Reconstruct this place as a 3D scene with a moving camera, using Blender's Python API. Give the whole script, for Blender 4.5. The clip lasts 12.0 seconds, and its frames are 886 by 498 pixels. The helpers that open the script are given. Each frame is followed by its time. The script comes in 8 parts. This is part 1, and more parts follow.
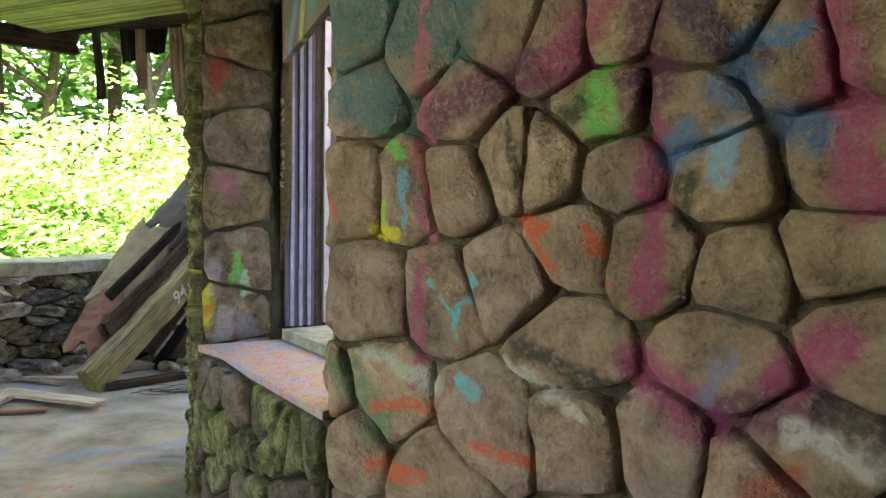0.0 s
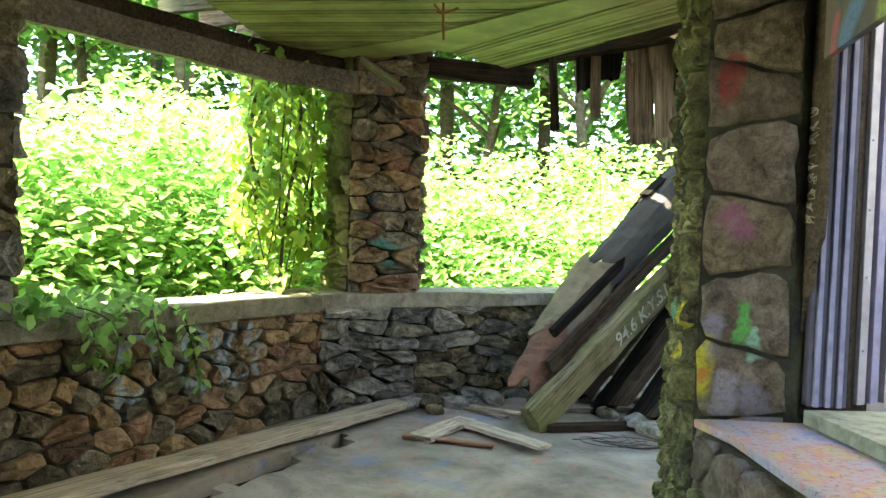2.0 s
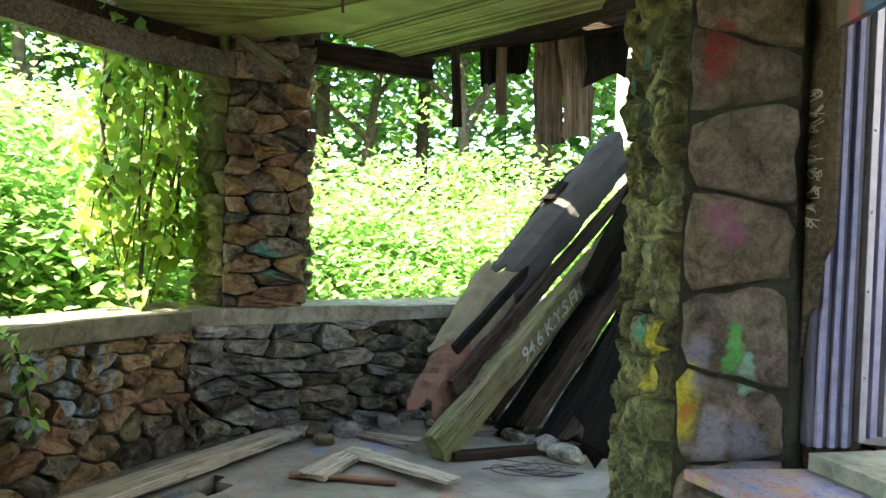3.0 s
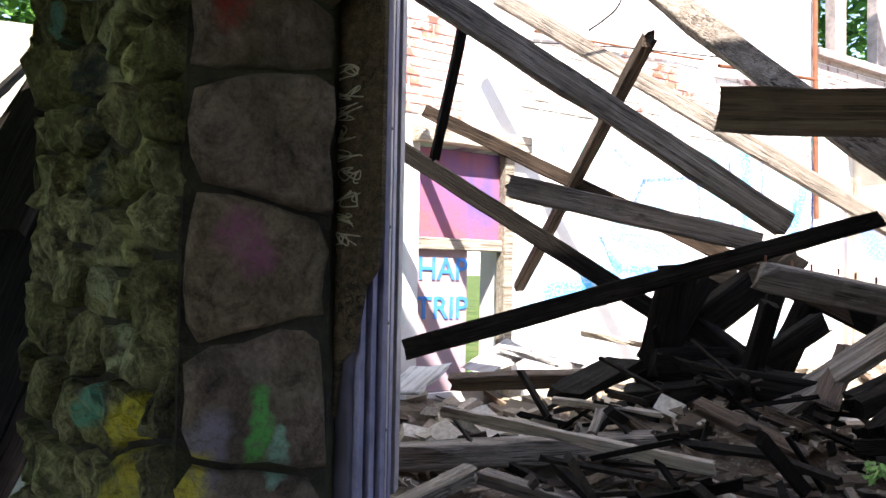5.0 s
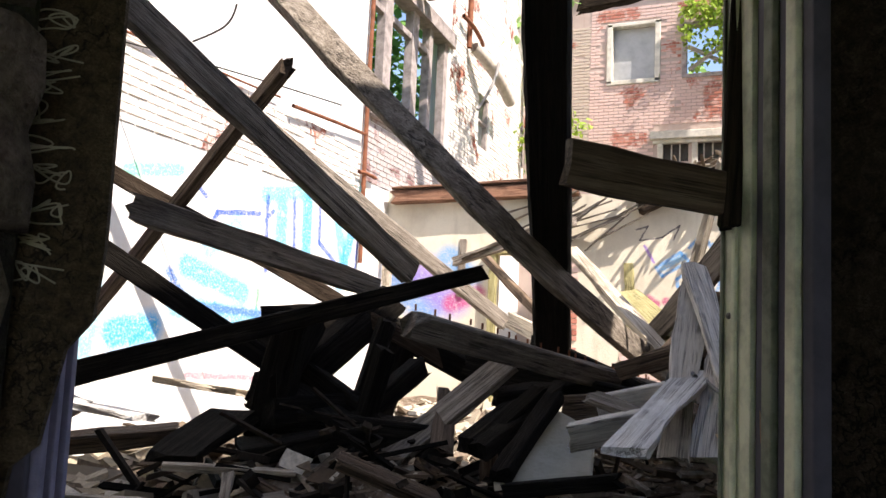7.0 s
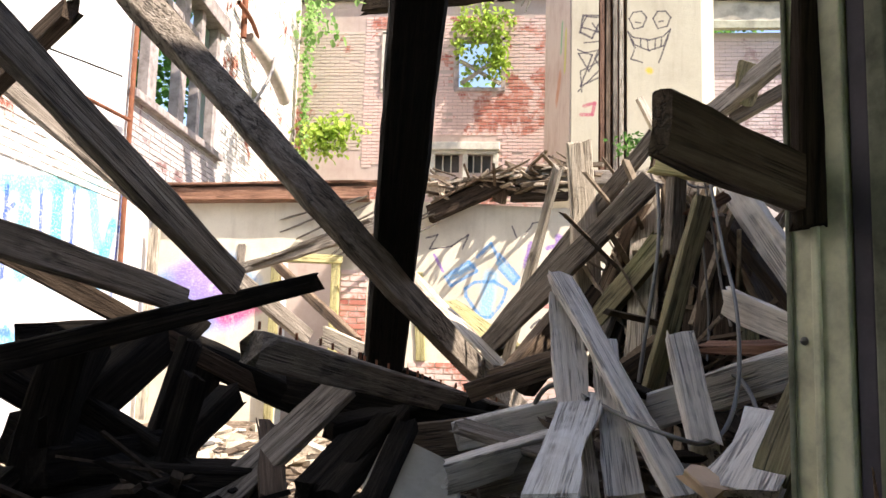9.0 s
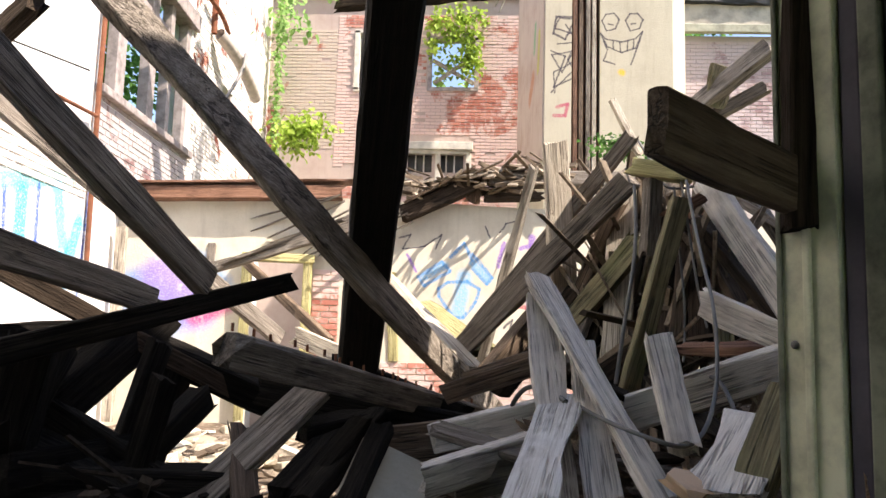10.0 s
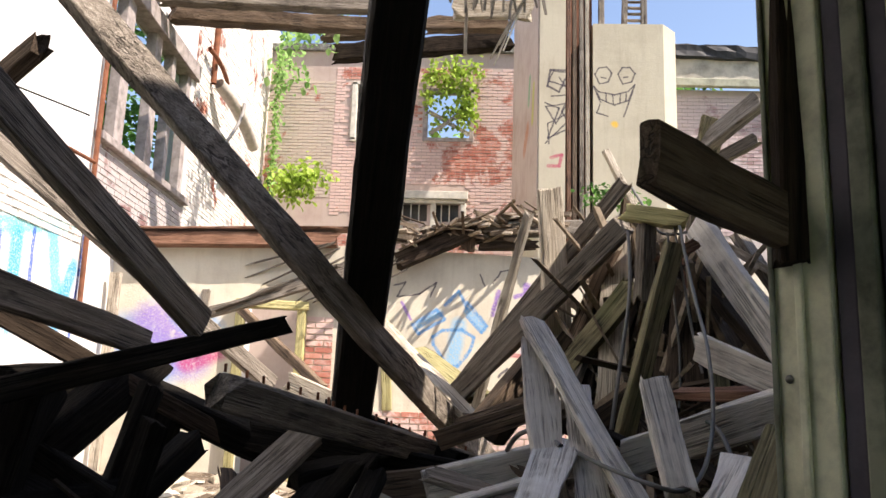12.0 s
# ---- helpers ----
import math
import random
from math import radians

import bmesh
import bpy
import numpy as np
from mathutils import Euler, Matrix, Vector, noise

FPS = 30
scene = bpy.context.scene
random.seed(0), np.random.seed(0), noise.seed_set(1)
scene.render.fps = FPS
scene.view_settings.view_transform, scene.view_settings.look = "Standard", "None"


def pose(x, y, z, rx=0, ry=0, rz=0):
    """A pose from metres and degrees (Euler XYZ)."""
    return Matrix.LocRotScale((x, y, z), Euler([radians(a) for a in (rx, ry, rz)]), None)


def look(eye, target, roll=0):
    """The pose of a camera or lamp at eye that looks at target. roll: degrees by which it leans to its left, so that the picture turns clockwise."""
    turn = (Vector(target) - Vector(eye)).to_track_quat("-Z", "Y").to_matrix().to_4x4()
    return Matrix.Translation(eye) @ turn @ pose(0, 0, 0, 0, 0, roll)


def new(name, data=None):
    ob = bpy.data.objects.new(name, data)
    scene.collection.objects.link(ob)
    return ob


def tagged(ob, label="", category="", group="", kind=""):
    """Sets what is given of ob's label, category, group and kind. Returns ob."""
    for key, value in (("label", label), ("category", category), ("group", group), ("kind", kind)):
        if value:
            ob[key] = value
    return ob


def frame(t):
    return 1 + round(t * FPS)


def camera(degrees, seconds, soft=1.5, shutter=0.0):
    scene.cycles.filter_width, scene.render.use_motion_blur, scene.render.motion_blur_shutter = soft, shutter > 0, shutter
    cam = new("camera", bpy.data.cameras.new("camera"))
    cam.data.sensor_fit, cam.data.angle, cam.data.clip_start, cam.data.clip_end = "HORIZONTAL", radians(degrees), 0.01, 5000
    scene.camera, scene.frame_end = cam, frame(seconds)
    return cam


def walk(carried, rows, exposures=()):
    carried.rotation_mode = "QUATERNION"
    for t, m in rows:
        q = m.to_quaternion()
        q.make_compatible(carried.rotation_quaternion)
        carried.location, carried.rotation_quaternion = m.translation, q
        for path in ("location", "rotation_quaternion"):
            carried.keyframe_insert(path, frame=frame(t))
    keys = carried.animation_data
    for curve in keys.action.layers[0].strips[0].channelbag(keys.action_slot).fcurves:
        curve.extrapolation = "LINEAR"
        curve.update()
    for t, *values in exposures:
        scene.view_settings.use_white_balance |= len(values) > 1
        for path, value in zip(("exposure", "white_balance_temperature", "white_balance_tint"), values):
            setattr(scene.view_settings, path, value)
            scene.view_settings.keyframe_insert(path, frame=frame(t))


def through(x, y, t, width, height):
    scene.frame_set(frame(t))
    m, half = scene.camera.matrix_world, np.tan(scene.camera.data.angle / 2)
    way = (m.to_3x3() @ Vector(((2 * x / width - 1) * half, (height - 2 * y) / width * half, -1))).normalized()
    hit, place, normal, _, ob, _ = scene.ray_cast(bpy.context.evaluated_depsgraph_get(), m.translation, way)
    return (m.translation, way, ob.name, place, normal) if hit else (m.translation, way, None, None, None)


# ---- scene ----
cam = camera(60.3, 12.0)
METRES, EYE, TILT, LEAN, TURN = 4.15, 1.45, 0.0, 0.0, 0.0
START = (-0.119, 0.126)
ROWS = [
    (0.0, 0.0, 0.0, 0.0, 0.05, -3.25, -0.84),
    (0.5, -0.0353, 0.0296, 0.0032, 12.86, -1.97, -1.29),
    (1.0, -0.068, 0.0516, 0.0022, 22.19, -1.86, -1.61),
    (1.5, -0.1012, 0.096, 0.0001, 27.76, -1.6, -1.76),
    (2.0, -0.1403, 0.148, 0.0014, 29.8, -1.48, -2.08),
    (2.5, -0.204, 0.2116, -0.0045, 27.12, -1.41, -2.31),
    (4.5, -0.3605, 0.464, 0.007, -16.43, 1.35, -0.77),
    (5.0, -0.3679, 0.5153, 0.0038, -29.45, 1.85, -1.04),
    (5.5, -0.3681, 0.5663, 0.0085, -40.5, 2.79, -1.81),
    (6.0, -0.3844, 0.6091, 0.0095, -49.86, 3.77, -2.97),
    (6.5, -0.4052, 0.6523, 0.0136, -59.71, 4.86, -2.42),
    (7.0, -0.4007, 0.6737, 0.012, -66.29, 5.38, -2.62),
    (9.0, -0.3087, 0.7993, 0.0175, -84.99, 6.71, -1.62),
    (9.5, -0.3023, 0.8058, 0.0186, -86.83, 6.7, -1.59),
    (10.0, -0.3006, 0.8051, 0.0187, -87.17, 6.76, -1.61),
    (10.5, -0.3003, 0.804, 0.0213, -87.39, 8.44, -1.54),
    (11.0, -0.3006, 0.8034, 0.0231, -87.49, 10.85, -1.45),
    (11.5, -0.3013, 0.8035, 0.024, -87.51, 12.16, -1.35),
    (12.0, -0.3017, 0.8052, 0.0122, -87.62, 10.55, -1.9),
]
EXPOSURES = [(0.0, 3.85, 8100, 12), (0.5, 3.85, 7900, 9), (1.0, 3.75, 7600, 5), (2.5, 3.7, 7500, 2), (3.6, 2.9, 6900, 10), (4.5, 2.2, 6500, 16), (5.0, 1.95, 6500, 16),
             (5.5, 1.75, 6500, 16), (6.0, 1.4, 6600, 16), (7.0, 1.0, 6800, 16), (9.0, 1.25, 6900, 16), (10.2, 1.15, 6900, 16), (12.0, 0.9, 6900, 16)]
walk(cam, [(t, pose(*START, EYE, TILT, LEAN, TURN) @ pose(METRES * x, METRES * y, METRES * z, 90 + pitch, roll, yaw)) for t, x, y, z, yaw, pitch, roll in ROWS], EXPOSURES)

# ---- sky and sun ----
SUN_ELEVATION, SUN_FROM = 52.0, (-0.35, -0.94)
world = bpy.data.worlds.new("sky")
scene.world = world
world.use_nodes = True
sky = world.node_tree.nodes.new("ShaderNodeTexSky")
sky.sky_type, sky.sun_disc = "NISHITA", False
sky.sun_elevation = radians(SUN_ELEVATION)
sky.sun_rotation = math.atan2(SUN_FROM[0], SUN_FROM[1])
world.node_tree.links.new(sky.outputs[0], world.node_tree.nodes["Background"].inputs[0])
world.node_tree.nodes["Background"].inputs[1].default_value = 0.15
sun = new("sun", bpy.data.lights.new("sun", "SUN"))
sun.data.energy, sun.data.angle, sun.data.color = 5.0, radians(0.6), (1.0, 0.95, 0.86)
SUN_DIR = Vector((SUN_FROM[0], SUN_FROM[1], math.tan(radians(SUN_ELEVATION)) * math.hypot(*SUN_FROM)))
sun.matrix_world = look(SUN_DIR * 30, (0, 0, 0))

# ---- small tools ----
rng = random.Random(7)
# The house is drawn on one plan and the porch on another; each is brought to true size about the spot where both plans agree.
HUB = Vector((-0.7015, 0.74, 1.457))
HOUSE_SIZE, PORCH_SIZE = 0.83, 1.129
settled = {ob.name for ob in bpy.data.objects}


def settle(size):
    """Brings all things drawn since the last call to true size."""
    m = Matrix.Translation(HUB) @ Matrix.Scale(size, 4) @ Matrix.Translation(-HUB)
    for ob in list(bpy.data.objects):
        if ob.name not in settled:
            settled.add(ob.name)
            if not ob.parent:
                ob.matrix_basis = m @ ob.matrix_basis



def mesh_from(name, verts, faces, mat=None, smooth=False):
    me = bpy.data.meshes.new(name)
    me.from_pydata([tuple(v) for v in verts], [], [tuple(f) for f in faces])
    if mat:
        me.materials.append(mat)
    if smooth:
        for p in me.polygons:
            p.use_smooth = True
    me.update()
    return me


def part(name, bm, mat, parent=None, label=""):
    """Links a bmesh, or a finished mesh, as one object under a thing."""
    if isinstance(bm, bmesh.types.BMesh):
        me = bpy.data.meshes.new(name)
        bmesh.ops.recalc_face_normals(bm, faces=bm.faces)
        bm.to_mesh(me)
        bm.free()
    else:
        me = bm
    if mat and not me.materials:
        me.materials.append(mat)
    ob = new(name, me)
    if parent:
        ob.parent = parent
    return tagged(ob, label)


def thing(name, place, label, category, group="", kind=""):
    ob = new(name)
    ob.location = place
    ob.empty_display_size = 0.1
    return tagged(ob, label, category, group, kind)


def slab(outline, z0, z1, chamfer=0.0):
    """A flat solid with the plan outline given, from z0 to z1."""
    bm = bmesh.new()
    low = [bm.verts.new((x, y, z0)) for x, y in outline]
    top = [bm.verts.new((x, y, z1)) for x, y in outline]
    n = len(outline)
    bm.faces.new(top)
    bm.faces.new(low[::-1])
    for i in range(n):
        bm.faces.new((low[i], low[(i + 1) % n], top[(i + 1) % n], top[i]))
    bmesh.ops.recalc_face_normals(bm, faces=bm.faces)
    if chamfer:
        bmesh.ops.bevel(bm, geom=bm.edges[:], offset=chamfer, segments=2, affect="EDGES", profile=0.6)
    return bm


def box(bm, lo, hi, m=None):
    r = bmesh.ops.create_cube(bm, size=1.0)["verts"]
    for v in r:
        v.co = Vector([lo[i] + (v.co[i] + 0.5) * (hi[i] - lo[i]) for i in range(3)])
        if m:
            v.co = m @ v.co
    return r


def frame_along(p0, p1, roll=0.0, up=(0, 0, 1)):
    """Axes with x from p0 to p1 and z as near to up as can be."""
    x = (Vector(p1) - Vector(p0)).normalized()
    u = Vector(up)
    if abs(x.dot(u)) > 0.97:
        u = Vector((1, 0, 0))
    y = u.cross(x).normalized()
    z = x.cross(y)
    m = Matrix((x, y, z)).transposed().to_4x4()
    m.translation = Vector(p0)
    return m @ Matrix.Rotation(radians(roll), 4, "X")


def lumber_mesh(name, length, w, h, seed, mat, jag=(0.0, 0.0), wear=0.004, bow=0.0, taper=1.0, sway=0.0):
    """Sawn timber along x, with softened edges, worn faces and, where jag is set, splintered ends."""
    r = random.Random(seed)
    c = min(w, h) * 0.09
    ring = [(-w / 2 + c, -h / 2), (0, -h / 2), (w / 2 - c, -h / 2), (w / 2, -h / 2 + c), (w / 2, 0), (w / 2, h / 2 - c),
            (w / 2 - c, h / 2), (0, h / 2), (-w / 2 + c, h / 2), (-w / 2, h / 2 - c), (-w / 2, 0), (-w / 2, -h / 2 + c)]
    n = max(4, min(26, int(length / 0.14)))
    k = len(ring)
    verts, faces = [], []
    ends = ([r.random() * jag[0] for _ in ring], [r.random() * jag[1] for _ in ring])
    for i in range(n + 1):
        f = i / n
        s = 1 + (taper - 1) * f
        for j, (y, z) in enumerate(ring):
            x = f * length
            if i == 0:
                x += ends[0][j]
            if i == n:
                x -= ends[1][j]
            if i == 1 and jag[0]:
                x += ends[0][j] * 0.5
            if i == n - 1 and jag[1]:
                x -= ends[1][j] * 0.5
            d = noise.noise(Vector((x * 3.1 + seed, y * 14, z * 14))) * wear + noise.noise(Vector((x * 11, y * 30 + seed, z * 30))) * wear * 0.6
            q = 1 + d / max(min(w, h) * 0.5, 0.01)
            verts.append((x, y * s * q + sway * math.sin(f * math.pi), z * s * q + bow * math.sin(f * math.pi)))
    for i in range(n):
        for j in range(k):
            a, b = i * k + j, i * k + (j + 1) % k
            faces.append((a, b, b + k, a + k))
    faces.append(tuple(range(k - 1, -1, -1)))
    faces.append(tuple(n * k + j for j in range(k)))
    me = mesh_from(name, verts, faces, mat)
    return me


beam_count = [0]


def timber(name, p0, p1, w, h, mat, label, category="beam", roll=0.0, jag=(0.03, 0.03), bow=0.0, wear=0.004, group="", parent=None, taper=1.0, sway=0.0):
    """One piece of timber from p0 to p1, w across and h deep."""
    beam_count[0] += 1
    length = (Vector(p1) - Vector(p0)).length
    ob = new(name, lumber_mesh(name, length, w, h, beam_count[0], mat, jag, wear, bow, taper, sway))
    ob.matrix_world = frame_along(p0, p1, roll)
    if parent:
        ob.parent = parent
        return ob
    return tagged(ob, label, category, group)


def tube(name, points, radius, mat, parent=None, label="", category="", group="", cyclic=False):
    cu = bpy.data.curves.new(name, "CURVE")
    cu.dimensions, cu.bevel_depth, cu.bevel_resolution, cu.resolution_u = "3D", radius, 2, 5
    sp = cu.splines.new("NURBS")
    sp.points.add(len(points) - 1)
    for p, q in zip(sp.points, points):
        p.co = (*q, 1)
    sp.use_endpoint_u, sp.order_u, sp.use_cyclic_u = True, 3, cyclic
    cu.materials.append(mat)
    tmp = bpy.data.objects.new(name, cu)
    me = bpy.data.meshes.new_from_object(tmp)
    bpy.data.objects.remove(tmp)
    ob = new(name, me)
    ob.parent = parent
    return tagged(ob, label, category, group)


# ---- materials ----
class Nodes:
    """Short names for building a node material; size is that of the plan it is made for."""

    size = HOUSE_SIZE

    def __init__(self, name, roughness=0.8, metallic=0.0):
        self.mat = bpy.data.materials.new(name)
        self.mat.use_nodes = True
        self.t = self.mat.node_tree
        self.b = self.t.nodes["Principled BSDF"]
        self.b.inputs["Roughness"].default_value = roughness
        self.b.inputs["Metallic"].default_value = metallic
        self.b.inputs["Specular IOR Level"].default_value = 0.3 if roughness < 0.9 else 0.1

    def n(self, kind, ins=(), **props):
        nd = self.t.nodes.new("ShaderNode" + kind)
        if "operation" in props:
            nd.operation = props["operation"]
        if "blend_type" in props:
            nd.data_type, nd.blend_type = "RGBA", props["blend_type"]
        for key, v in ins:
            if isinstance(v, bpy.types.NodeSocket):
                self.t.links.new(v, nd.inputs[key])
            else:
                nd.inputs[key].default_value = v
        return nd

    def coord(self, which="Object", scale=(1, 1, 1), spread=0.0):
        c = self.t.nodes.new("ShaderNodeTexCoord").outputs[which] if which != "World" else self.plan_position()
        if spread:
            rnd = self.t.nodes.new("ShaderNodeObjectInfo").outputs["Random"]
            off = self.n("Math", [(0, rnd), (1, spread)], operation="MULTIPLY").outputs[0]
            c = self.n("VectorMath", [(0, c), (1, off)], operation="ADD").outputs[0]
        return self.n("VectorMath", [(0, c), (1, scale)], operation="MULTIPLY").outputs[0]

    def plan_position(self):
        g = self.t.nodes.new("ShaderNodeNewGeometry").outputs["Position"]
        g = self.n("VectorMath", [(0, g), (1, HUB)], operation="SUBTRACT").outputs[0]
        g = self.n("VectorMath", [(0, g), ("Scale", 1 / self.size)], operation="SCALE").outputs[0]
        return self.n("VectorMath", [(0, g), (1, HUB)], operation="ADD").outputs[0]

    def noise(self, vec, scale, detail=5.0, rough=0.6, distort=0.0):
        return self.n("TexNoise", [("Vector", vec), ("Scale", scale), ("Detail", detail), ("Roughness", rough), ("Distortion", distort)]).outputs["Fac"]

    def ramp(self, fac, stops):
        nd = self.n("ValToRGB", [(0, fac)])
        e = nd.color_ramp.elements
        while len(e) < len(stops):
            e.new(0.5)
        for el, (pos, col) in zip(e, stops):
            el.position, el.color = pos, (*col, 1) if len(col) == 3 else col
        return nd.outputs[0]

    def span(self, fac, lo, hi):
        return self.n("MapRange", [(0, fac), (1, lo), (2, hi), (3, 0.0), (4, 1.0)]).outputs[0]

    def mul(self, a, b):
        return self.n("Math", [(0, a), (1, b)], operation="MULTIPLY").outputs[0]

    def mix(self, fac, a, b, blend="MIX"):
        nd = self.t.nodes.new("ShaderNodeMix")
        nd.data_type, nd.blend_type = "RGBA", blend
        for i, v in ((0, fac), (6, a), (7, b)):
            if isinstance(v, bpy.types.NodeSocket):
                self.t.links.new(v, nd.inputs[i])
            else:
                nd.inputs[i].default_value = v if i == 0 else ((*v, 1) if len(v) == 3 else v)
        return nd.outputs[2]

    def random(self, island=False):
        if island:
            return self.t.nodes.new("ShaderNodeNewGeometry").outputs["Random Per Island"]
        return self.t.nodes.new("ShaderNodeObjectInfo").outputs["Random"]

    def bump(self, height, strength=0.5, distance=0.01):
        nd = self.n("Bump", [("Height", height), ("Strength", strength), ("Distance", distance)])
        self.t.links.new(nd.outputs[0], self.b.inputs["Normal"])
        return self

    def colour(self, c, rough=None):
        if isinstance(c, bpy.types.NodeSocket):
            self.t.links.new(c, self.b.inputs["Base Color"])
        else:
            self.b.inputs["Base Color"].default_value = (*c, 1)
        if rough is not None:
            self.t.links.new(rough, self.b.inputs["Roughness"])
        return self

    def strokes(self, base, uv, paint, ragged=0.02, cover=0.85):
        """Sprayed strokes over a colour: rows of (u0, v0, u1, v1, radius, colour) on the plane uv."""
        wob = self.n("TexNoise", [("Vector", uv), ("Scale", 9.0), ("Detail", 3.0)]).outputs["Color"]
        wob = self.n("VectorMath", [(0, wob), (1, (0.5, 0.5, 0.5))], operation="SUBTRACT").outputs[0]
        wob = self.n("VectorMath", [(0, wob), ("Scale", ragged * 3)], operation="SCALE").outputs[0]
        p = self.n("VectorMath", [(0, uv), (1, wob)], operation="ADD").outputs[0]
        grit = self.mul(self.span(self.noise(uv, 45.0, 4.0, 0.7), 0.25, 0.52), self.span(self.noise(uv, 8.0, 4.0, 0.7), 0.26, 0.44))
        for u0, v0, u1, v1, radius, col in paint:
            e = Vector((u1 - u0, v1 - v0, 0))
            l2 = max(e.length_squared, 1e-6)
            rel = self.n("VectorMath", [(0, p), (1, (u0, v0, 0))], operation="SUBTRACT").outputs[0]
            dot = self.n("VectorMath", [(0, rel), (1, e / l2)], operation="DOT_PRODUCT").outputs["Value"]
            dot = self.n("Clamp", [(0, dot)]).outputs[0]
            foot = self.n("VectorMath", [(0, e), ("Scale", dot)], operation="SCALE").outputs[0]
            gap = self.n("VectorMath", [(0, rel), (1, foot)], operation="DISTANCE").outputs["Value"]
            on = self.n("MapRange", [(0, gap), (1, radius * 1.3), (2, radius * 0.6), (3, 0.0), (4, cover)]).outputs[0]
            base = self.mix(self.mul(on, grit), base, col)
        return base

    def plane_uv(self, origin, u):
        """(distance along u, height, 0) of the place in the world."""
        g = self.plan_position()
        rel = self.n("VectorMath", [(0, g), (1, (origin[0], origin[1], 0))], operation="SUBTRACT").outputs[0]
        a = self.n("VectorMath", [(0, rel), (1, (u[0], u[1], 0))], operation="DOT_PRODUCT").outputs["Value"]
        z = self.n("SeparateXYZ", [(0, g)]).outputs[2]
        return self.n("CombineXYZ", [(0, a), (1, z), (2, 0.0)]).outputs[0]


def wood(name, dark, mid, light, gloss=0.75, moss=0.0, tones=(0.66, 1.25)):
    k = Nodes(name, gloss)
    v = k.coord("Object", (1.0, 1.0, 1.0), 13.0)
    grain = k.noise(k.n("VectorMath", [(0, v), (1, (1.2, 26, 26))], operation="MULTIPLY").outputs[0], 1.6, 6.0, 0.65, 0.6)
    fine = k.noise(k.n("VectorMath", [(0, v), (1, (3, 120, 120))], operation="MULTIPLY").outputs[0], 1.5, 4.0, 0.7)
    blot = k.noise(v, 3.2, 5.0, 0.65)
    c = k.ramp(k.n("Math", [(0, k.mul(grain, 0.6)), (1, k.mul(fine, 0.4))], operation="ADD").outputs[0], [(0.32, dark), (0.5, mid), (0.68, light)])
    c = k.mix(k.mul(k.span(blot, 0.52, 0.75), 0.7), c, dark)
    split = k.noise(k.n("VectorMath", [(0, v), (1, (0.7, 34, 34))], operation="MULTIPLY").outputs[0], 1.0, 3.0, 0.5, 0.3)
    crack = k.mul(k.span(split, 0.465, 0.49), k.span(split, 0.535, 0.51))
    crack = k.mul(crack, k.span(k.noise(v, 5.0, 2.0), 0.42, 0.55))
    knots = k.span(k.noise(k.n("VectorMath", [(0, v), (1, (4, 11, 11))], operation="MULTIPLY").outputs[0], 1.0, 2.0), 0.7, 0.76)
    c = k.mix(k.mul(crack, 0.7), c, tuple(q * 0.55 for q in dark))
    c = k.mix(k.mul(knots, 0.7), c, tuple(q * 0.6 for q in dark))
    tone = k.n("MapRange", [(0, k.random()), (1, 0), (2, 1), (3, tones[0]), (4, tones[1])]).outputs[0]
    c = k.mix(1.0, c, k.n("CombineXYZ", [(0, tone), (1, tone), (2, tone)]).outputs[0], "MULTIPLY")
    if moss:
        c = k.mix(k.mul(k.span(k.noise(v, 1.7, 4.0), 0.48, 0.7), moss), c, (0.16, 0.2, 0.05))
    k.colour(c)
    k.bump(k.n("Math", [(0, k.n("Math", [(0, grain), (1, fine)], operation="ADD").outputs[0]), (1, k.mul(crack, 1.5))], operation="SUBTRACT").outputs[0], 0.8, 0.008)
    return k.mat


def stone(name, stops, joint=False, paint=None, moss=0.0, tone=(0.6, 1.25)):
    k = Nodes(name, 0.88)
    v = k.coord("World")
    big = k.noise(v, 2.6, 4.0, 0.6)
    mid = k.noise(v, 11.0, 6.0, 0.68, 0.5)
    fine = k.noise(v, 70.0, 4.0, 0.7)
    c = k.ramp(k.n("Math", [(0, k.mul(mid, 0.7)), (1, k.mul(fine, 0.3))], operation="ADD").outputs[0], stops)
    t = k.n("MapRange", [(0, k.random()), (1, 0), (2, 1), (3, tone[0]), (4, tone[1])]).outputs[0]
    warm = k.n("MapRange", [(0, k.noise(k.coord("World", (1, 1, 1), 9.0), 0.7, 1.0)), (1, 0.3), (2, 0.7), (3, 0.82), (4, 1.06)]).outputs[0]
    c = k.mix(1.0, c, k.n("CombineXYZ", [(0, t), (1, t), (2, k.mul(t, warm))]).outputs[0], "MULTIPLY")
    c = k.mix(k.mul(k.span(big, 0.5, 0.72), 0.45), c, (0.045, 0.04, 0.034))
    if moss:
        c = k.mix(k.mul(k.span(k.noise(v, 3.7, 5.0, 0.7), 0.46, 0.62), moss), c, (0.15, 0.17, 0.05))
    if paint:
        c = k.strokes(c, k.plane_uv(paint[0], paint[1]), paint[2], 0.04, 0.8)
    k.colour(c)
    k.bump(k.n("Math", [(0, mid), (1, k.mul(fine, 0.5))], operation="ADD").outputs[0], 1.0, 0.035)
    return k.mat


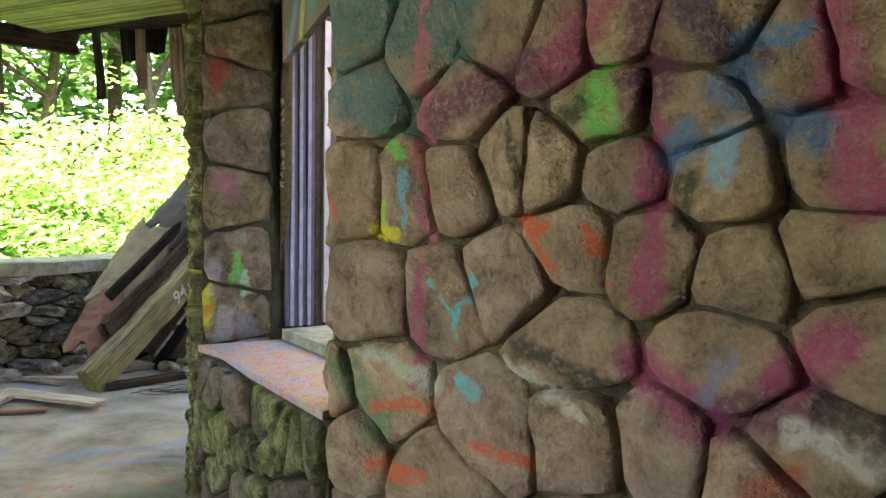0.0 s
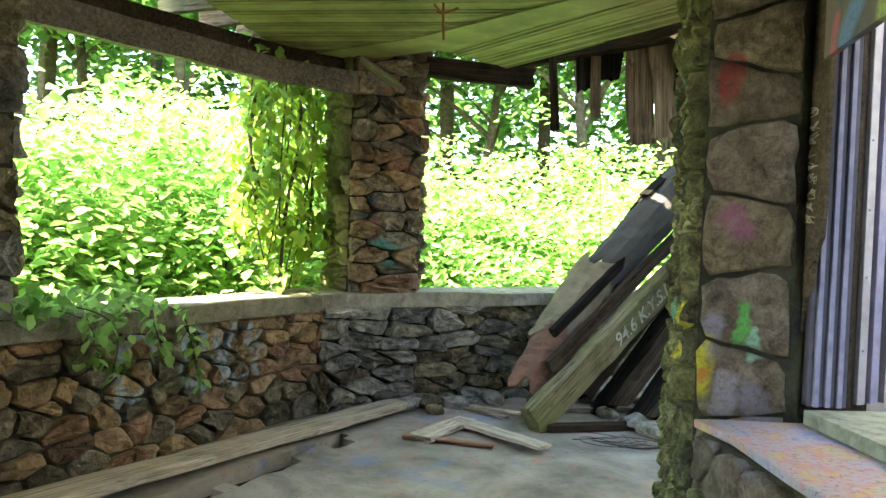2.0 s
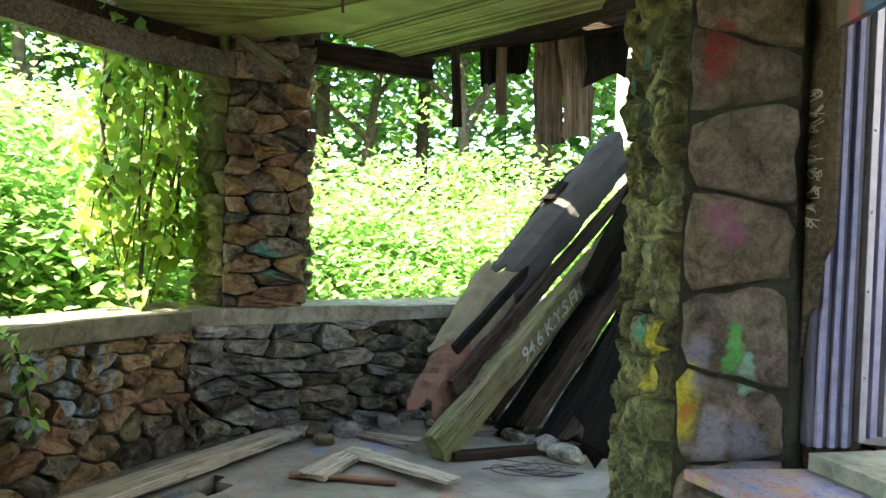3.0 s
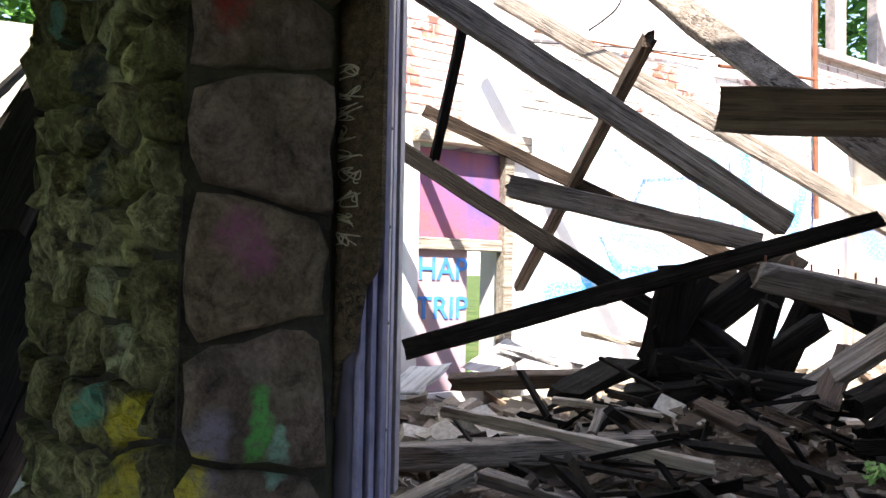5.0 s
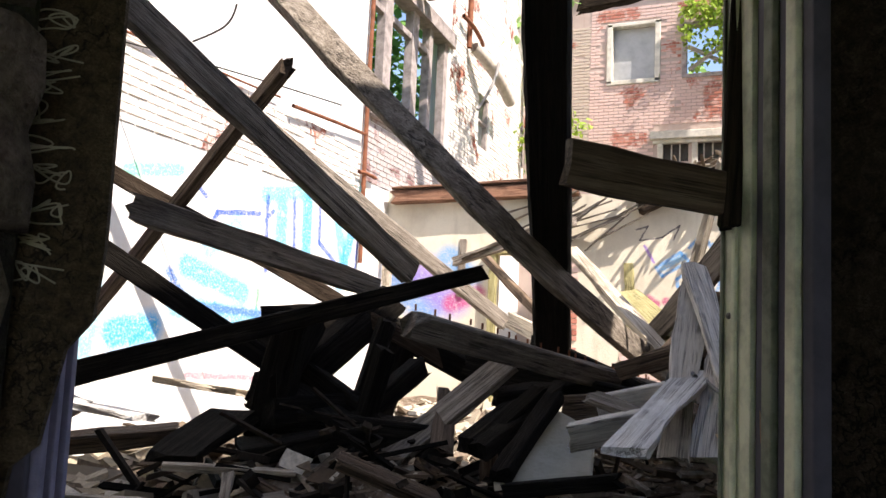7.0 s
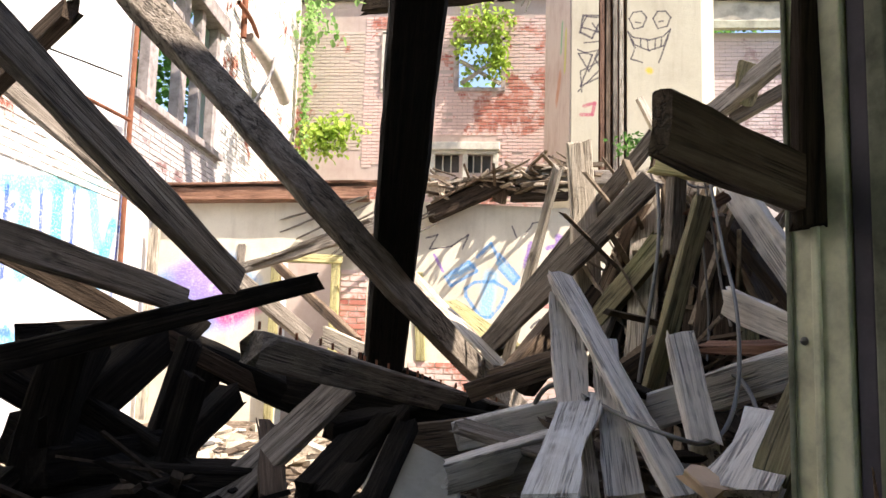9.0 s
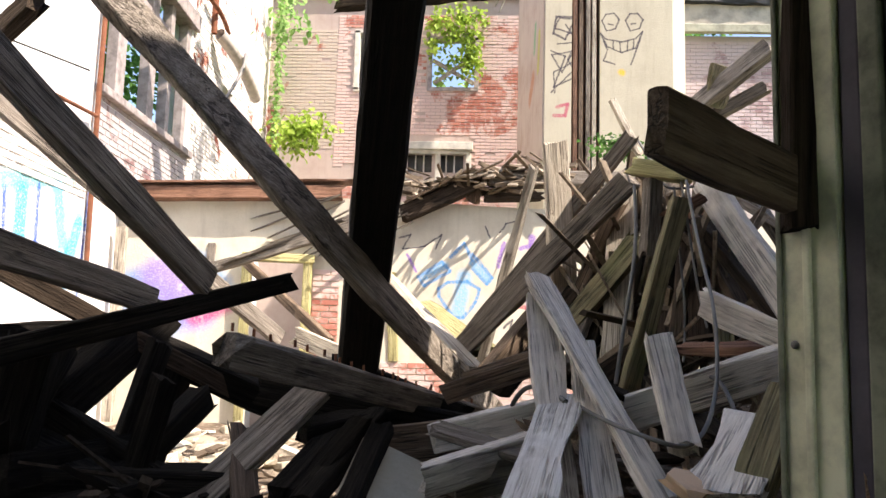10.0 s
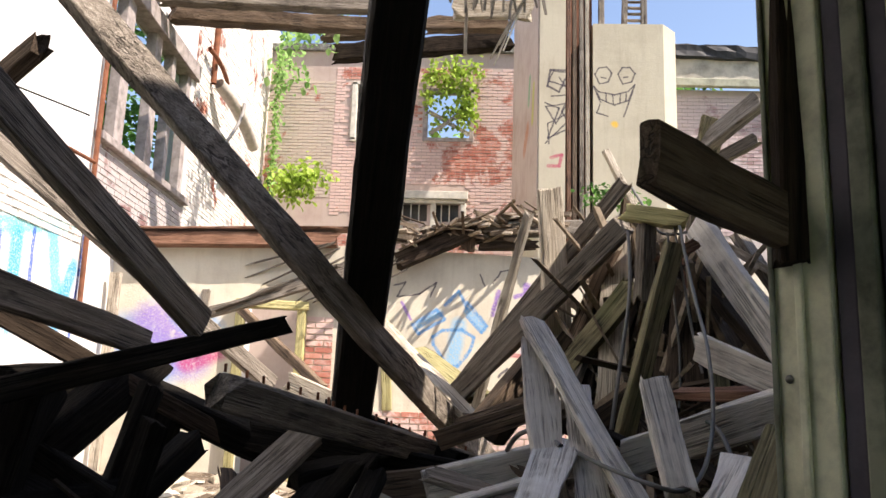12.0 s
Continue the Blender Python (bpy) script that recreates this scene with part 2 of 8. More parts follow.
def plaster(name, base, dirt, amount=0.5, paint=None, cover=0.9, bump=0.3):
    k = Nodes(name, 0.85)
    v = k.coord("World")
    big = k.noise(v, 1.3, 6.0, 0.65)
    streak = k.noise(k.coord("World", (5, 5, 0.6)), 1.6, 5.0, 0.6)
    fine = k.noise(v, 38.0, 4.0, 0.7)
    c = k.mix(k.mul(k.span(big, 0.45, 0.72), amount), base, dirt)
    c = k.mix(k.mul(k.span(streak, 0.52, 0.75), amount * 0.7), c, dirt)
    c = k.mix(k.mul(k.span(fine, 0.5, 0.8), 0.25), c, dirt)
    if paint:
        c = k.strokes(c, k.plane_uv(paint[0], paint[1]), paint[2], 0.012, cover)
    k.colour(c)
    k.bump(k.n("Math", [(0, fine), (1, k.noise(v, 7.0, 4.0))], operation="ADD").outputs[0], bump, 0.012)
    return k.mat


def leaf_mat(name, dark, light, through=0.45, patch=0.5):
    k = Nodes(name, 0.6)
    c = k.ramp(k.random(True), [(0.0, dark), (0.6, light), (1.0, tuple(min(1, q * 1.35) for q in light))])
    c = k.mix(k.mul(k.span(k.noise(k.coord("World"), 1.1, 3.0), 0.4, 0.7), patch), c, dark)
    k.colour(c)
    tr = k.n("BsdfTranslucent", [(0, c)])
    mx = k.n("MixShader", [(0, through), (1, k.b.outputs[0]), (2, tr.outputs[0])])
    k.t.links.new(mx.outputs[0], k.t.nodes["Material Output"].inputs[0])
    return k.mat


def plain(name, col, rough=0.7, metal=0.0, vary=0.25, scale=9.0):
    k = Nodes(name, rough, metal)
    f = k.noise(k.coord("Object", (1, 1, 1), 5.0), scale, 6.0, 0.65)
    k.colour(k.mix(k.mul(k.span(f, 0.4, 0.75), 1.0), col, tuple(q * (1 - vary * 1.6) if q * (1 - vary * 1.6) > 0 else 0 for q in col)))
    k.bump(f, 0.25, 0.006)
    return k.mat


GREY_WOOD = wood("weathered_wood", (0.045, 0.035, 0.027), (0.24, 0.2, 0.16), (0.46, 0.4, 0.34))
BROWN_WOOD = wood("brown_wood", (0.035, 0.022, 0.014), (0.15, 0.1, 0.065), (0.3, 0.22, 0.15))
PALE_WOOD = wood("pale_wood", (0.17, 0.13, 0.095), (0.48, 0.41, 0.32), (0.72, 0.65, 0.54))
WHITE_WOOD = wood("white_painted_wood", (0.32, 0.29, 0.26), (0.62, 0.6, 0.58), (0.78, 0.77, 0.76))
# Charred wood, made blacker still so the heap's shadow is partly in its colour.
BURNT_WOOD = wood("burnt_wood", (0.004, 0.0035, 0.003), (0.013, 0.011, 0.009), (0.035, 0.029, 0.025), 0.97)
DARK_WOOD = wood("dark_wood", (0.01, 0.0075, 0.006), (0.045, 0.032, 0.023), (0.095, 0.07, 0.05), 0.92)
# Nearly black brown for the post, in tone between dark and burnt wood.
POST_WOOD = wood("near_black_wood", (0.007, 0.0055, 0.0045), (0.024, 0.018, 0.014), (0.05, 0.04, 0.031), 0.85)
# Grey wood whitened: the light on the pile's front planks is in the colour.
LIT_GREY_WOOD = wood("lit_grey_wood", (0.34, 0.29, 0.25), (0.76, 0.69, 0.61), (0.92, 0.87, 0.81), tones=(0.88, 1.12))
MOSSY_WOOD = wood("mossy_wood", (0.05, 0.045, 0.025), (0.24, 0.2, 0.11), (0.42, 0.38, 0.22), 0.75, 0.6)
YELLOW_WOOD = wood("yellow_painted_wood", (0.2, 0.17, 0.07), (0.5, 0.44, 0.2), (0.66, 0.6, 0.33))
RED_WOOD = wood("red_brown_wood", (0.07, 0.03, 0.018), (0.26, 0.13, 0.08), (0.42, 0.25, 0.17))

# ---- stonework and walls ----
def clip(poly, a, b, c):
    """The part of a polygon where a x + b y <= c."""
    out = []
    for i, p in enumerate(poly):
        q = poly[(i + 1) % len(poly)]
        dp, dq = a * p[0] + b * p[1] - c, a * q[0] + b * q[1] - c
        if dp <= 0:
            out.append(p)
        if dp * dq < 0:
            f = dp / (dp - dq)
            out.append((p[0] + (q[0] - p[0]) * f, p[1] + (q[1] - p[1]) * f))
    return out


def cells(sites, u0, u1, v0, v1, flat=1.0):
    """The plan of rubble stones: each site's own ground, heights weighed by flat."""
    out = []
    for i, (u, v) in enumerate(sites):
        poly = [(u0, v0), (u1, v0), (u1, v1), (u0, v1)]
        for j, (p, q) in enumerate(sites):
            if i == j or abs(p - u) > 1.4 or abs(q - v) > 1.2:
                continue
            a, b = p - u, (q - v) * flat * flat
            poly = clip(poly, a, b, (p * p - u * u + flat * flat * (q * q - v * v)) / 2)
            if len(poly) < 3:
                break
        if len(poly) >= 3:
            out.append(poly)
    return out


def jitter_sites(u0, u1, v0, v1, w, h, r, mess=0.46):
    out, v, row = [], v0 + h / 2, 0
    while v < v1 + h * 0.3:
        u = u0 + (0.5 if row % 2 else 0.15) * w
        while u < u1:
            out.append((u + r.uniform(-mess, mess) * w, v + r.uniform(-mess, mess) * h))
            u += w * r.uniform(0.75, 1.3)
        v += h * r.uniform(0.85, 1.15)
        row += 1
    return out


def stone_mesh(poly, bulge, joint, r, rough=0.012, steps=16, soft=0.08, edge=0.006):
    """A rubble stone on the plane (u, v), bulging by about bulge along the third axis."""
    cu = sum(p[0] for p in poly) / len(poly)
    cv = sum(p[1] for p in poly) / len(poly)
    per = [math.dist(poly[i], poly[(i + 1) % len(poly)]) for i in range(len(poly))]
    total = sum(per)
    pts = []
    for s in range(steps):
        d = total * s / steps
        for i, l in enumerate(per):
            if d <= l:
                p, q = poly[i], poly[(i + 1) % len(poly)]
                pts.append((p[0] + (q[0] - p[0]) * d / l, p[1] + (q[1] - p[1]) * d / l))
                break
            d -= l
    if len(pts) < 5:
        return None
    # rounding of the corners
    n = len(pts)
    pts = [tuple(soft * pts[i - 1][k] + (1 - 2 * soft) * pts[i][k] + soft * pts[(i + 1) % n][k] + r.uniform(-1, 1) * total * edge for k in (0, 1)) for i in range(n)]
    verts, faces = [], []
    seed = r.random() * 90
    tilt = (r.uniform(-0.12, 0.12), r.uniform(-0.12, 0.12))
    for ring, (inset, out) in enumerate(((0.0, -0.04), (0.02, 0.5 * bulge), (0.1, 0.92 * bulge), (0.5, bulge))):
        for p in pts:
            du, dv = cu - p[0], cv - p[1]
            l = math.hypot(du, dv) + 1e-6
            f = min(0.9, (joint + inset * l) / l)
            q = Vector((p[0] + du * f, p[1] + dv * f, out))
            w = noise.noise(Vector((q.x * 9 + seed, q.y * 9, out * 5))) * rough * 2 + noise.noise(Vector((q.x * 28, q.y * 28 + seed, 0))) * rough
            if ring:
                q.z += w + (q.x - cu) * tilt[0] + (q.y - cv) * tilt[1]
            q.x += w * 0.5
            verts.append(q)
    verts.append(Vector((cu, cv, bulge + noise.noise(Vector((cu, cv, seed))) * rough * 2)))
    for ring in range(3):
        for i in range(n):
            a, b = ring * n + i, ring * n + (i + 1) % n
            faces.append((a, b, b + n, a + n))
    c = len(verts) - 1
    for i in range(n):
        faces.append((3 * n + i, 3 * n + (i + 1) % n, c))
    return verts, faces


def plan_point(line, u):
    for a, b in zip(line, line[1:]):
        l = math.dist(a, b)
        if u <= l or b is line[-1]:
            d = ((b[0] - a[0]) / l, (b[1] - a[1]) / l)
            return (a[0] + d[0] * u, a[1] + d[1] * u), d
        u -= l


def rubble(parent, line, z0, z1, mats, side=1, size=(0.3, 0.2), bulge=0.045, joint=0.012, seed=1, sites=None, flat=1.3, name="stone", rough=0.012, keep=None):
    """Stones on an upright face along a plan line; side 1 puts them on the left of its direction."""
    r = random.Random(seed)
    length = sum(math.dist(a, b) for a, b in zip(line, line[1:]))
    sites = sites or jitter_sites(0, length, z0, z1, size[0], size[1], r)
    for poly in cells(sites, 0, length, z0, z1, flat):
        if keep and not keep(sum(p[0] for p in poly) / len(poly), sum(p[1] for p in poly) / len(poly)):
            continue
        made = stone_mesh(poly, bulge * r.uniform(0.6, 1.4), joint, r, rough)
        if not made:
            continue
        verts, faces = made
        out = []
        for q in verts:
            (x, y), d = plan_point(line, q.x)
            out.append((x - d[1] * q.z * side, y + d[0] * q.z * side, q.y))
        c = sum((Vector(p) for p in out), Vector()) / len(out)
        me = mesh_from(name, [Vector(p) - c for p in out], faces if side < 0 else faces, mats[r.randrange(len(mats))], rough < 0.02)
        ob = new(name, me)
        ob.location = c
        ob.parent = parent


def holed_wall(length, height, depth, holes, z0=0.0):
    """A wall along x with its front at y = 0 and its back at y = depth, and rectangular openings (u0, u1, z0, z1)."""
    us = sorted({0.0, length, *[h[0] for h in holes], *[h[1] for h in holes]})
    zs = sorted({z0, height, *[h[2] for h in holes], *[h[3] for h in holes]})
    solid = {}
    for i in range(len(us) - 1):
        for j in range(len(zs) - 1):
            mu, mz = (us[i] + us[i + 1]) / 2, (zs[j] + zs[j + 1]) / 2
            solid[i, j] = not any(h[0] < mu < h[1] and h[2] < mz < h[3] for h in holes)
    bm = bmesh.new()

    def quad(*p):
        bm.faces.new([bm.verts.new(q) for q in p])

    for (i, j), s in solid.items():
        if not s:
            continue
        a, b, c, d = us[i], us[i + 1], zs[j], zs[j + 1]
        quad((a, 0, c), (b, 0, c), (b, 0, d), (a, 0, d))
        quad((a, depth, c), (a, depth, d), (b, depth, d), (b, depth, c))
        for di, dj, p, q in ((-1, 0, (a, c), (a, d)), (1, 0, (b, d), (b, c)), (0, -1, (b, c), (a, c)), (0, 1, (a, d), (b, d))):
            if not solid.get((i + di, j + dj), False):
                quad((p[0], 0, p[1]), (q[0], 0, q[1]), (q[0], depth, q[1]), (p[0], depth, p[1]))
    bmesh.ops.remove_doubles(bm, verts=bm.verts, dist=1e-5)
    return bm


def bricks(parent, u0, u1, z0, z1, mat, seed, miss=0.03, name="brick_courses", skip=None, proud=0.014, size=(0.215, 0.065), kind="stuff"):
    """Courses of bricks on a wall's front (y = 0, outwards is -y), joined."""
    r = random.Random(seed)
    verts, faces = [], []
    z, row = z0, 0
    while z + size[1] < z1:
        u = u0 - (0.11 if row % 2 else 0)
        while u < u1:
            a, b = max(u, u0), min(u + size[0], u1)
            if b - a > 0.04 and r.random() > miss and not (skip and skip((a + b) / 2, z)):
                o = -proud + r.uniform(-0.005, 0.006)
                k = len(verts)
                g = 0.004
                verts += [(a, 0.01, z), (b, 0.01, z), (b, 0.01, z + size[1]), (a, 0.01, z + size[1]),
                          (a + g, o, z + g), (b - g, o, z + g), (b - g, o, z + size[1] - g), (a + g, o, z + size[1] - g)]
                faces += [tuple(k + i for i in f) for f in ((4, 5, 6, 7), (0, 1, 5, 4), (1, 2, 6, 5), (2, 3, 7, 6), (3, 0, 4, 7))]
            u += size[0] + 0.01
        z += size[1] + 0.01
        row += 1
    ob = new(name, mesh_from(name, verts, faces, mat))
    ob.parent = parent
    if kind:
        ob["kind"] = kind
    return ob


def wall_pose(ob, a, u):
    ob.matrix_world = Matrix(((u[0], -u[1], 0, a[0]), (u[1], u[0], 0, a[1]), (0, 0, 1, 0), (0, 0, 0, 1)))
    return ob


# Mortar colour is taken nearly black to deepen the shade between stones.
MORTAR = stone("mortar", [(0.3, (0.012, 0.01, 0.008)), (0.55, (0.035, 0.03, 0.022)), (0.75, (0.09, 0.075, 0.055))], moss=0.2)
MAGENTA, MAROON, BLUE, CYAN = (0.36, 0.05, 0.14), (0.12, 0.025, 0.07), (0.06, 0.2, 0.38), (0.08, 0.5, 0.58)
GREEN, YELLOW, ORANGE, TEAL = (0.1, 0.5, 0.09), (0.75, 0.65, 0.03), (0.62, 0.1, 0.04), (0.05, 0.17, 0.17)
NEAR_A, NEAR_U = (-0.42, 2.9), (0.69, -0.724)
near_paint = [
    (*(0.03, 2.17), *(0.635, 2.04), 0.16, TEAL), (*(0.104, 1.89), *(0.363, 1.78), 0.12, TEAL),
    (*(0.514, 2.12), *(0.544, 1.31), 0.03, (0.5, 0.14, 0.18)), (*(0.531, 1.25), *(0.511, 0.851), 0.03, MAGENTA),
    (*(0.589, 1.75), *(1.1, 1.85), 0.075, MAROON), (*(1.1, 1.85), *(1.19, 2), 0.075, (0.4, 0.08, 0.14)),
    (*(1.34, 1.97), *(1.36, 1.74), 0.07, MAROON), (*(1.38, 1.65), *(1.37, 1.24), 0.04, MAGENTA),
    (*(1.46, 1.93), *(1.62, 1.77), 0.05, (0.07, 0.04, 0.08)), (*(1.57, 1.74), *(1.74, 1.61), 0.06, (0.05, 0.13, 0.25)),
    (*(1.78, 1.89), *(1.86, 1.47), 0.055, MAGENTA), (*(1.6, 1.82), *(1.74, 1.83), 0.03, BLUE),
    (*(1.42, 1.59), *(1.45, 1.61), 0.05, BLUE), (*(1.56, 1.59), *(1.55, 1.54), 0.05, (0.2, 0.42, 0.6)),
    (*(1.22, 1.76), *(1.24, 1.67), 0.06, GREEN), (*(1.14, 1.71), *(1.16, 1.73), 0.04, (0.03, 0.05, 0.02)),
    (*(0.365, 1.67), *(0.454, 1.63), 0.028, GREEN), (*(0.455, 1.57), *(0.444, 1.38), 0.02, (0.15, 0.4, 0.5)),
    (*(0.338, 1.44), *(0.34, 1.36), 0.022, (0.35, 0.6, 0.03)), (*(0.277, 1.34), *(0.385, 1.35), 0.035, YELLOW),
    (*(0.943, 1.4), *(1.07, 1.4), 0.022, ORANGE), (*(0.996, 1.38), *(1.08, 1.29), 0.02, ORANGE), (*(1.17, 1.39), *(1.26, 1.27), 0.018, ORANGE),
    (*(0.587, 1.2), *(0.694, 1.1), 0.017, CYAN), (*(0.801, 1.23), *(0.694, 1.1), 0.017, CYAN), (*(0.694, 1.1), *(0.695, 1.05), 0.02, CYAN), (*(0.736, 0.892), *(0.785, 0.883), 0.03, CYAN),
    (*(1.34, 1.06), *(1.53, 0.954), 0.06, MAGENTA), (*(1.53, 0.967), *(1.77, 1.04), 0.055, MAROON), (*(1.72, 1.08), *(1.83, 1.19), 0.05, MAGENTA),
    (*(1.58, 1.1), *(1.53, 1.01), 0.03, (0.2, 0.2, 0.3)), (*(0.185, 0.939), *(0.608, 0.869), 0.035, (0.4, 0.45, 0.36)), (*(0.117, 0.823), *(0.319, 0.695), 0.08, (0.09, 0.2, 0.1)),
    (*(0.287, 0.739), *(0.582, 0.779), 0.025, ORANGE), (*(0.29, 0.524), *(0.559, 0.555), 0.025, ORANGE), (*(0.814, 0.704), *(0.994, 0.722), 0.025, ORANGE),
    (*(0.91, 0.991), *(1.19, 0.912), 0.03, (0.5, 0.48, 0.4)), (*(0.963, 1.07), *(1.31, 0.966), 0.035, (0.025, 0.03, 0.02)), (*(1.73, 0.971), *(1.91, 0.942), 0.035, (0.5, 0.47, 0.42)),
    (*(1.44, 1.51), *(1.46, 1.41), 0.035, (0.025, 0.035, 0.02)), (*(0.903, 1.68), *(0.94, 1.49), 0.02, (0.02, 0.04, 0.02)), (*(0.056, 1.48), *(0.075, 1.41), 0.02, ORANGE),
    (*(1.69, 0.823), *(1.73, 0.858), 0.05, (0.3, 0.06, 0.03)), (*(1.8, 1.04), *(1.91, 1), 0.04, (0.03, 0.03, 0.03)),
]
PINK_STONE = stone("painted_field_stone", [(0.32, (0.11, 0.07, 0.048)), (0.48, (0.3, 0.2, 0.145)), (0.66, (0.46, 0.33, 0.255))], paint=(NEAR_A, NEAR_U, near_paint), tone=(0.85, 1.15))
near_mortar = stone("painted_mortar", [(0.3, (0.035, 0.025, 0.015)), (0.55, (0.12, 0.085, 0.05)), (0.75, (0.2, 0.145, 0.09))], paint=(NEAR_A, NEAR_U, near_paint), moss=0.2)

wall_near = part("wall_near", slab([(-0.412, 2.92), (2.328, 0.05), (2.62, 0.32), (0.2, 2.86), (-0.1, 3.36), (-0.17, 3.4)], -0.9, 3.4), near_mortar)
tagged(wall_near, "round stone house wall covered in spray paint", "wall", kind="structure")
near_sites = [(0.169, 2.06), (0.476, 1.96), (0.237, 1.83), (0.873, 1.97), (1.06, 1.91), (1.24, 1.92), (1.51, 1.87), (1.72, 1.79), (1.85, 1.81), (0.691, 1.76),
              (1.22, 1.71), (1.47, 1.69), (0.177, 1.52), (0.427, 1.51), (0.684, 1.53), (0.873, 1.58), (1.05, 1.57), (1.27, 1.54), (1.55, 1.52), (1.82, 1.55),
              (1.15, 1.35), (1.62, 1.31), (1.36, 1.34), (0.248, 1.13), (0.628, 1.15), (0.893, 1.23), (1.12, 1.07), (1.58, 1.1), (1.8, 1.35), (1.88, 1.19),
              (0.349, 0.802), (0.835, 0.805), (1.15, 0.826), (1.43, 0.846), (0.121, 0.545), (1.77, 0.933), (0.614, 0.551), (1.64, 0.821)]
more = [s for s in jitter_sites(0, 3.9, 0, 3.3, 0.36, 0.24, random.Random(5)) if min(math.dist(s, q) for q in near_sites) > 0.22]
rubble(wall_near, [NEAR_A, (NEAR_A[0] + NEAR_U[0] * 3.9, NEAR_A[1] + NEAR_U[1] * 3.9)], 0.0, 3.35, [PINK_STONE], -1, bulge=0.03, joint=0.007, seed=3, sites=near_sites + more, flat=1.25, rough=0.014)
rubble(wall_near, [(-0.17, 3.4), (-0.42, 2.92)], 0.6, 2.2, [PINK_STONE], -1, size=(0.3, 0.22), bulge=0.03, seed=4)

# stone pier beyond the window
PIER_A, PIER_B, PIER_C = (-1.46, 4.62), (-1.76, 5.5), (-1.04, 4.66)
pier_paint = [(0.14, 1.56, 0.19, 1.5, 0.06, (0.3, 0.1, 0.18)), (0.1, 2.15, 0.12, 2.3, 0.05, (0.3, 0.03, 0.03)), (0.2, 0.98, 0.21, 1.12, 0.03, GREEN), (0.26, 0.9, 0.26, 1.02, 0.025, (0.3, 0.55, 0.4)),
              (0.06, 0.95, 0.08, 1.05, 0.05, (0.3, 0.27, 0.34)), (0.02, 0.72, 0.03, 0.95, 0.05, (0.6, 0.5, 0.03)), (0.03, 0.78, 0.04, 0.8, 0.03, (0.5, 0.13, 0.03)), (0.13, 0.6, 0.14, 0.78, 0.05, (0.32, 0.29, 0.33)),
              (0.3, 0.62, 0.25, 0.72, 0.07, (0.22, 0.2, 0.25))]
pier_stops = [(0.34, (0.03, 0.022, 0.016)), (0.5, (0.16, 0.115, 0.085)), (0.66, (0.3, 0.235, 0.185))]
PIER_STONE = stone("pier_stone", pier_stops, paint=(PIER_A, (0.995, 0.095), pier_paint), moss=0.15, tone=(0.75, 1.2))
SIDE_STONE = stone("mossy_pier_stone", [(0.38, (0.02, 0.018, 0.01)), (0.49, (0.13, 0.117, 0.055)), (0.6, (0.34, 0.32, 0.16))], paint=(PIER_B, (0.243, -0.711), [
    (0.5, 1.3, 0.42, 1.5, 0.04, (0.4, 0.42, 0.25)), (0.4, 1.1, 0.55, 1.25, 0.03, (0.45, 0.46, 0.25)), (0.55, 1.0, 0.6, 1.06, 0.06, (0.6, 0.5, 0.03)), (0.3, 1.15, 0.5, 1.1, 0.03, (0.02, 0.025, 0.03)),
    (0.35, 1.95, 0.45, 2.1, 0.04, (0.02, 0.03, 0.035)), (0.4, 1.05, 0.45, 1.1, 0.05, (0.1, 0.35, 0.25)), (0.45, 2.0, 0.5, 2.2, 0.03, (0.4, 0.42, 0.22)), (0.55, 1.4, 0.6, 2.3, 0.02, (0.5, 0.48, 0.2)),
    (0.35, 1.6, 0.4, 1.85, 0.03, (0.03, 0.04, 0.04)), (0.5, 0.8, 0.6, 0.9, 0.04, (0.55, 0.45, 0.05)), (0.2, 2.2, 0.3, 2.4, 0.05, (0.08, 0.22, 0.2))]), moss=0.4)
pier = part("wall_pier", slab([PIER_A, PIER_C, (-0.8, 4.95), (-1.25, 5.9), PIER_B], -0.9, 3.4), MORTAR)
tagged(pier, "stone pier with spray paint and moss", "wall", kind="structure")
courses = [-0.6, -0.28, 0.0, 0.3, 0.57, 0.97, 1.26, 1.68, 2.02, 2.3, 2.52, 2.85, 3.1, 3.4]
pl = math.dist(PIER_A, PIER_C)
pier_sites = []
for z0, z1 in zip(courses, courses[1:]):
    pier_sites.append((pl * (0.45 + 0.1 * math.sin(z0 * 9)), (z0 + z1) / 2))
rubble(pier, [PIER_A, PIER_C], -0.6, 3.4, [PIER_STONE], -1, bulge=0.04, joint=0.007, seed=11, sites=pier_sites, flat=1.0, rough=0.01)
rubble(pier, [PIER_B, PIER_A], -0.6, 3.4, [SIDE_STONE], -1, size=(0.2, 0.17), bulge=0.06, joint=0.012, seed=12, rough=0.024)
rubble(pier, [(-1.25, 5.9), PIER_B], -0.6, 3.4, [SIDE_STONE], -1, size=(0.26, 0.2), bulge=0.05, seed=13)

# wall under the window, with its painted ledge
k = Nodes("painted_ledge", 0.7)
v = k.coord("World")
c = k.ramp(k.noise(v, 4.2, 4.0, 0.7, 0.6), [(0.32, (0.1, 0.14, 0.36)), (0.44, (0.28, 0.25, 0.31)), (0.54, (0.36, 0.16, 0.17)), (0.62, (0.36, 0.28, 0.1)), (0.74, (0.13, 0.2, 0.36))])
c = k.mix(k.span(k.noise(v, 19.0, 5.0, 0.7), 0.45, 0.62), c, (0.28, 0.25, 0.24))
c = k.mix(k.span(k.noise(v, 50.0, 4.0, 0.7), 0.56, 0.66), c, (0.12, 0.1, 0.1))
k.colour(c).bump(k.noise(v, 24.0, 5.0), 0.5, 0.012)
LEDGE = k.mat
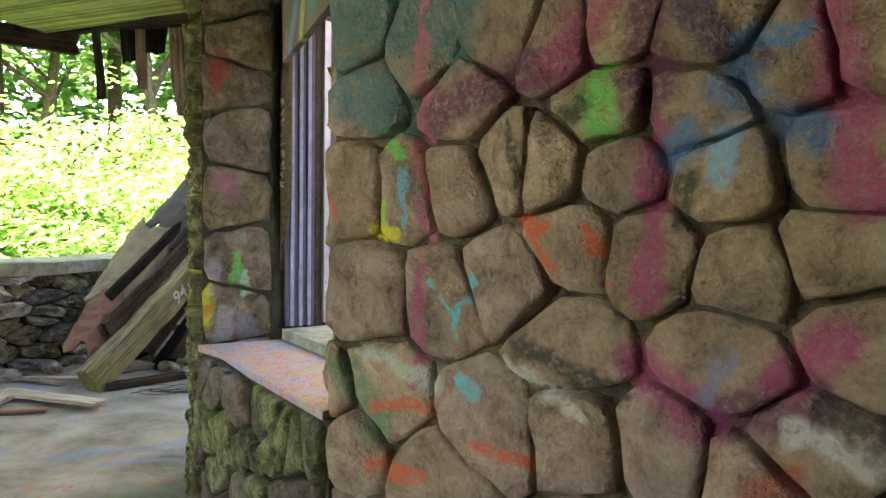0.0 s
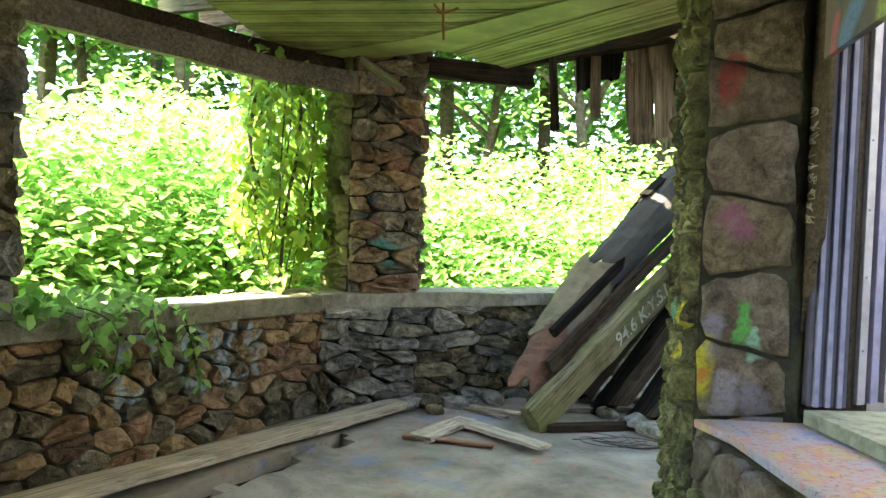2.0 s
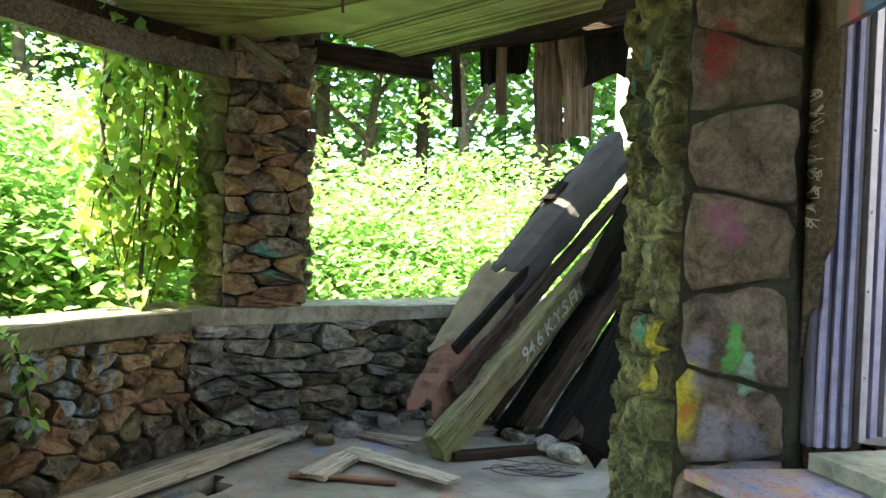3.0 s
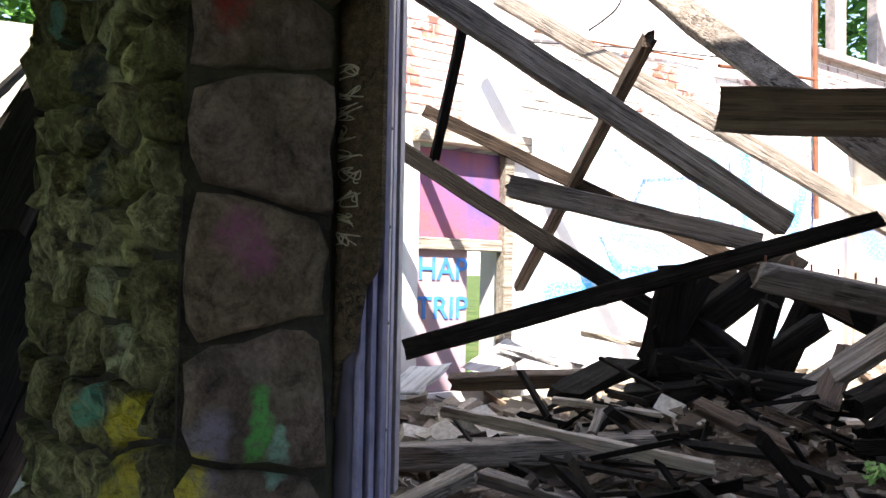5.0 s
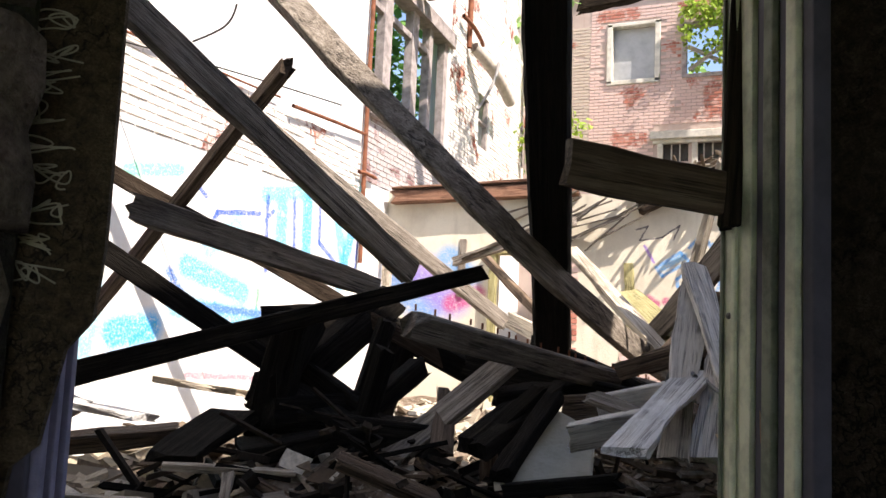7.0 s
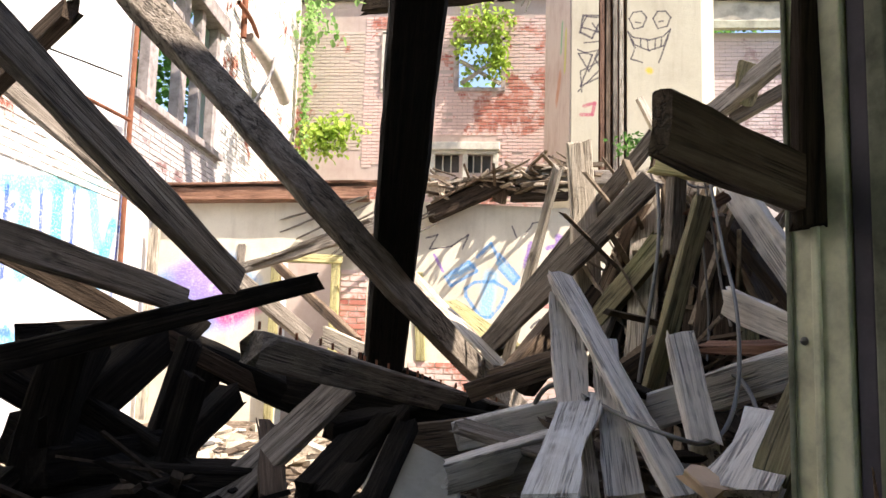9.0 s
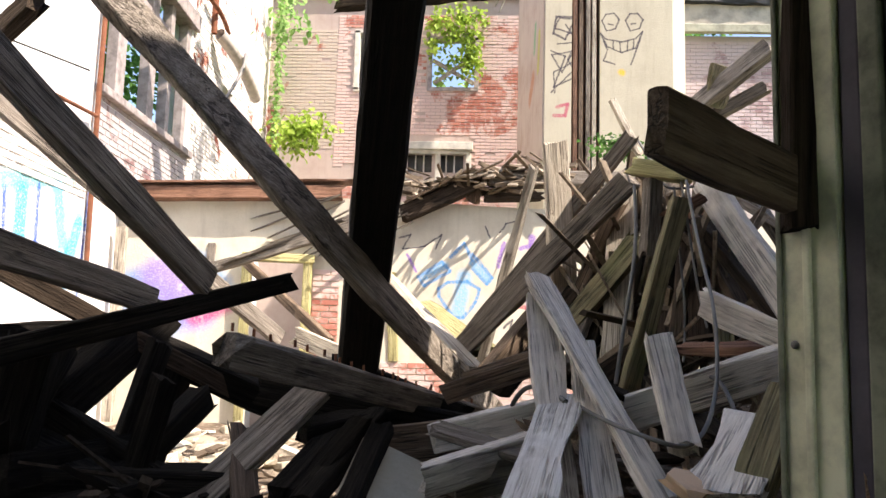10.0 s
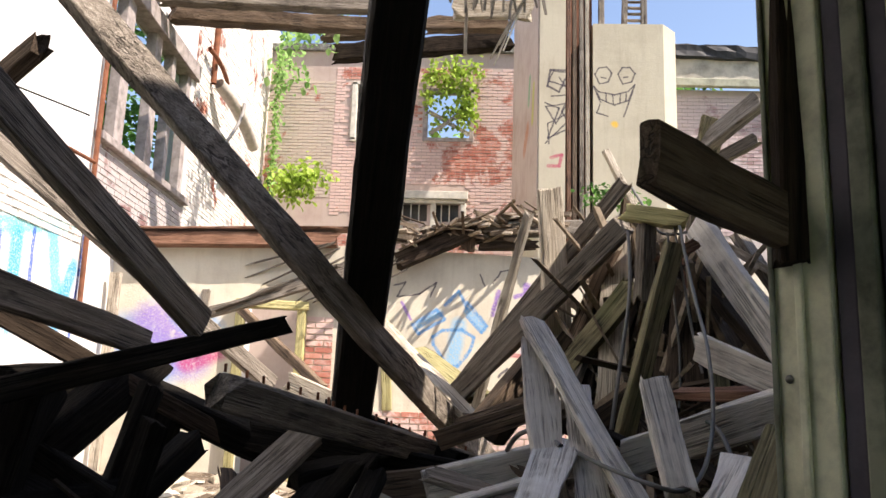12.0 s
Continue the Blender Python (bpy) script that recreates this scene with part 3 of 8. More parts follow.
under = part("wall_under_window", slab([(-1.36, 4.34), (-0.44, 2.98), (-0.12, 3.42), (-0.9, 4.66), (-1.1, 4.56)], -0.9, 0.585), MORTAR)
tagged(under, "stone wall under the window", "wall", kind="structure")
rubble(under, [(-1.38, 4.36), (-0.44, 2.98)], -0.6, 0.58, [SIDE_STONE, PIER_STONE], -1, size=(0.3, 0.24), bulge=0.05, seed=14)
ledge = part("window_ledge", slab([(-1.41, 4.37), (-1.2, 4.14), (-0.95, 3.72), (-0.47, 2.99), (-0.1, 3.44), (-0.88, 4.66), (-1.09, 4.54)], 0.585, 0.625, 0.008), LEDGE)
tagged(ledge, "stone window ledge stained with blue and pink spray paint", "ledge", kind="structure")

# wall over the window
over = part("wall_over_window", slab([(-1.2, 4.3), (-0.42, 3.06), (-0.12, 3.44), (-0.86, 4.7), (-1.1, 4.56)], 2.7, 3.4), MORTAR)
tagged(over, "stone wall over the window", "wall", kind="structure")
# Two walls added out of view; their heights set how far shade reaches inside.
upper = part("wall_upper", slab([(-1.5, 4.8), (-0.3, 2.95), (1.45, 1.17), (1.67, 1.43), (-0.02, 3.2), (-1.2, 5.05)], 3.4, 6.5), MORTAR)
upper_b = part("wall_upper_low", slab([(1.46, 1.16), (2.5, 0.1), (2.75, 0.35), (1.68, 1.42)], 3.4, 5.0), MORTAR)
tagged(upper_b, "added lower wall out of view that shades the pile", "wall", kind="structure")
tagged(upper, "added wall out of view that keeps sun off the rafters", "wall", kind="structure")

# Added closing wall, never seen, kept low to let skylight onto the pile.
part("house_wall_back", slab([(2.34, 0.06), (2.34, -5.2), (2.7, -5.2), (2.7, 0.3)], -0.9, 4.2), MORTAR)["kind"] = "structure"
settle(HOUSE_SIZE)
Nodes.size = PORCH_SIZE

# ---- porch ----
k = Nodes("worn_concrete", 0.8)
v = k.coord("World")
c = k.ramp(k.noise(v, 2.1, 6.0, 0.65, 0.4), [(0.3, (0.11, 0.095, 0.08)), (0.5, (0.24, 0.215, 0.185)), (0.7, (0.36, 0.325, 0.285))])
c = k.mix(k.mul(k.span(k.noise(v, 1.4, 3.0, 0.6, 1.0), 0.56, 0.66), 0.6), c, (0.14, 0.2, 0.36))
c = k.mix(k.mul(k.span(k.noise(k.coord("World", (1.3, 0.9, 1)), 2.3, 3.0, 0.6, 1.5), 0.6, 0.68), 0.5), c, (0.4, 0.17, 0.12))
c = k.mix(k.mul(k.span(k.noise(k.coord("World", (0.8, 1.4, 1)), 3.3, 3.0, 0.6, 1.5), 0.6, 0.7), 0.4), c, (0.2, 0.3, 0.14))
c = k.mix(k.span(k.noise(v, 30.0, 5.0, 0.75), 0.58, 0.72), c, (0.07, 0.06, 0.05))
k.colour(c).bump(k.noise(v, 18.0, 6.0, 0.7), 0.35, 0.012)
FLOOR = k.mat
bm = bmesh.new()
step = 0.11
verts = {}


def in_hole(x, y):
    w = 0.13 + 0.16 * noise.noise(Vector((y * 2.3, 3, 0))) + 0.12 * noise.noise(Vector((y * 7.0, 9, 0)))
    return 2.6 < y < 5.0 and -3.98 < x < -3.84 + 0.7 * w


for i in range(66):
    for j in range(110):
        x, y = -4.7 + i * step, -3.0 + j * step
        if in_hole(x + step / 2, y + step / 2):
            continue
        if x > -0.7 and y > 3.4 or x > 2.2:
            continue
        f = []
        for a, b in ((0, 0), (1, 0), (1, 1), (0, 1)):
            key = (i + a, j + b)
            if key not in verts:
                px, py = x + a * step, y + b * step
                verts[key] = bm.verts.new((px + noise.noise(Vector((px * 8, py * 8, 1))) * 0.045, py + noise.noise(Vector((px * 8, py * 8, 5))) * 0.045, noise.noise(Vector((px, py, 0))) * 0.012))
            f.append(verts[key])
        bm.faces.new(f)
r = bmesh.ops.extrude_face_region(bm, geom=bm.faces[:])
for q in r["geom"]:
    if isinstance(q, bmesh.types.BMVert):
        q.co.z -= 0.1
floor = part("floor", bm, FLOOR)
tagged(floor, "worn concrete porch floor with paint stains and a broken edge", "floor", kind="structure")
EARTH = plain("dark_earth", (0.03, 0.022, 0.015), 0.95, 0, 0.4)
part("under_floor", slab([(-4.8, -3.1), (3.0, -3.1), (3.0, 9.5), (-4.8, 9.5)], -1.0, -0.75), EARTH)["kind"] = "structure"

# low outer wall
wall_stops = [(0.34, (0.025, 0.021, 0.016)), (0.48, (0.16, 0.135, 0.1)), (0.64, (0.36, 0.31, 0.24))]
scrawl_a, scrawl_u = (-4.45, 1.0), (0.0, 1.0)
SCRAWL = (0.28, 0.38, 0.46)
blue_scrawl = []
for u0, wide in ((2.72, 0.26), (3.15, 0.2), (3.5, 0.24)):
    ring = [(u0 + wide * math.cos(q * 0.9) / 2, 0.58 + 0.2 * math.sin(q * 0.9)) for q in range(7)]
    blue_scrawl += [(*p, *q, 0.024, SCRAWL) for p, q in zip(ring, ring[1:])]
blue_scrawl += [(2.6, 0.76, 2.62, 0.3, 0.024, SCRAWL), (3.32, 0.72, 3.36, 0.4, 0.024, SCRAWL), (3.72, 0.74, 3.66, 0.42, 0.024, SCRAWL)]
LOW_STONE = stone("rubble_stone", wall_stops, paint=(scrawl_a, scrawl_u, blue_scrawl), moss=0.1, tone=(0.45, 1.25))
TAN_STONE = stone("tan_stone", [(0.34, (0.07, 0.045, 0.028)), (0.48, (0.33, 0.22, 0.13)), (0.64, (0.5, 0.36, 0.24))], paint=(scrawl_a, scrawl_u, blue_scrawl), tone=(0.6, 1.15))
PILLAR_TAN = stone("rust_stone", [(0.34, (0.07, 0.04, 0.028)), (0.48, (0.28, 0.16, 0.1)), (0.64, (0.4, 0.26, 0.18))], paint=(scrawl_a, scrawl_u, blue_scrawl), tone=(0.5, 1.1))
GREY_STONE = stone("grey_stone", [(0.34, (0.04, 0.038, 0.036)), (0.48, (0.25, 0.24, 0.23)), (0.64, (0.5, 0.49, 0.46))], tone=(0.5, 1.25))
CAP = stone("cap_stone", [(0.3, (0.12, 0.1, 0.08)), (0.5, (0.33, 0.3, 0.26)), (0.7, (0.5, 0.47, 0.42))], moss=0.2)
W0, W1, W2 = (-4.6, 0.0), (-4.42, 5.35), (-2.3, 8.75)
low_a = part("wall_low", slab([(-4.64, -3.0), W0, W1, (-4.75, 5.55), (-5.0, 0.0), (-5.0, -3.0)], -0.5, 0.8), MORTAR)
tagged(low_a, "low rubble stone porch wall with faded blue scrawl", "wall", kind="structure")
rubble(low_a, [(-4.53, 2.1), W1], 0.0, 0.8, [LOW_STONE, TAN_STONE, LOW_STONE, TAN_STONE, PILLAR_TAN], -1, size=(0.2, 0.125), flat=1.5, bulge=0.045, joint=0.007, seed=21, rough=0.02)
rubble(low_a, [(-4.63, -2.0), (-4.53, 2.1)], 0.0, 0.8, [LOW_STONE], -1, size=(0.4, 0.26), bulge=0.05, seed=22)
low_b = part("wall_low_far", slab([W1, W2, (-2.65, 9.0), (-4.75, 5.55)], -0.5, 0.82), MORTAR)
tagged(low_b, "low grey rubble stone porch wall, partly fallen", "wall", kind="structure")
rubble(low_b, [W1, W2], 0.0, 0.82, [GREY_STONE, LOW_STONE, GREY_STONE], -1, size=(0.28, 0.12), bulge=0.07, joint=0.005, seed=23, rough=0.035, flat=2.3)


def cap(name, outline, z0, z1):
    bm = slab(outline, z0, z1)
    bmesh.ops.subdivide_edges(bm, edges=bm.edges[:], cuts=9, use_grid_fill=True)
    for v in bm.verts:
        n3 = noise.noise(v.co * 4.0) * 0.03 + noise.noise(v.co * 13.0) * 0.012
        v.co.x += n3
        v.co.z += n3 * 0.7
    ob = part(name, bm, CAP)
    return tagged(ob, "weathered stone cap of the low porch wall", "wall cap", kind="structure")


cap("wall_cap", [(-4.62, -3.0), (-4.36, 5.33), (-4.86, 5.66), (-5.12, -3.0)], 0.8, 0.92)
cap("wall_cap_far", [(-4.36, 5.33), (-2.2, 8.72), (-2.7, 9.06), (-4.86, 5.66)], 0.82, 0.93)


# mossy: other stones for the last face only, to colour one side as lit.
def stone_column(name, plan, z0, z1, mats, seed, size, bulge, label, mossy=None):
    ob = part(name, slab(plan, z0, z1), MORTAR)
    tagged(ob, label, "pillar", kind="structure")
    n = len(plan)
    for i in range(n):
        rubble(ob, [plan[i], plan[(i + 1) % n]], z0, z1, mossy if mossy and i == n - 1 else mats, -1, size=size, bulge=bulge, joint=0.005, seed=seed + i, rough=0.03, flat=2.3)
    return ob


# Greener stone for the far pillar's left face: its light is in the colour.
LIT_SIDE_STONE = stone("green_lit_stone", [(0.3, (0.07, 0.07, 0.03)), (0.5, (0.26, 0.25, 0.12)), (0.7, (0.42, 0.4, 0.22))], moss=0.6)
PILLAR_PAINT = stone("pillar_stone", wall_stops, paint=((-4.35, 5.6), (0.53, 0.85), [(0.25, 1.3, 0.35, 1.22, 0.08, (0.05, 0.3, 0.25)), (0.2, 1.6, 0.22, 1.4, 0.05, (0.3, 0.12, 0.1)), (0.4, 1.95, 0.45, 1.85, 0.1, (0.42, 0.2, 0.15)), (0.1, 1.75, 0.15, 1.6, 0.08, (0.08, 0.12, 0.16))]), tone=(0.5, 1.3))
stone_column("pillar_far", [(-4.36, 5.62), (-4.02, 6.12), (-4.5, 6.5), (-4.88, 6.0)], 0.93, 3.3, [PILLAR_PAINT, TAN_STONE, PILLAR_PAINT, PILLAR_TAN], 31, (0.22, 0.13), 0.06, "rubble stone porch pillar with a yellow-green lit side and faint paint", [LIT_SIDE_STONE])
stone_column("pillar_near", [(-4.5, 2.5), (-4.47, 2.98), (-4.98, 3.02), (-5.0, 2.52)], 0.92, 3.3, [LOW_STONE, GREY_STONE], 41, (0.26, 0.2), 0.06, "rubble stone porch pillar in shade")

# ceiling of narrow boards
k = Nodes("beadboard", 0.6)
v = k.coord("World")
c = k.ramp(k.noise(v, 2.4, 5.0, 0.6), [(0.3, (0.17, 0.165, 0.065)), (0.55, (0.31, 0.3, 0.13)), (0.75, (0.4, 0.39, 0.19))])
c = k.mix(k.mul(k.span(k.noise(v, 9.0, 5.0, 0.7), 0.5, 0.7), 0.5), c, (0.18, 0.19, 0.08))
tone = k.n("MapRange", [(0, k.random(True)), (1, 0), (2, 1), (3, 0.5), (4, 1.15)]).outputs[0]
c = k.mix(1.0, c, k.n("CombineXYZ", [(0, tone), (1, tone), (2, tone)]).outputs[0], "MULTIPLY")
k.colour(c).bump(k.noise(v, 25.0, 4.0), 0.2, 0.006)
BEADBOARD = k.mat
CEIL = 2.8


def board_field(outline, along, pitch, z):
    """Boards of one pitch laid along a direction, cut to a plan outline."""
    d = Vector(along).normalized()
    nrm = Vector((-d.y, d.x))
    lo = min(nrm.dot(Vector(p)) for p in outline)
    hi = max(nrm.dot(Vector(p)) for p in outline)
    bm = bmesh.new()
    s = lo
    while s < hi:
        poly = clip(clip(list(outline), nrm.x, nrm.y, s + pitch - 0.013), -nrm.x, -nrm.y, -s)
        s += pitch
        if len(poly) < 3:
            continue
        dz = 0.004 * math.sin(s * 91.0)
        low = [bm.verts.new((x, y, z + dz)) for x, y in poly]
        top = [bm.verts.new((x, y, z + 0.022)) for x, y in poly]
        bm.faces.new(low)
        bm.faces.new(top[::-1])
        for i in range(len(poly)):
            j = (i + 1) % len(poly)
            bm.faces.new((low[i], top[i], top[j], low[j]))
    return bm


ceil_a = part("ceiling", board_field([(-4.25, 3.3), (-4.35, 4.1), (-4.85, 5.4), (-4.45, 5.75), (-3.6, 5.6), (-1.72, 4.9), (-1.5, 4.2), (-1.2, 3.45), (-0.45, 2.32), (1.3, 0.4), (1.3, -2.8), (-4.25, -2.8)], (0.93, 0.36), 0.055, CEIL), BEADBOARD)
tagged(ceil_a, "green-tinged beadboard porch ceiling", "ceiling", kind="structure")
ceil_b = part("ceiling_far", board_field([(-3.7, 5.6), (-3.45, 6.5), (-1.85, 5.65), (-1.65, 4.95)], (0.9, -0.44), 0.055, CEIL + 0.01), BEADBOARD)
tagged(ceil_b, "green-tinged beadboard porch ceiling with a broken end", "ceiling", kind="structure")
ceil_c = part("ceiling_band", slab([(-4.8, 5.42), (-4.44, 5.74), (-3.6, 5.66), (-1.66, 4.93), (-1.62, 4.66), (-3.6, 5.3)], CEIL - 0.014, CEIL - 0.004), BEADBOARD)
tagged(ceil_c, "plain board across the porch ceiling", "ceiling", kind="structure")
roof = part("roof", slab([(-5.2, -3.7), (-5.15, 5.6), (-3.5, 6.7), (-1.7, 5.6), (-1.2, 3.9), (-0.4, 2.7), (1.6, 0.5), (2.2, 0.5), (2.2, -3.7)], 3.3, 3.42), DARK_WOOD)
# Slab added above the collapsed corner to keep sun off the roofing felt.
part("roof_remnant", slab([(-2.7, 8.3), (-1.0, 7.6), (-1.2, 5.55), (-3.0, 6.6)], 3.3, 3.4), DARK_WOOD)["kind"] = "structure"
tagged(roof, "dark timber porch roof", "roof", kind="structure")
# Wall added behind the camera to block light from the porch's end.
part("porch_end_wall", slab([(-5.1, -3.2), (2.8, -3.2), (2.8, -3.0), (-5.1, -3.0)], -0.5, 3.3), MORTAR)["kind"] = "structure"

settle(PORCH_SIZE)
Nodes.size = HOUSE_SIZE

# ---- window frame ----
VIOLET = plain("violet_sash_paint", (0.3, 0.28, 0.4), 0.5, 0, 0.25, 14)
SASH = plain("white_sash_paint", (0.42, 0.39, 0.41), 0.5, 0, 0.22, 11)
DARK_TRIM = plain("dark_track", (0.1, 0.09, 0.12), 0.6)
SILL_WOOD = plain("green_grey_sill_paint", (0.24, 0.25, 0.19), 0.7, 0, 0.45, 13)
F0, F1 = Vector((-0.92, 4.62, 0)), Vector((-0.12, 3.42, 0))
FU = (F1 - F0).normalized()
FN = Vector((-FU.y, FU.x, 0))
FL = (F1 - F0).length


def fpt(u, d, z):
    return F0 + FU * u + FN * d + Vector((0, 0, z))


def fbox(name, u0, u1, d0, d1, z0, z1, mat, parent, label="", bev=0.004):
    bm = slab([tuple(fpt(u, d, 0).xy) for u, d in ((u0, d0), (u1, d0), (u1, d1), (u0, d1))], z0, z1, bev)
    return part(name, bm, mat, parent, label)


win = tagged(new("window_1"), "wide open window with white and violet sliding sash tracks", "window", kind="structure")
fbox("sill", 0.0, FL, -0.06, 0.34, 0.625, 0.69, SILL_WOOD, win, "dusty painted wooden sill")
fbox("head", 0.0, FL, -0.02, 0.3, 2.6, 2.7, DARK_WOOD, win)
TB0, TB1 = Vector((-0.965, 4.675, 0)), Vector((-0.8, 4.76, 0))
TBU = (TB1 - TB0).normalized()
TBN = Vector((TBU.y, -TBU.x, 0))


def quad_post(name, plan, z0, z1, mat, label=""):
    return part(name, slab(plan, z0, z1, 0.004), mat, win, label)


for i, m in enumerate((DARK_TRIM, VIOLET, DARK_TRIM, VIOLET, DARK_TRIM, VIOLET, DARK_TRIM)):
    a, b = TB0 + TBU * (0.0265 * i), TB0 + TBU * (0.0265 * i + 0.0235)
    out = TBN * (0.0 if i % 2 == 0 else 0.018)
    quad_post("track", [tuple((a + out).xy), tuple((b + out).xy), tuple((b - TBN * 0.1).xy), tuple((a - TBN * 0.1).xy)], 0.69, 2.6, m)
M0, M1 = Vector((-0.76, 4.86, 0)), Vector((-0.6, 5.07, 0))
MS = Vector((-0.043, 0.033, 0))
for f0, f1, m, back in ((0.0, 0.2, SASH, 0.0), (0.22, 0.34, DARK_TRIM, 0.5), (0.36, 0.56, VIOLET, 0.1), (0.58, 0.68, DARK_TRIM, 0.5), (0.7, 1.0, SASH, 0.0)):
    a, b = M0.lerp(M1, f0) + MS * back, M0.lerp(M1, f1) + MS * back
    quad_post("mullion", [tuple(a.xy), tuple(b.xy), tuple((b + MS * 1.4).xy), tuple((a + MS * 1.4).xy)], 0.69, 2.6, m, "white post with screw heads" if m is SASH else "")
PALE_JAMB = plain("pale_green_jamb_paint", (0.8, 0.78, 0.58), 0.6, 0, 0.3, 12)
fbox("bead", FL - 0.06, FL - 0.05, -0.012, 0.003, 0.69, 2.6, PALE_JAMB, win)
fbox("bead", FL - 0.058, FL - 0.05, 0.044, 0.055, 0.69, 2.6, SILL_WOOD, win)
fbox("jamb", FL - 0.05, FL - 0.01, -0.06, 0.055, 0.69, 2.6, PALE_JAMB, win, "pale green painted jamb")
for i, (d, m) in enumerate(((-0.1, DARK_TRIM), (-0.14, SILL_WOOD), (-0.18, DARK_TRIM), (-0.22, PALE_JAMB), (-0.26, DARK_TRIM))):
    fbox("track", FL - 0.04 - 0.012 * (i % 2), FL, d, d + 0.035, 0.69, 2.6, m, win)
# Dark fillers added on both sides, where light leaked past the frame.
quad_post("casing", [(-1.06, 4.84), (-0.96, 4.72), (-0.8, 4.8), (-0.72, 5.08), (-1.05, 5.0)], 0.6, 2.7, DARK_WOOD, "dark filler board closing the gap beside the window frame")
quad_post("casing", [tuple(fpt(FL - 0.005, -0.24, 0).xy), tuple(fpt(FL - 0.005, 0.05, 0).xy), tuple(fpt(FL + 0.2, 0.05, 0).xy), (-0.05, 3.15), (-0.40, 2.97)], 0.6, 2.7, DARK_WOOD, "dark filler board closing the gap beside the window frame")
SCREW = plain("screw_steel", (0.3, 0.28, 0.26), 0.4, 0.8)
for z in (0.95, 1.3, 1.62, 1.95):
    bm = bmesh.new()
    bmesh.ops.create_uvsphere(bm, u_segments=10, v_segments=6, radius=0.007, matrix=Matrix.Translation((-0.748, 4.876, z)))
    part("screw", bm, SCREW, win)
for z in (1.0, 1.55, 2.05):
    bm = bmesh.new()
    bmesh.ops.create_uvsphere(bm, u_segments=10, v_segments=6, radius=0.008, matrix=Matrix.Translation(fpt(FL - 0.05, 0.025, z)))
    part("screw", bm, SCREW, win)
bm = bmesh.new()
side = [(0, 1.05), (0.05, 1.0), (0.08, 1.04), (0.1, 1.2), (0.14, 1.24), (0.17, 1.42), (0.21, 1.48), (0.22, 1.62), (0.22, 2.68), (0, 2.68)]
B0, BU, BN = Vector((-1.035, 4.79, 0)), Vector((0.58, -0.985, 0)), Vector((-0.862, -0.507, 0))
lo = [bm.verts.new(B0 + BU * u + Vector((0, 0, z))) for u, z in side]
hi = [bm.verts.new(B0 + BU * u + BN * 0.02 + Vector((0, 0, z))) for u, z in side]
bm.faces.new(lo[::-1])
bm.faces.new(hi)
for i in range(len(side)):
    j = (i + 1) % len(side)
    bm.faces.new((lo[i], lo[j], hi[j], hi[i]))
scribble_board = part("broken_board", bm, wood("stained_plank", (0.018, 0.013, 0.008), (0.085, 0.06, 0.034), (0.17, 0.125, 0.075), 0.85))
tagged(scribble_board, "broken stained board beside the window with pale scribbles", "board")
lint = part("lintel_board", slab([(-0.95, 4.5), (-0.4, 2.96), (-0.37, 2.98), (-0.92, 4.51)], 2.27, 2.69), plaster("painted_ply", (0.17, 0.13, 0.09), (0.05, 0.06, 0.1), 0.9, paint=((-1.12, 4.47), (0.43, -0.9), [
    (0.3, 2.3, 0.5, 2.45, 0.07, (0.12, 0.22, 0.4)), (0.7, 2.3, 0.8, 2.5, 0.06, (0.35, 0.42, 0.15)), (1.0, 2.4, 1.3, 2.5, 0.1, (0.08, 0.2, 0.25)), (0.15, 2.25, 0.2, 2.4, 0.04, (0.4, 0.1, 0.12))])))
tagged(lint, "spray-painted plywood board over the window", "board")
hung = thing("hanging_frame_piece", (-0.15, 3.47, 1.76), "broken window frame piece with a short board, hanging at the jamb", "frame piece")
for nm, a, b, w, h in (("upright", (-0.15, 3.475, 1.745), (-0.13, 3.45, 2.3), 0.05, 0.055), ("short_board", (-0.445, 3.79, 1.855), (-0.15, 3.485, 1.83), 0.035, 0.1)):
    ob = timber(nm, a, b, w, h, DARK_WOOD if nm == "upright" else BROWN_WOOD, "", jag=(0.015, 0.0), parent=hung)
    ob.matrix_parent_inverse = Matrix.Translation((0.15, -3.47, -1.76))

# ---- the roofless house ----
WHITE_CYAN, DEEP_BLUE, LILAC = (0.09, 0.5, 0.7), (0.03, 0.1, 0.45), (0.3, 0.16, 0.6)
L_A, L_U = (-0.5, 7.875), (0.99756, 0.0698)
WHITEWASH = plaster("whitewash", (0.8, 0.79, 0.77), (0.55, 0.5, 0.45), 0.35)
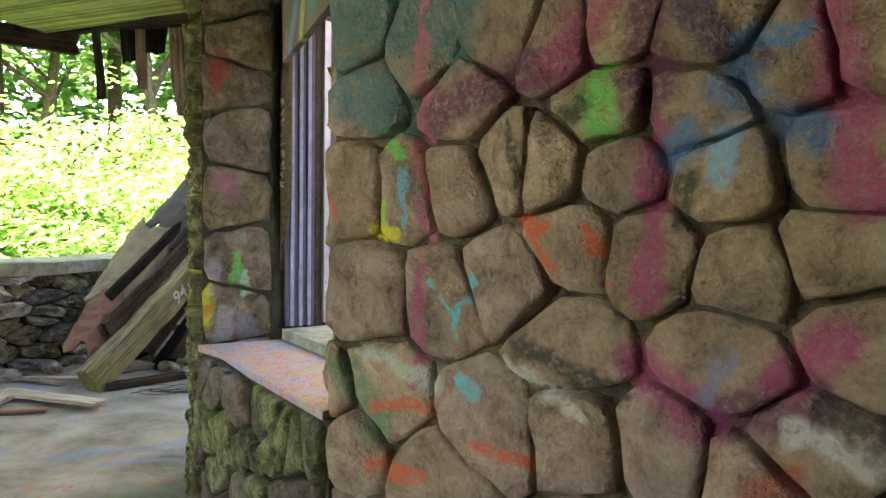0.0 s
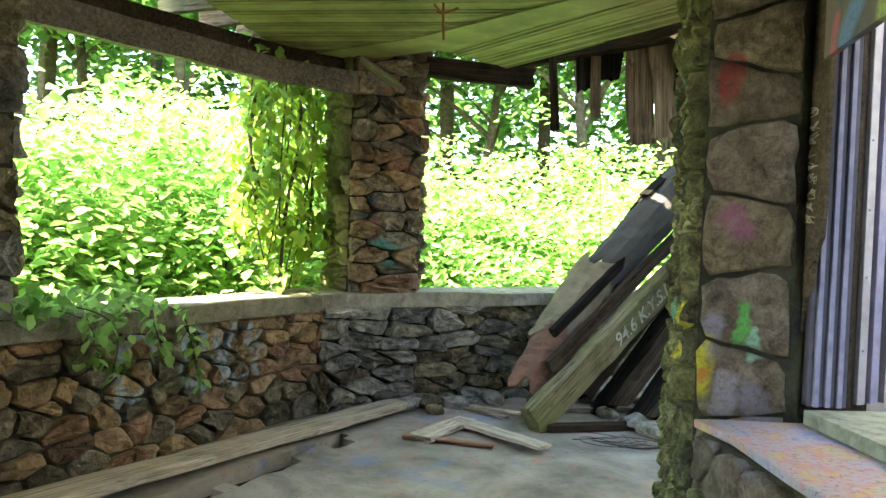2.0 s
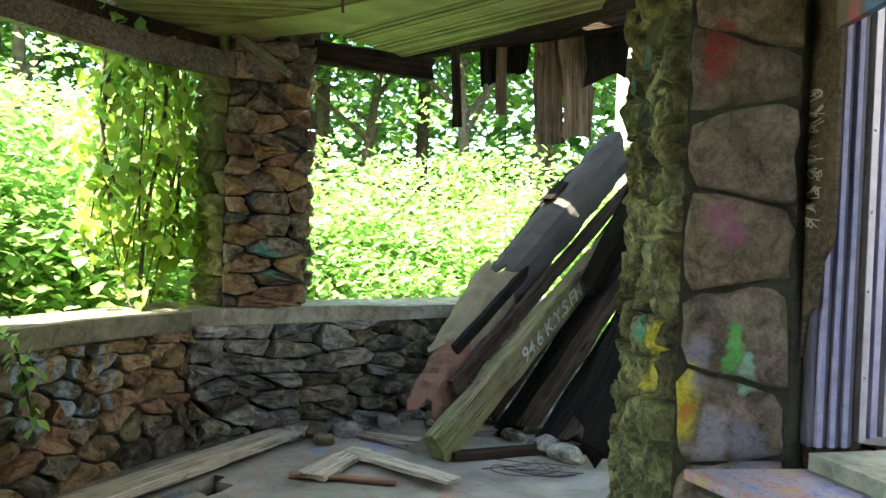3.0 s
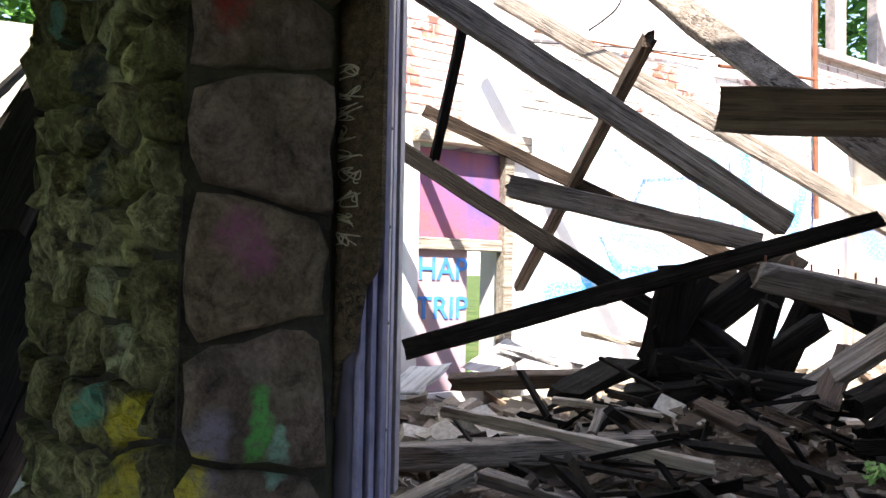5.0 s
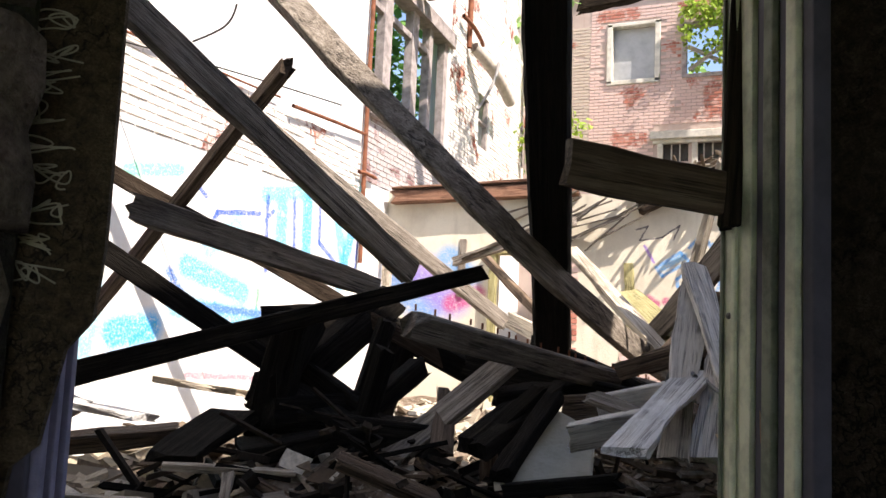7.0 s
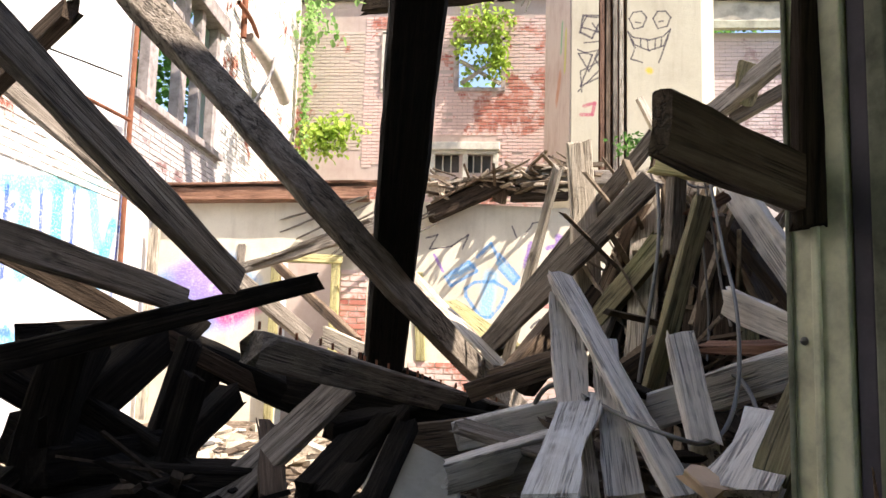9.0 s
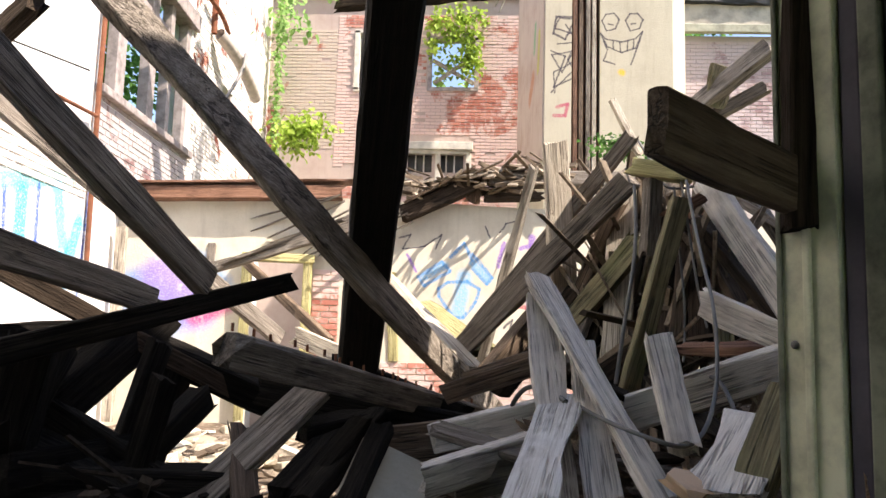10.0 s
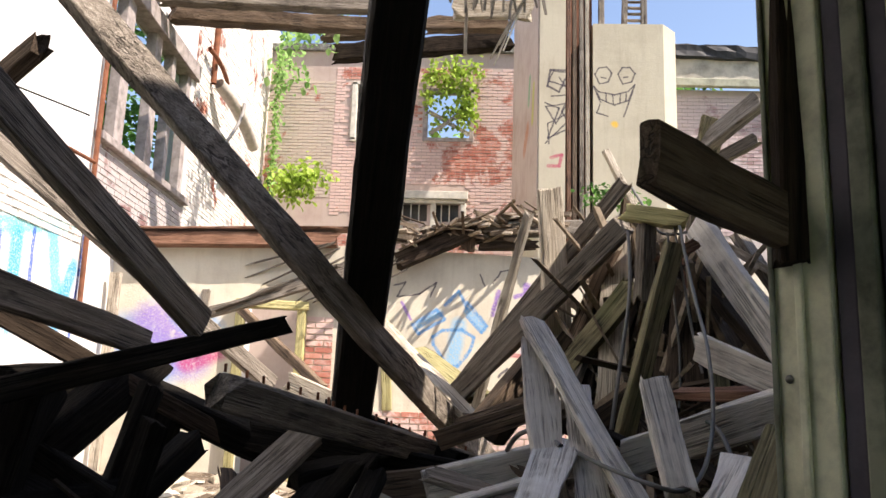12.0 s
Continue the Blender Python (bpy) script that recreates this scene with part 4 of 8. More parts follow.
letters_blue = [
    (3.71, 1.89, 4.58, 1.69, 0.13, (0.1, 0.4, 0.72)),
    (3.6, 1.54, 6.1, 1.3, 0.13, (0.12, 0.42, 0.62)),
    (2.91, 1.3, 3.31, 1.34, 0.15, (0.04, 0.4, 0.8)),
    (2.91, 2.58, 3.53, 2.71, 0.07, (0.2, 0.6, 0.45)),
    (4.86, 2.72, 6.98, 3.16, 0.1, (0.15, 0.5, 0.5)),
    (5.2, 2.61, 5.21, 2.02, 0.14, (0.1, 0.5, 0.7)),
    (5.72, 2.76, 5.75, 2.0, 0.13, (0.03, 0.36, 0.62)),
    (6.38, 2.93, 6.62, 2.28, 0.13, (0.1, 0.5, 0.7)),
    (6.88, 2.66, 6.59, 1.92, 0.13, (0.03, 0.33, 0.62)),
    (4.41, 2.33, 4.0, 2.07, 0.12, (0.25, 0.65, 0.8)),
    (4.91, 2.7, 4.95, 1.94, 0.035, DEEP_BLUE),
    (5.43, 2.77, 5.51, 1.98, 0.035, DEEP_BLUE),
    (6.01, 2.9, 6.03, 2.35, 0.035, DEEP_BLUE),
    (6.03, 2.35, 6.56, 2.1, 0.035, DEEP_BLUE),
    (7.08, 3.06, 6.98, 1.91, 0.035, DEEP_BLUE),
    (4.09, 2.42, 4.78, 2.51, 0.03, DEEP_BLUE),
    (4.09, 2.42, 3.92, 2.11, 0.03, DEEP_BLUE),
    (3.49, 1.82, 3.75, 1.55, 0.05, (0.08, 0.2, 0.6)),
    (3.75, 1.55, 5.12, 1.48, 0.04, (0.08, 0.2, 0.6)),
    (6.21, 0.9, 6.75, 0.6, 0.06, (0.1, 0.5, 0.7)),
    (3.82, 0.93, 4.98, 0.84, 0.03, (0.5, 0.25, 0.3)),
]
side_paint = [(2.1, 2.6, 2.25, 2.0, 0.12, (0.35, 0.12, 0.3)), (1.05, 2.3, 1.05, 1.0, 0.19, (0.12, 0.42, 0.45)), (1.25, 1.9, 1.25, 1.1, 0.1, (0.2, 0.55, 0.5)), (2.7, 1.6, 2.6, 1.1, 0.11, (0.25, 0.55, 0.65))]
r5 = random.Random(8)
for i in range(10):
    x, z = 3.0 + 4.0 * r5.random(), 1.0 + 1.6 * r5.random()
    side_paint.append((x, z, x + r5.uniform(-0.3, 0.3), z + r5.uniform(-0.35, 0.35), 0.025, r5.choice((DEEP_BLUE, (0.08, 0.3, 0.75), WHITE_CYAN, (0.1, 0.4, 0.2)))))
GRAFFITI_WALL = plaster("whitewash_graffiti", (0.8, 0.79, 0.77), (0.55, 0.5, 0.45), 0.35, (L_A, L_U, side_paint + letters_blue), 0.95)


def ux(x):
    return (x + 0.5) * 1.0024


holes_l = [(ux(6.55), ux(9.6), 4.27, 6.35), (ux(11.4), ux(12.1), 4.9, 5.95), (ux(14.8), ux(15.9), 5.2, 6.05), (ux(0.98), ux(1.85), 0.5, 2.55)]
wall_left = part("wall_sunlit", holed_wall(19.0, 10.0, 0.35, holes_l, -1.3), GRAFFITI_WALL)
wall_pose(wall_left, L_A, L_U)
tagged(wall_left, "tall whitewashed brick wall with big blue and cyan graffiti", "wall", kind="structure")


def brick_mat(name, paint, amount, red=((0.2, 0.06, 0.04), (0.4, 0.15, 0.1), (0.55, 0.27, 0.2)), big_scale=0.9):
    k = Nodes(name, 0.9)
    v = k.coord("World")
    c = k.ramp(k.random(True), [(0.0, red[0]), (0.55, red[1]), (1.0, red[2])])
    c = k.mix(k.mul(k.span(k.noise(v, 30.0, 4.0), 0.4, 0.7), 0.5), c, red[0])
    lay = k.span(k.noise(v, big_scale, 6.0, 0.72, 0.4), 0.62 - amount * 0.3, 0.66 - amount * 0.3)
    c = k.mix(k.mul(lay, 0.88), c, paint)
    c = k.mix(k.mul(k.span(k.noise(v, 7.0, 5.0, 0.7), 0.52, 0.62), 0.4), c, paint)
    k.colour(c).bump(k.noise(v, 40.0, 4.0), 0.4, 0.008)
    return k.mat


PALE_BRICK = brick_mat("whitewashed_brick", (0.78, 0.74, 0.69), 0.75)
GREY_BRICK = brick_mat("grey_brick", (0.5, 0.45, 0.44), 0.6, ((0.14, 0.07, 0.07), (0.3, 0.18, 0.17), (0.4, 0.28, 0.26)))
RED_BRICK = brick_mat("red_brick", (0.68, 0.52, 0.47), 0.55, ((0.34, 0.12, 0.09), (0.52, 0.22, 0.16), (0.62, 0.34, 0.27)))
LILAC_BRICK = brick_mat("pale_pink_brick", (0.6, 0.5, 0.5), 0.55, ((0.3, 0.2, 0.2), (0.45, 0.32, 0.32), (0.56, 0.44, 0.44)))


def clear(u, z):
    return any(h[0] - 0.1 < u < h[1] + 0.1 and h[2] - 0.12 < z < h[3] + 0.1 for h in holes_l)


bricks(wall_left, ux(2.0), ux(6.45), 2.95, 3.75, PALE_BRICK, 51, 0.05, skip=clear)
bricks(wall_left, ux(0.3), ux(1.4), 2.75, 3.6, RED_BRICK, 52, 0.05, skip=clear)
bricks(wall_left, ux(6.6), ux(9.7), 3.3, 4.2, GREY_BRICK, 53, 0.02, skip=clear)
bricks(wall_left, ux(9.7), ux(17.5), 3.4, 9.4, PALE_BRICK, 54, 0.04, skip=clear)
IRON = plain("rusty_iron", (0.28, 0.11, 0.06), 0.8, 0.3, 0.4)


def lp(x, z, d=0.0):
    """A place on the sunlit wall, d in front of it."""
    return (x + d * L_U[1], 8.4 + 0.07 * (x - 7) - d * L_U[0], z)


def wbar(name, x0, x1, z0, z1, d0, d1, mat, parent, label=""):
    bm = bmesh.new()
    box(bm, (ux(x0), -d1, z0), (ux(x1), -d0, z1))
    bmesh.ops.bevel(bm, geom=bm.edges[:], offset=0.008, segments=1, affect="EDGES")
    ob = part(name, bm, mat, parent, label)
    return ob


OLD_TRIM = plain("old_window_paint", (0.42, 0.36, 0.34), 0.8, 0, 0.4, 7)
w2 = wall_pose(new("window_2"), L_A, L_U)
tagged(w2, "tall broken window with bare grey wooden mullions", "window", kind="structure")
for x0, x1 in ((6.55, 6.62), (7.05, 7.3), (8.05, 8.28), (8.75, 8.9), (9.45, 9.6)):
    wbar("mullion", x0, x1, 4.27, 6.35, -0.16, -0.02, OLD_TRIM, w2)
wbar("sill", 6.5, 9.7, 4.17, 4.27, -0.3, 0.1, OLD_TRIM, w2)
wbar("head", 6.5, 9.75, 6.2, 6.45, -0.2, 0.08, OLD_TRIM, w2)
wbar("transom", 6.6, 8.8, 5.75, 5.85, -0.14, -0.04, OLD_TRIM, w2)
w5 = wall_pose(new("window_3"), L_A, L_U)
tagged(w5, "small weathered window with a wooden frame", "window", kind="structure")
for a, b, c2, d in ((11.4, 11.47, 4.9, 5.95), (12.03, 12.1, 4.9, 5.95), (11.4, 12.1, 5.4, 5.46), (11.4, 12.1, 4.86, 4.94)):
    wbar("frame_bar", a, b, c2, d, -0.12, -0.02, OLD_TRIM, w5)
w6 = wall_pose(new("window_4"), L_A, L_U)
tagged(w6, "far window with a pale wooden frame", "window", kind="structure")
for a, b, c2, d in ((14.8, 14.95, 5.2, 6.05), (15.75, 15.9, 5.2, 6.05), (14.7, 16.0, 6.0, 6.15), (15.3, 15.38, 5.2, 6.0)):
    wbar("frame_bar", a, b, c2, d, -0.12, 0.03, OLD_TRIM, w6)
# boarded door with blue letters
door = wall_pose(new("door_1"), L_A, L_U)
tagged(door, "boarded doorway with blue spray-painted letters and a pale frame", "door", kind="structure")
DOOR_RED = plaster("painted_door_top", (0.35, 0.12, 0.14), (0.12, 0.1, 0.3), 0.9)
DOOR_LOW = plaster("painted_door_bottom", (0.42, 0.3, 0.3), (0.25, 0.2, 0.3), 0.6)
wbar("upper_panel", 0.98, 1.85, 1.75, 2.5, -0.1, -0.05, DOOR_RED, door, "panel smeared red and blue")
wbar("lower_panel", 0.98, 1.5, 0.5, 1.72, -0.1, -0.05, DOOR_LOW, door)
wbar("rail", 0.98, 1.85, 1.66, 1.76, -0.08, 0.0, PALE_WOOD, door)
wbar("casing", 1.82, 1.92, 0.5, 2.6, -0.08, 0.04, PALE_WOOD, door)
wbar("hood", 0.9, 2.05, 2.52, 2.66, -0.02, 0.12, PALE_WOOD, door)
SPRAY_BLUE = plain("blue_spray_paint", (0.06, 0.25, 0.7), 0.5)


def letters(text, size, m, mat, name="letters", parent=None):
    cu = bpy.data.curves.new(name, "FONT")
    cu.body, cu.size, cu.extrude, cu.offset = text, size, 0.001, 0.012 * size
    tmp = bpy.data.objects.new(name, cu)
    me = bpy.data.meshes.new_from_object(tmp)
    bpy.data.objects.remove(tmp)
    me.materials.clear()
    me.materials.append(mat)
    ob = new(name, me)
    ob.parent = parent
    ob.matrix_local = m
    return ob


letters("HAP", 0.26, Matrix.Translation((ux(1.0), 0.04, 1.42)) @ Matrix.Rotation(radians(90), 4, "X"), SPRAY_BLUE, parent=door)
letters("TRIP", 0.26, Matrix.Translation((ux(0.99), 0.04, 1.1)) @ Matrix.Rotation(radians(90), 4, "X"), SPRAY_BLUE, parent=door)
# pipes and rods on the wall
pipe = tagged(new("rusty_pipes"), "rusty iron pipes fixed to the sunlit wall", "pipes")
for pts, rad in ((((6.47, 8.3), (6.48, 6.0), (6.45, 3.9), (6.5, 2.2)), 0.03), (((10.55, 9.3), (10.5, 7.6), (10.5, 6.5)), 0.05), (((2.1, 3.62), (4.0, 3.72), (4.4, 3.76)), 0.012)):
    tube("pipe", [lp(x, z, 0.06) for x, z in pts], rad, IRON, pipe)
tube("pipe", [lp(4.6, 3.72, 0.1), lp(5.5, 3.8, 0.1), lp(6.4, 3.86, 0.08)], 0.022, IRON, pipe)
tube("pipe", [lp(6.3, 3.35, 0.07), lp(6.5, 3.37, 0.1), lp(6.8, 3.36, 0.07)], 0.025, IRON, pipe)
tube("pipe", [lp(10.0, 6.9, 0.1), lp(10.5, 6.85, 0.2), lp(11.2, 6.8, 0.1)], 0.04, IRON, pipe)
tube("pipe", [lp(10.5, 6.5, 0.15), lp(11.0, 6.3, 0.4), lp(12.2, 5.95, 0.4)], 0.11, plain("dirty_duct", (0.55, 0.48, 0.42), 0.6), pipe)
CABLE = plain("grey_cable", (0.3, 0.28, 0.27), 0.6)
tube("loose_cable", [lp(11.2, 6.2, 0.4), lp(11.0, 6.5, 0.5), lp(10.8, 5.9, 0.5), lp(10.4, 5.3, 0.3)], 0.03, CABLE, None, "grey cable hanging from the sunlit wall", "cable")
WIRE = plain("dark_wire", (0.03, 0.025, 0.02), 0.6)
tube("hanging_wire", [(2.08, 6.84, 3.64), (2.1, 6.88, 3.52), (2.02, 7.01, 3.41), (1.95, 7.09, 3.35)], 0.008, WIRE, None, "dark wire end hanging in the air", "wire")
tube("sagging_wire", [(1.23, 8.81, 3.62), (2, 7.93, 3.49), (2.53, 7.17, 3.33), (2.96, 6.49, 3.14)], 0.006, WIRE, None, "thin dark wire strung across the ruin", "wire")

# inner wall with the blue drawing
D_A, D_U = (7.35, 8.7), (0.198, -0.9802)


def du(p):
    return (p[0] - D_A[0]) * D_U[0] + (p[1] - D_A[1]) * D_U[1]


SKETCH_BLUE, INK, PURPLE, ROSE = (0.1, 0.3, 0.6), (0.05, 0.04, 0.06), (0.28, 0.14, 0.5), (0.5, 0.08, 0.2)


def run(col, rad, *pts):
    q = [(du(p), p[2]) for p in pts]
    return [(*a, *b, rad, col) for a, b in zip(q, q[1:])]


mural = [(0.5, 2.0, 0.9, 1.75, 0.3, (0.12, 0.28, 0.6)), (0.8, 2.2, 1.25, 1.8, 0.26, (0.3, 0.2, 0.55)), (1.2, 2.35, 1.45, 2.1, 0.2, (0.15, 0.35, 0.65)), (1.25, 1.75, 1.6, 1.9, 0.12, ROSE)]
mural += run((0.25, 0.5, 0.72), 0.1, (8.25, 4.26, 2.34), (8.24, 4.32, 1.9)) + run((0.2, 0.45, 0.7), 0.05, (8.15, 4.76, 2.32), (8.2, 4.51, 2.48)) + run((0.2, 0.45, 0.7), 0.05, (8.27, 4.15, 2.53), (8.31, 3.95, 2.32))
mural += run(SKETCH_BLUE, 0.022, (8.13, 4.84, 2.32), (8.19, 4.55, 2.53), (8.21, 4.44, 2.41), (8.15, 4.76, 2.21), (8.13, 4.84, 2.32))
mural += run(SKETCH_BLUE, 0.022, (8.27, 4.16, 2.64), (8.32, 3.9, 2.35), (8.31, 3.97, 2.26), (8.27, 4.15, 2.45)) + run(SKETCH_BLUE, 0.022, (8.21, 4.44, 2.59), (8.25, 4.27, 2.78), (8.27, 4.16, 2.56))
mural += run(SKETCH_BLUE, 0.022, (8.18, 4.58, 2.18), (8.21, 4.47, 2.26), (8.26, 4.22, 2.29), (8.29, 4.06, 2.19), (8.28, 4.11, 2.02), (8.25, 4.26, 1.82), (8.22, 4.38, 1.82), (8.19, 4.57, 2.08), (8.18, 4.58, 2.18))
mural += run(INK, 0.012, (8.08, 5.09, 2.81), (8.11, 4.95, 2.86), (8.09, 5.05, 2.67), (8.14, 4.77, 2.72), (8.19, 4.56, 2.88), (8.17, 4.63, 2.69)) + run(INK, 0.012, (8.3, 4, 3.01), (8.31, 3.94, 2.87)) + run(INK, 0.012, (8.34, 3.83, 2.91), (8.36, 3.73, 3.06), (8.39, 3.58, 3.11))
mural += run(PURPLE, 0.03, (8.35, 3.76, 2.8), (8.34, 3.83, 2.5)) + run(PURPLE, 0.05, (8.43, 3.39, 2.89), (8.42, 3.41, 1.86)) + run(PURPLE, 0.03, (8.39, 3.54, 2.74), (8.45, 3.28, 2.83)) + run(PURPLE, 0.022, (8.1, 4.98, 2.6), (8.13, 4.87, 2.39))
mural += run(ROSE, 0.05, (8.11, 4.92, 1.92), (8.14, 4.82, 1.85)) + run(ROSE, 0.05, (8.16, 4.71, 1.89), (8.17, 4.64, 1.82)) + run((0.3, 0.5, 0.7), 0.06, (8.19, 4.53, 1.68), (8.2, 4.49, 1.54)) + run((0.5, 0.1, 0.12), 0.03, (8.37, 3.67, 2), (8.43, 3.38, 1.97)) + run(INK, 0.015, (8.35, 3.74, 1.71), (8.38, 3.63, 1.82), (8.36, 3.7, 1.53))
CREAM = plaster("cream_plaster", (0.68, 0.62, 0.5), (0.42, 0.36, 0.27), 0.55, (D_A, D_U, mural), 0.9)
wall_in = part("wall_inner", holed_wall(10.5, 3.28, 0.28, [(1.86, 2.56, 0.3, 2.45)], -1.3), CREAM)
wall_pose(wall_in, D_A, D_U)
tagged(wall_in, "cream plaster inner wall with blue and purple spray drawings", "wall", kind="structure")
bricks(wall_in, 2.62, 2.95, 0.5, 2.4, RED_BRICK, 61, 0.1)
bricks(wall_in, 3.5, 6.0, 0.5, 1.25, RED_BRICK, 62, 0.1)
for (p0, p1, w, h, m, lab) in [((7.42, 8.36, 3.18), (7.95, 5.75, 3.33), 0.25, 0.17, RED_WOOD, "red-brown timber plate on the inner wall"), ((7.42, 8.33, 3.3), (7.97, 5.65, 3.48), 0.3, 0.03, RED_WOOD, "split red-brown board on the wall plate"),
                         ((8.29, 4.03, 3.62), (8.78, 1.63, 3.73), 0.3, 0.2, GREY_WOOD, "thick grey timber lying on the inner wall"), ((8.08, 5.1, 3.07), (8.27, 4.14, 3.56), 0.3, 0.22, DARK_WOOD, "dark broken roof timber over the inner wall"),
                         ((8.08, 5.07, 3.21), (8.27, 4.14, 3.75), 0.5, 0.03, BROWN_WOOD, "rotten roof board over the inner wall"), ((8.14, 4.79, 3.49), (8.44, 3.33, 3.8), 0.5, 0.03, PALE_WOOD, "splintered pale roof board over the inner wall"),
                         ((8.24, 4.29, 3.67), (8.45, 3.29, 3.67), 0.4, 0.04, PALE_WOOD, "splintered pale roof board over the inner wall"), ((8.27, 4.14, 3.75), (8.27, 4.16, 3.27), 0.16, 0.1, BROWN_WOOD, "short brown post stub on the inner wall"), ((8.29, 4.06, 3.37), (8.45, 3.25, 3.43), 0.2, 0.1, DARK_WOOD, "dark charred timber on the inner wall")]:
    q0, q1 = Vector(p0) + Vector((-0.08, 0, 0)), Vector(p1) + Vector((-0.08, 0, 0))
    timber("wall_timber", q0, q1, w, h, m, lab, "timber", jag=(0.1, 0.12))
# collapsed lath below the dark roof timber
for i in range(16):
    a, b = Vector((8.12, 4.89, 3)), Vector((8.06, 5.19, 3.47))
    p = a.lerp(Vector((7.91, 5.92, 3.21)), i / 16) + Vector((-0.25, 0, 0.1 * math.sin(i)))
    q = p + Vector((rng.uniform(-0.1, 0.1), 1.0 + rng.uniform(-0.4, 0.5), -0.42 + rng.uniform(-0.2, 0.15)))
    timber("roof_lath", p, q, 0.05, 0.015, GREY_WOOD, "grey splintered roof lath sagging from the inner wall", "lath", jag=(0.05, 0.2), group="sagging roof laths")
for y0 in (6.9, 6.18):
    timber("door_casing", (7.62 + (7.0 - y0) * 0.2, y0, 0.4), (7.62 + (7.0 - y0) * 0.2, y0, 2.5), 0.1, 0.1, YELLOW_WOOD, "pale yellow door casing in the inner wall", "casing", jag=(0, 0))
timber("door_casing", (7.6, 6.95, 2.48), (7.78, 6.1, 2.48), 0.1, 0.1, YELLOW_WOOD, "pale yellow door head in the inner wall", "casing", jag=(0, 0))
timber("door_casing", (7.2, 8.28, 0.5), (7.2, 8.28, 2.75), 0.12, 0.08, PALE_WOOD, "pale door casing in the corner of the ruin", "casing", jag=(0, 0))
timber("loose_stud", (7.62, 7.34, 2.64), (7.62, 7.36, 1.84), 0.1, 0.05, GREY_WOOD, "grey stud leaning on the inner wall", "stud")
timber("corner_stud", (8.06, 5.18, 2.38), (8.08, 5.11, 1.24), 0.12, 0.08, YELLOW_WOOD, "yellow painted stud at the inner wall", "stud")

# far brick wall
far = part("wall_far", holed_wall(6.3, 9.2, 0.35, [(9.3 - 5.31, 9.3 - 4.26, 7.14, 8.3), (9.3 - 6.97, 9.3 - 5.89, 7.12, 8.39), (9.3 - 5.75, 9.3 - 5.2, 5.2, 5.62), (9.3 - 5.05, 9.3 - 4.5, 5.2, 5.62)], -1.3), plaster("pale_brick_mortar", (0.5, 0.4, 0.35), (0.34, 0.24, 0.2), 0.5))
wall_pose(far, (15.0, 9.3), (0.0, -1.0))
tagged(far, "tall red brick wall with broken windows", "wall", kind="structure")
far_holes = [(3.99, 5.04, 7.14, 8.3), (2.33, 3.41, 7.12, 8.39), (3.4, 4.85, 4.9, 5.95)]
bricks(far, 1.9, 6.15, 5.3, 8.85, RED_BRICK, 71, 0.01, skip=lambda u, z: any(h[0] - 0.1 < u < h[1] + 0.1 and h[2] - 0.08 < z < h[3] + 0.08 for h in far_holes))
bricks(far, 0.3, 1.9, 5.7, 8.5, brick_mat("faded_brick", (0.55, 0.48, 0.4), 0.7), 72, 0.02)
bricks(far, 2.0, 6.15, 3.0, 4.9, RED_BRICK, 73, 0.05)
WHITE_TRIM = plain("cream_window_paint", (0.68, 0.64, 0.55), 0.7, 0, 0.25, 6)
GLASS = plain("dirty_pane", (0.45, 0.46, 0.46), 0.3, 0, 0.2, 3)


def fbar(name, y0, y1, z0, z1, d0, d1, mat, parent, label=""):
    bm = bmesh.new()
    box(bm, (15.0 - d1, y1, z0), (15.0 - d0, y0, z1))
    bmesh.ops.bevel(bm, geom=bm.edges[:], offset=0.01, segments=1, affect="EDGES")
    return part(name, bm, mat, parent, label)


w7 = tagged(new("window_5"), "boarded far window with two crossed planks and vines", "window", kind="structure")
for a, b, c2, d in ((5.36, 5.26, 7.1, 8.3), (4.31, 4.21, 7.1, 8.3), (5.36, 4.21, 7.05, 7.14), (5.36, 4.21, 8.22, 8.32)):
    fbar("frame_bar", a, b, c2, d, -0.1, 0.05, OLD_TRIM, w7)
for a, b in (((14.93, 5.25, 7.75), (14.93, 4.3, 7.2)), ((14.9, 5.2, 7.2), (14.9, 4.35, 7.8))):
    timber("cross_plank", a, b, 0.02, 0.1, PALE_WOOD, "", parent=w7)
w8 = tagged(new("window_6"), "far window with a dull pane in a pale frame", "window", kind="structure")
fbar("pane", 6.95, 5.9, 7.14, 8.38, -0.2, -0.16, GLASS, w8)
for a, b, c2, d in ((7.02, 6.9, 7.05, 8.45), (5.95, 5.83, 7.05, 8.45), (7.02, 5.83, 7.02, 7.12), (7.02, 5.83, 8.38, 8.46)):
    fbar("frame_bar", a, b, c2, d, -0.16, 0.05, WHITE_TRIM, w8)
w9 = tagged(new("window_7"), "low row of far panes under a cream cornice", "window", kind="structure")
fbar("cornice", 6.0, 4.3, 5.68, 5.85, 0.0, 0.2, WHITE_TRIM, w9)
fbar("head", 5.95, 4.35, 5.6, 5.68, 0.0, 0.1, WHITE_TRIM, w9)
for y in (5.85, 5.12, 4.45):
    fbar("post", y, y - 0.12, 5.0, 5.62, 0.0, 0.08, WHITE_TRIM, w9)
for y in (5.58, 5.4, 4.9, 4.72):
    fbar("glazing_bar", y, y - 0.03, 5.1, 5.62, -0.1, -0.05, WHITE_TRIM, w9)
for y0, y1 in ((5.75, 5.2), (5.05, 4.5)):
    fbar("pane", y0, y1, 5.2, 5.62, -0.2, -0.17, plain("dark_pane", (0.1, 0.09, 0.08), 0.2), w9)
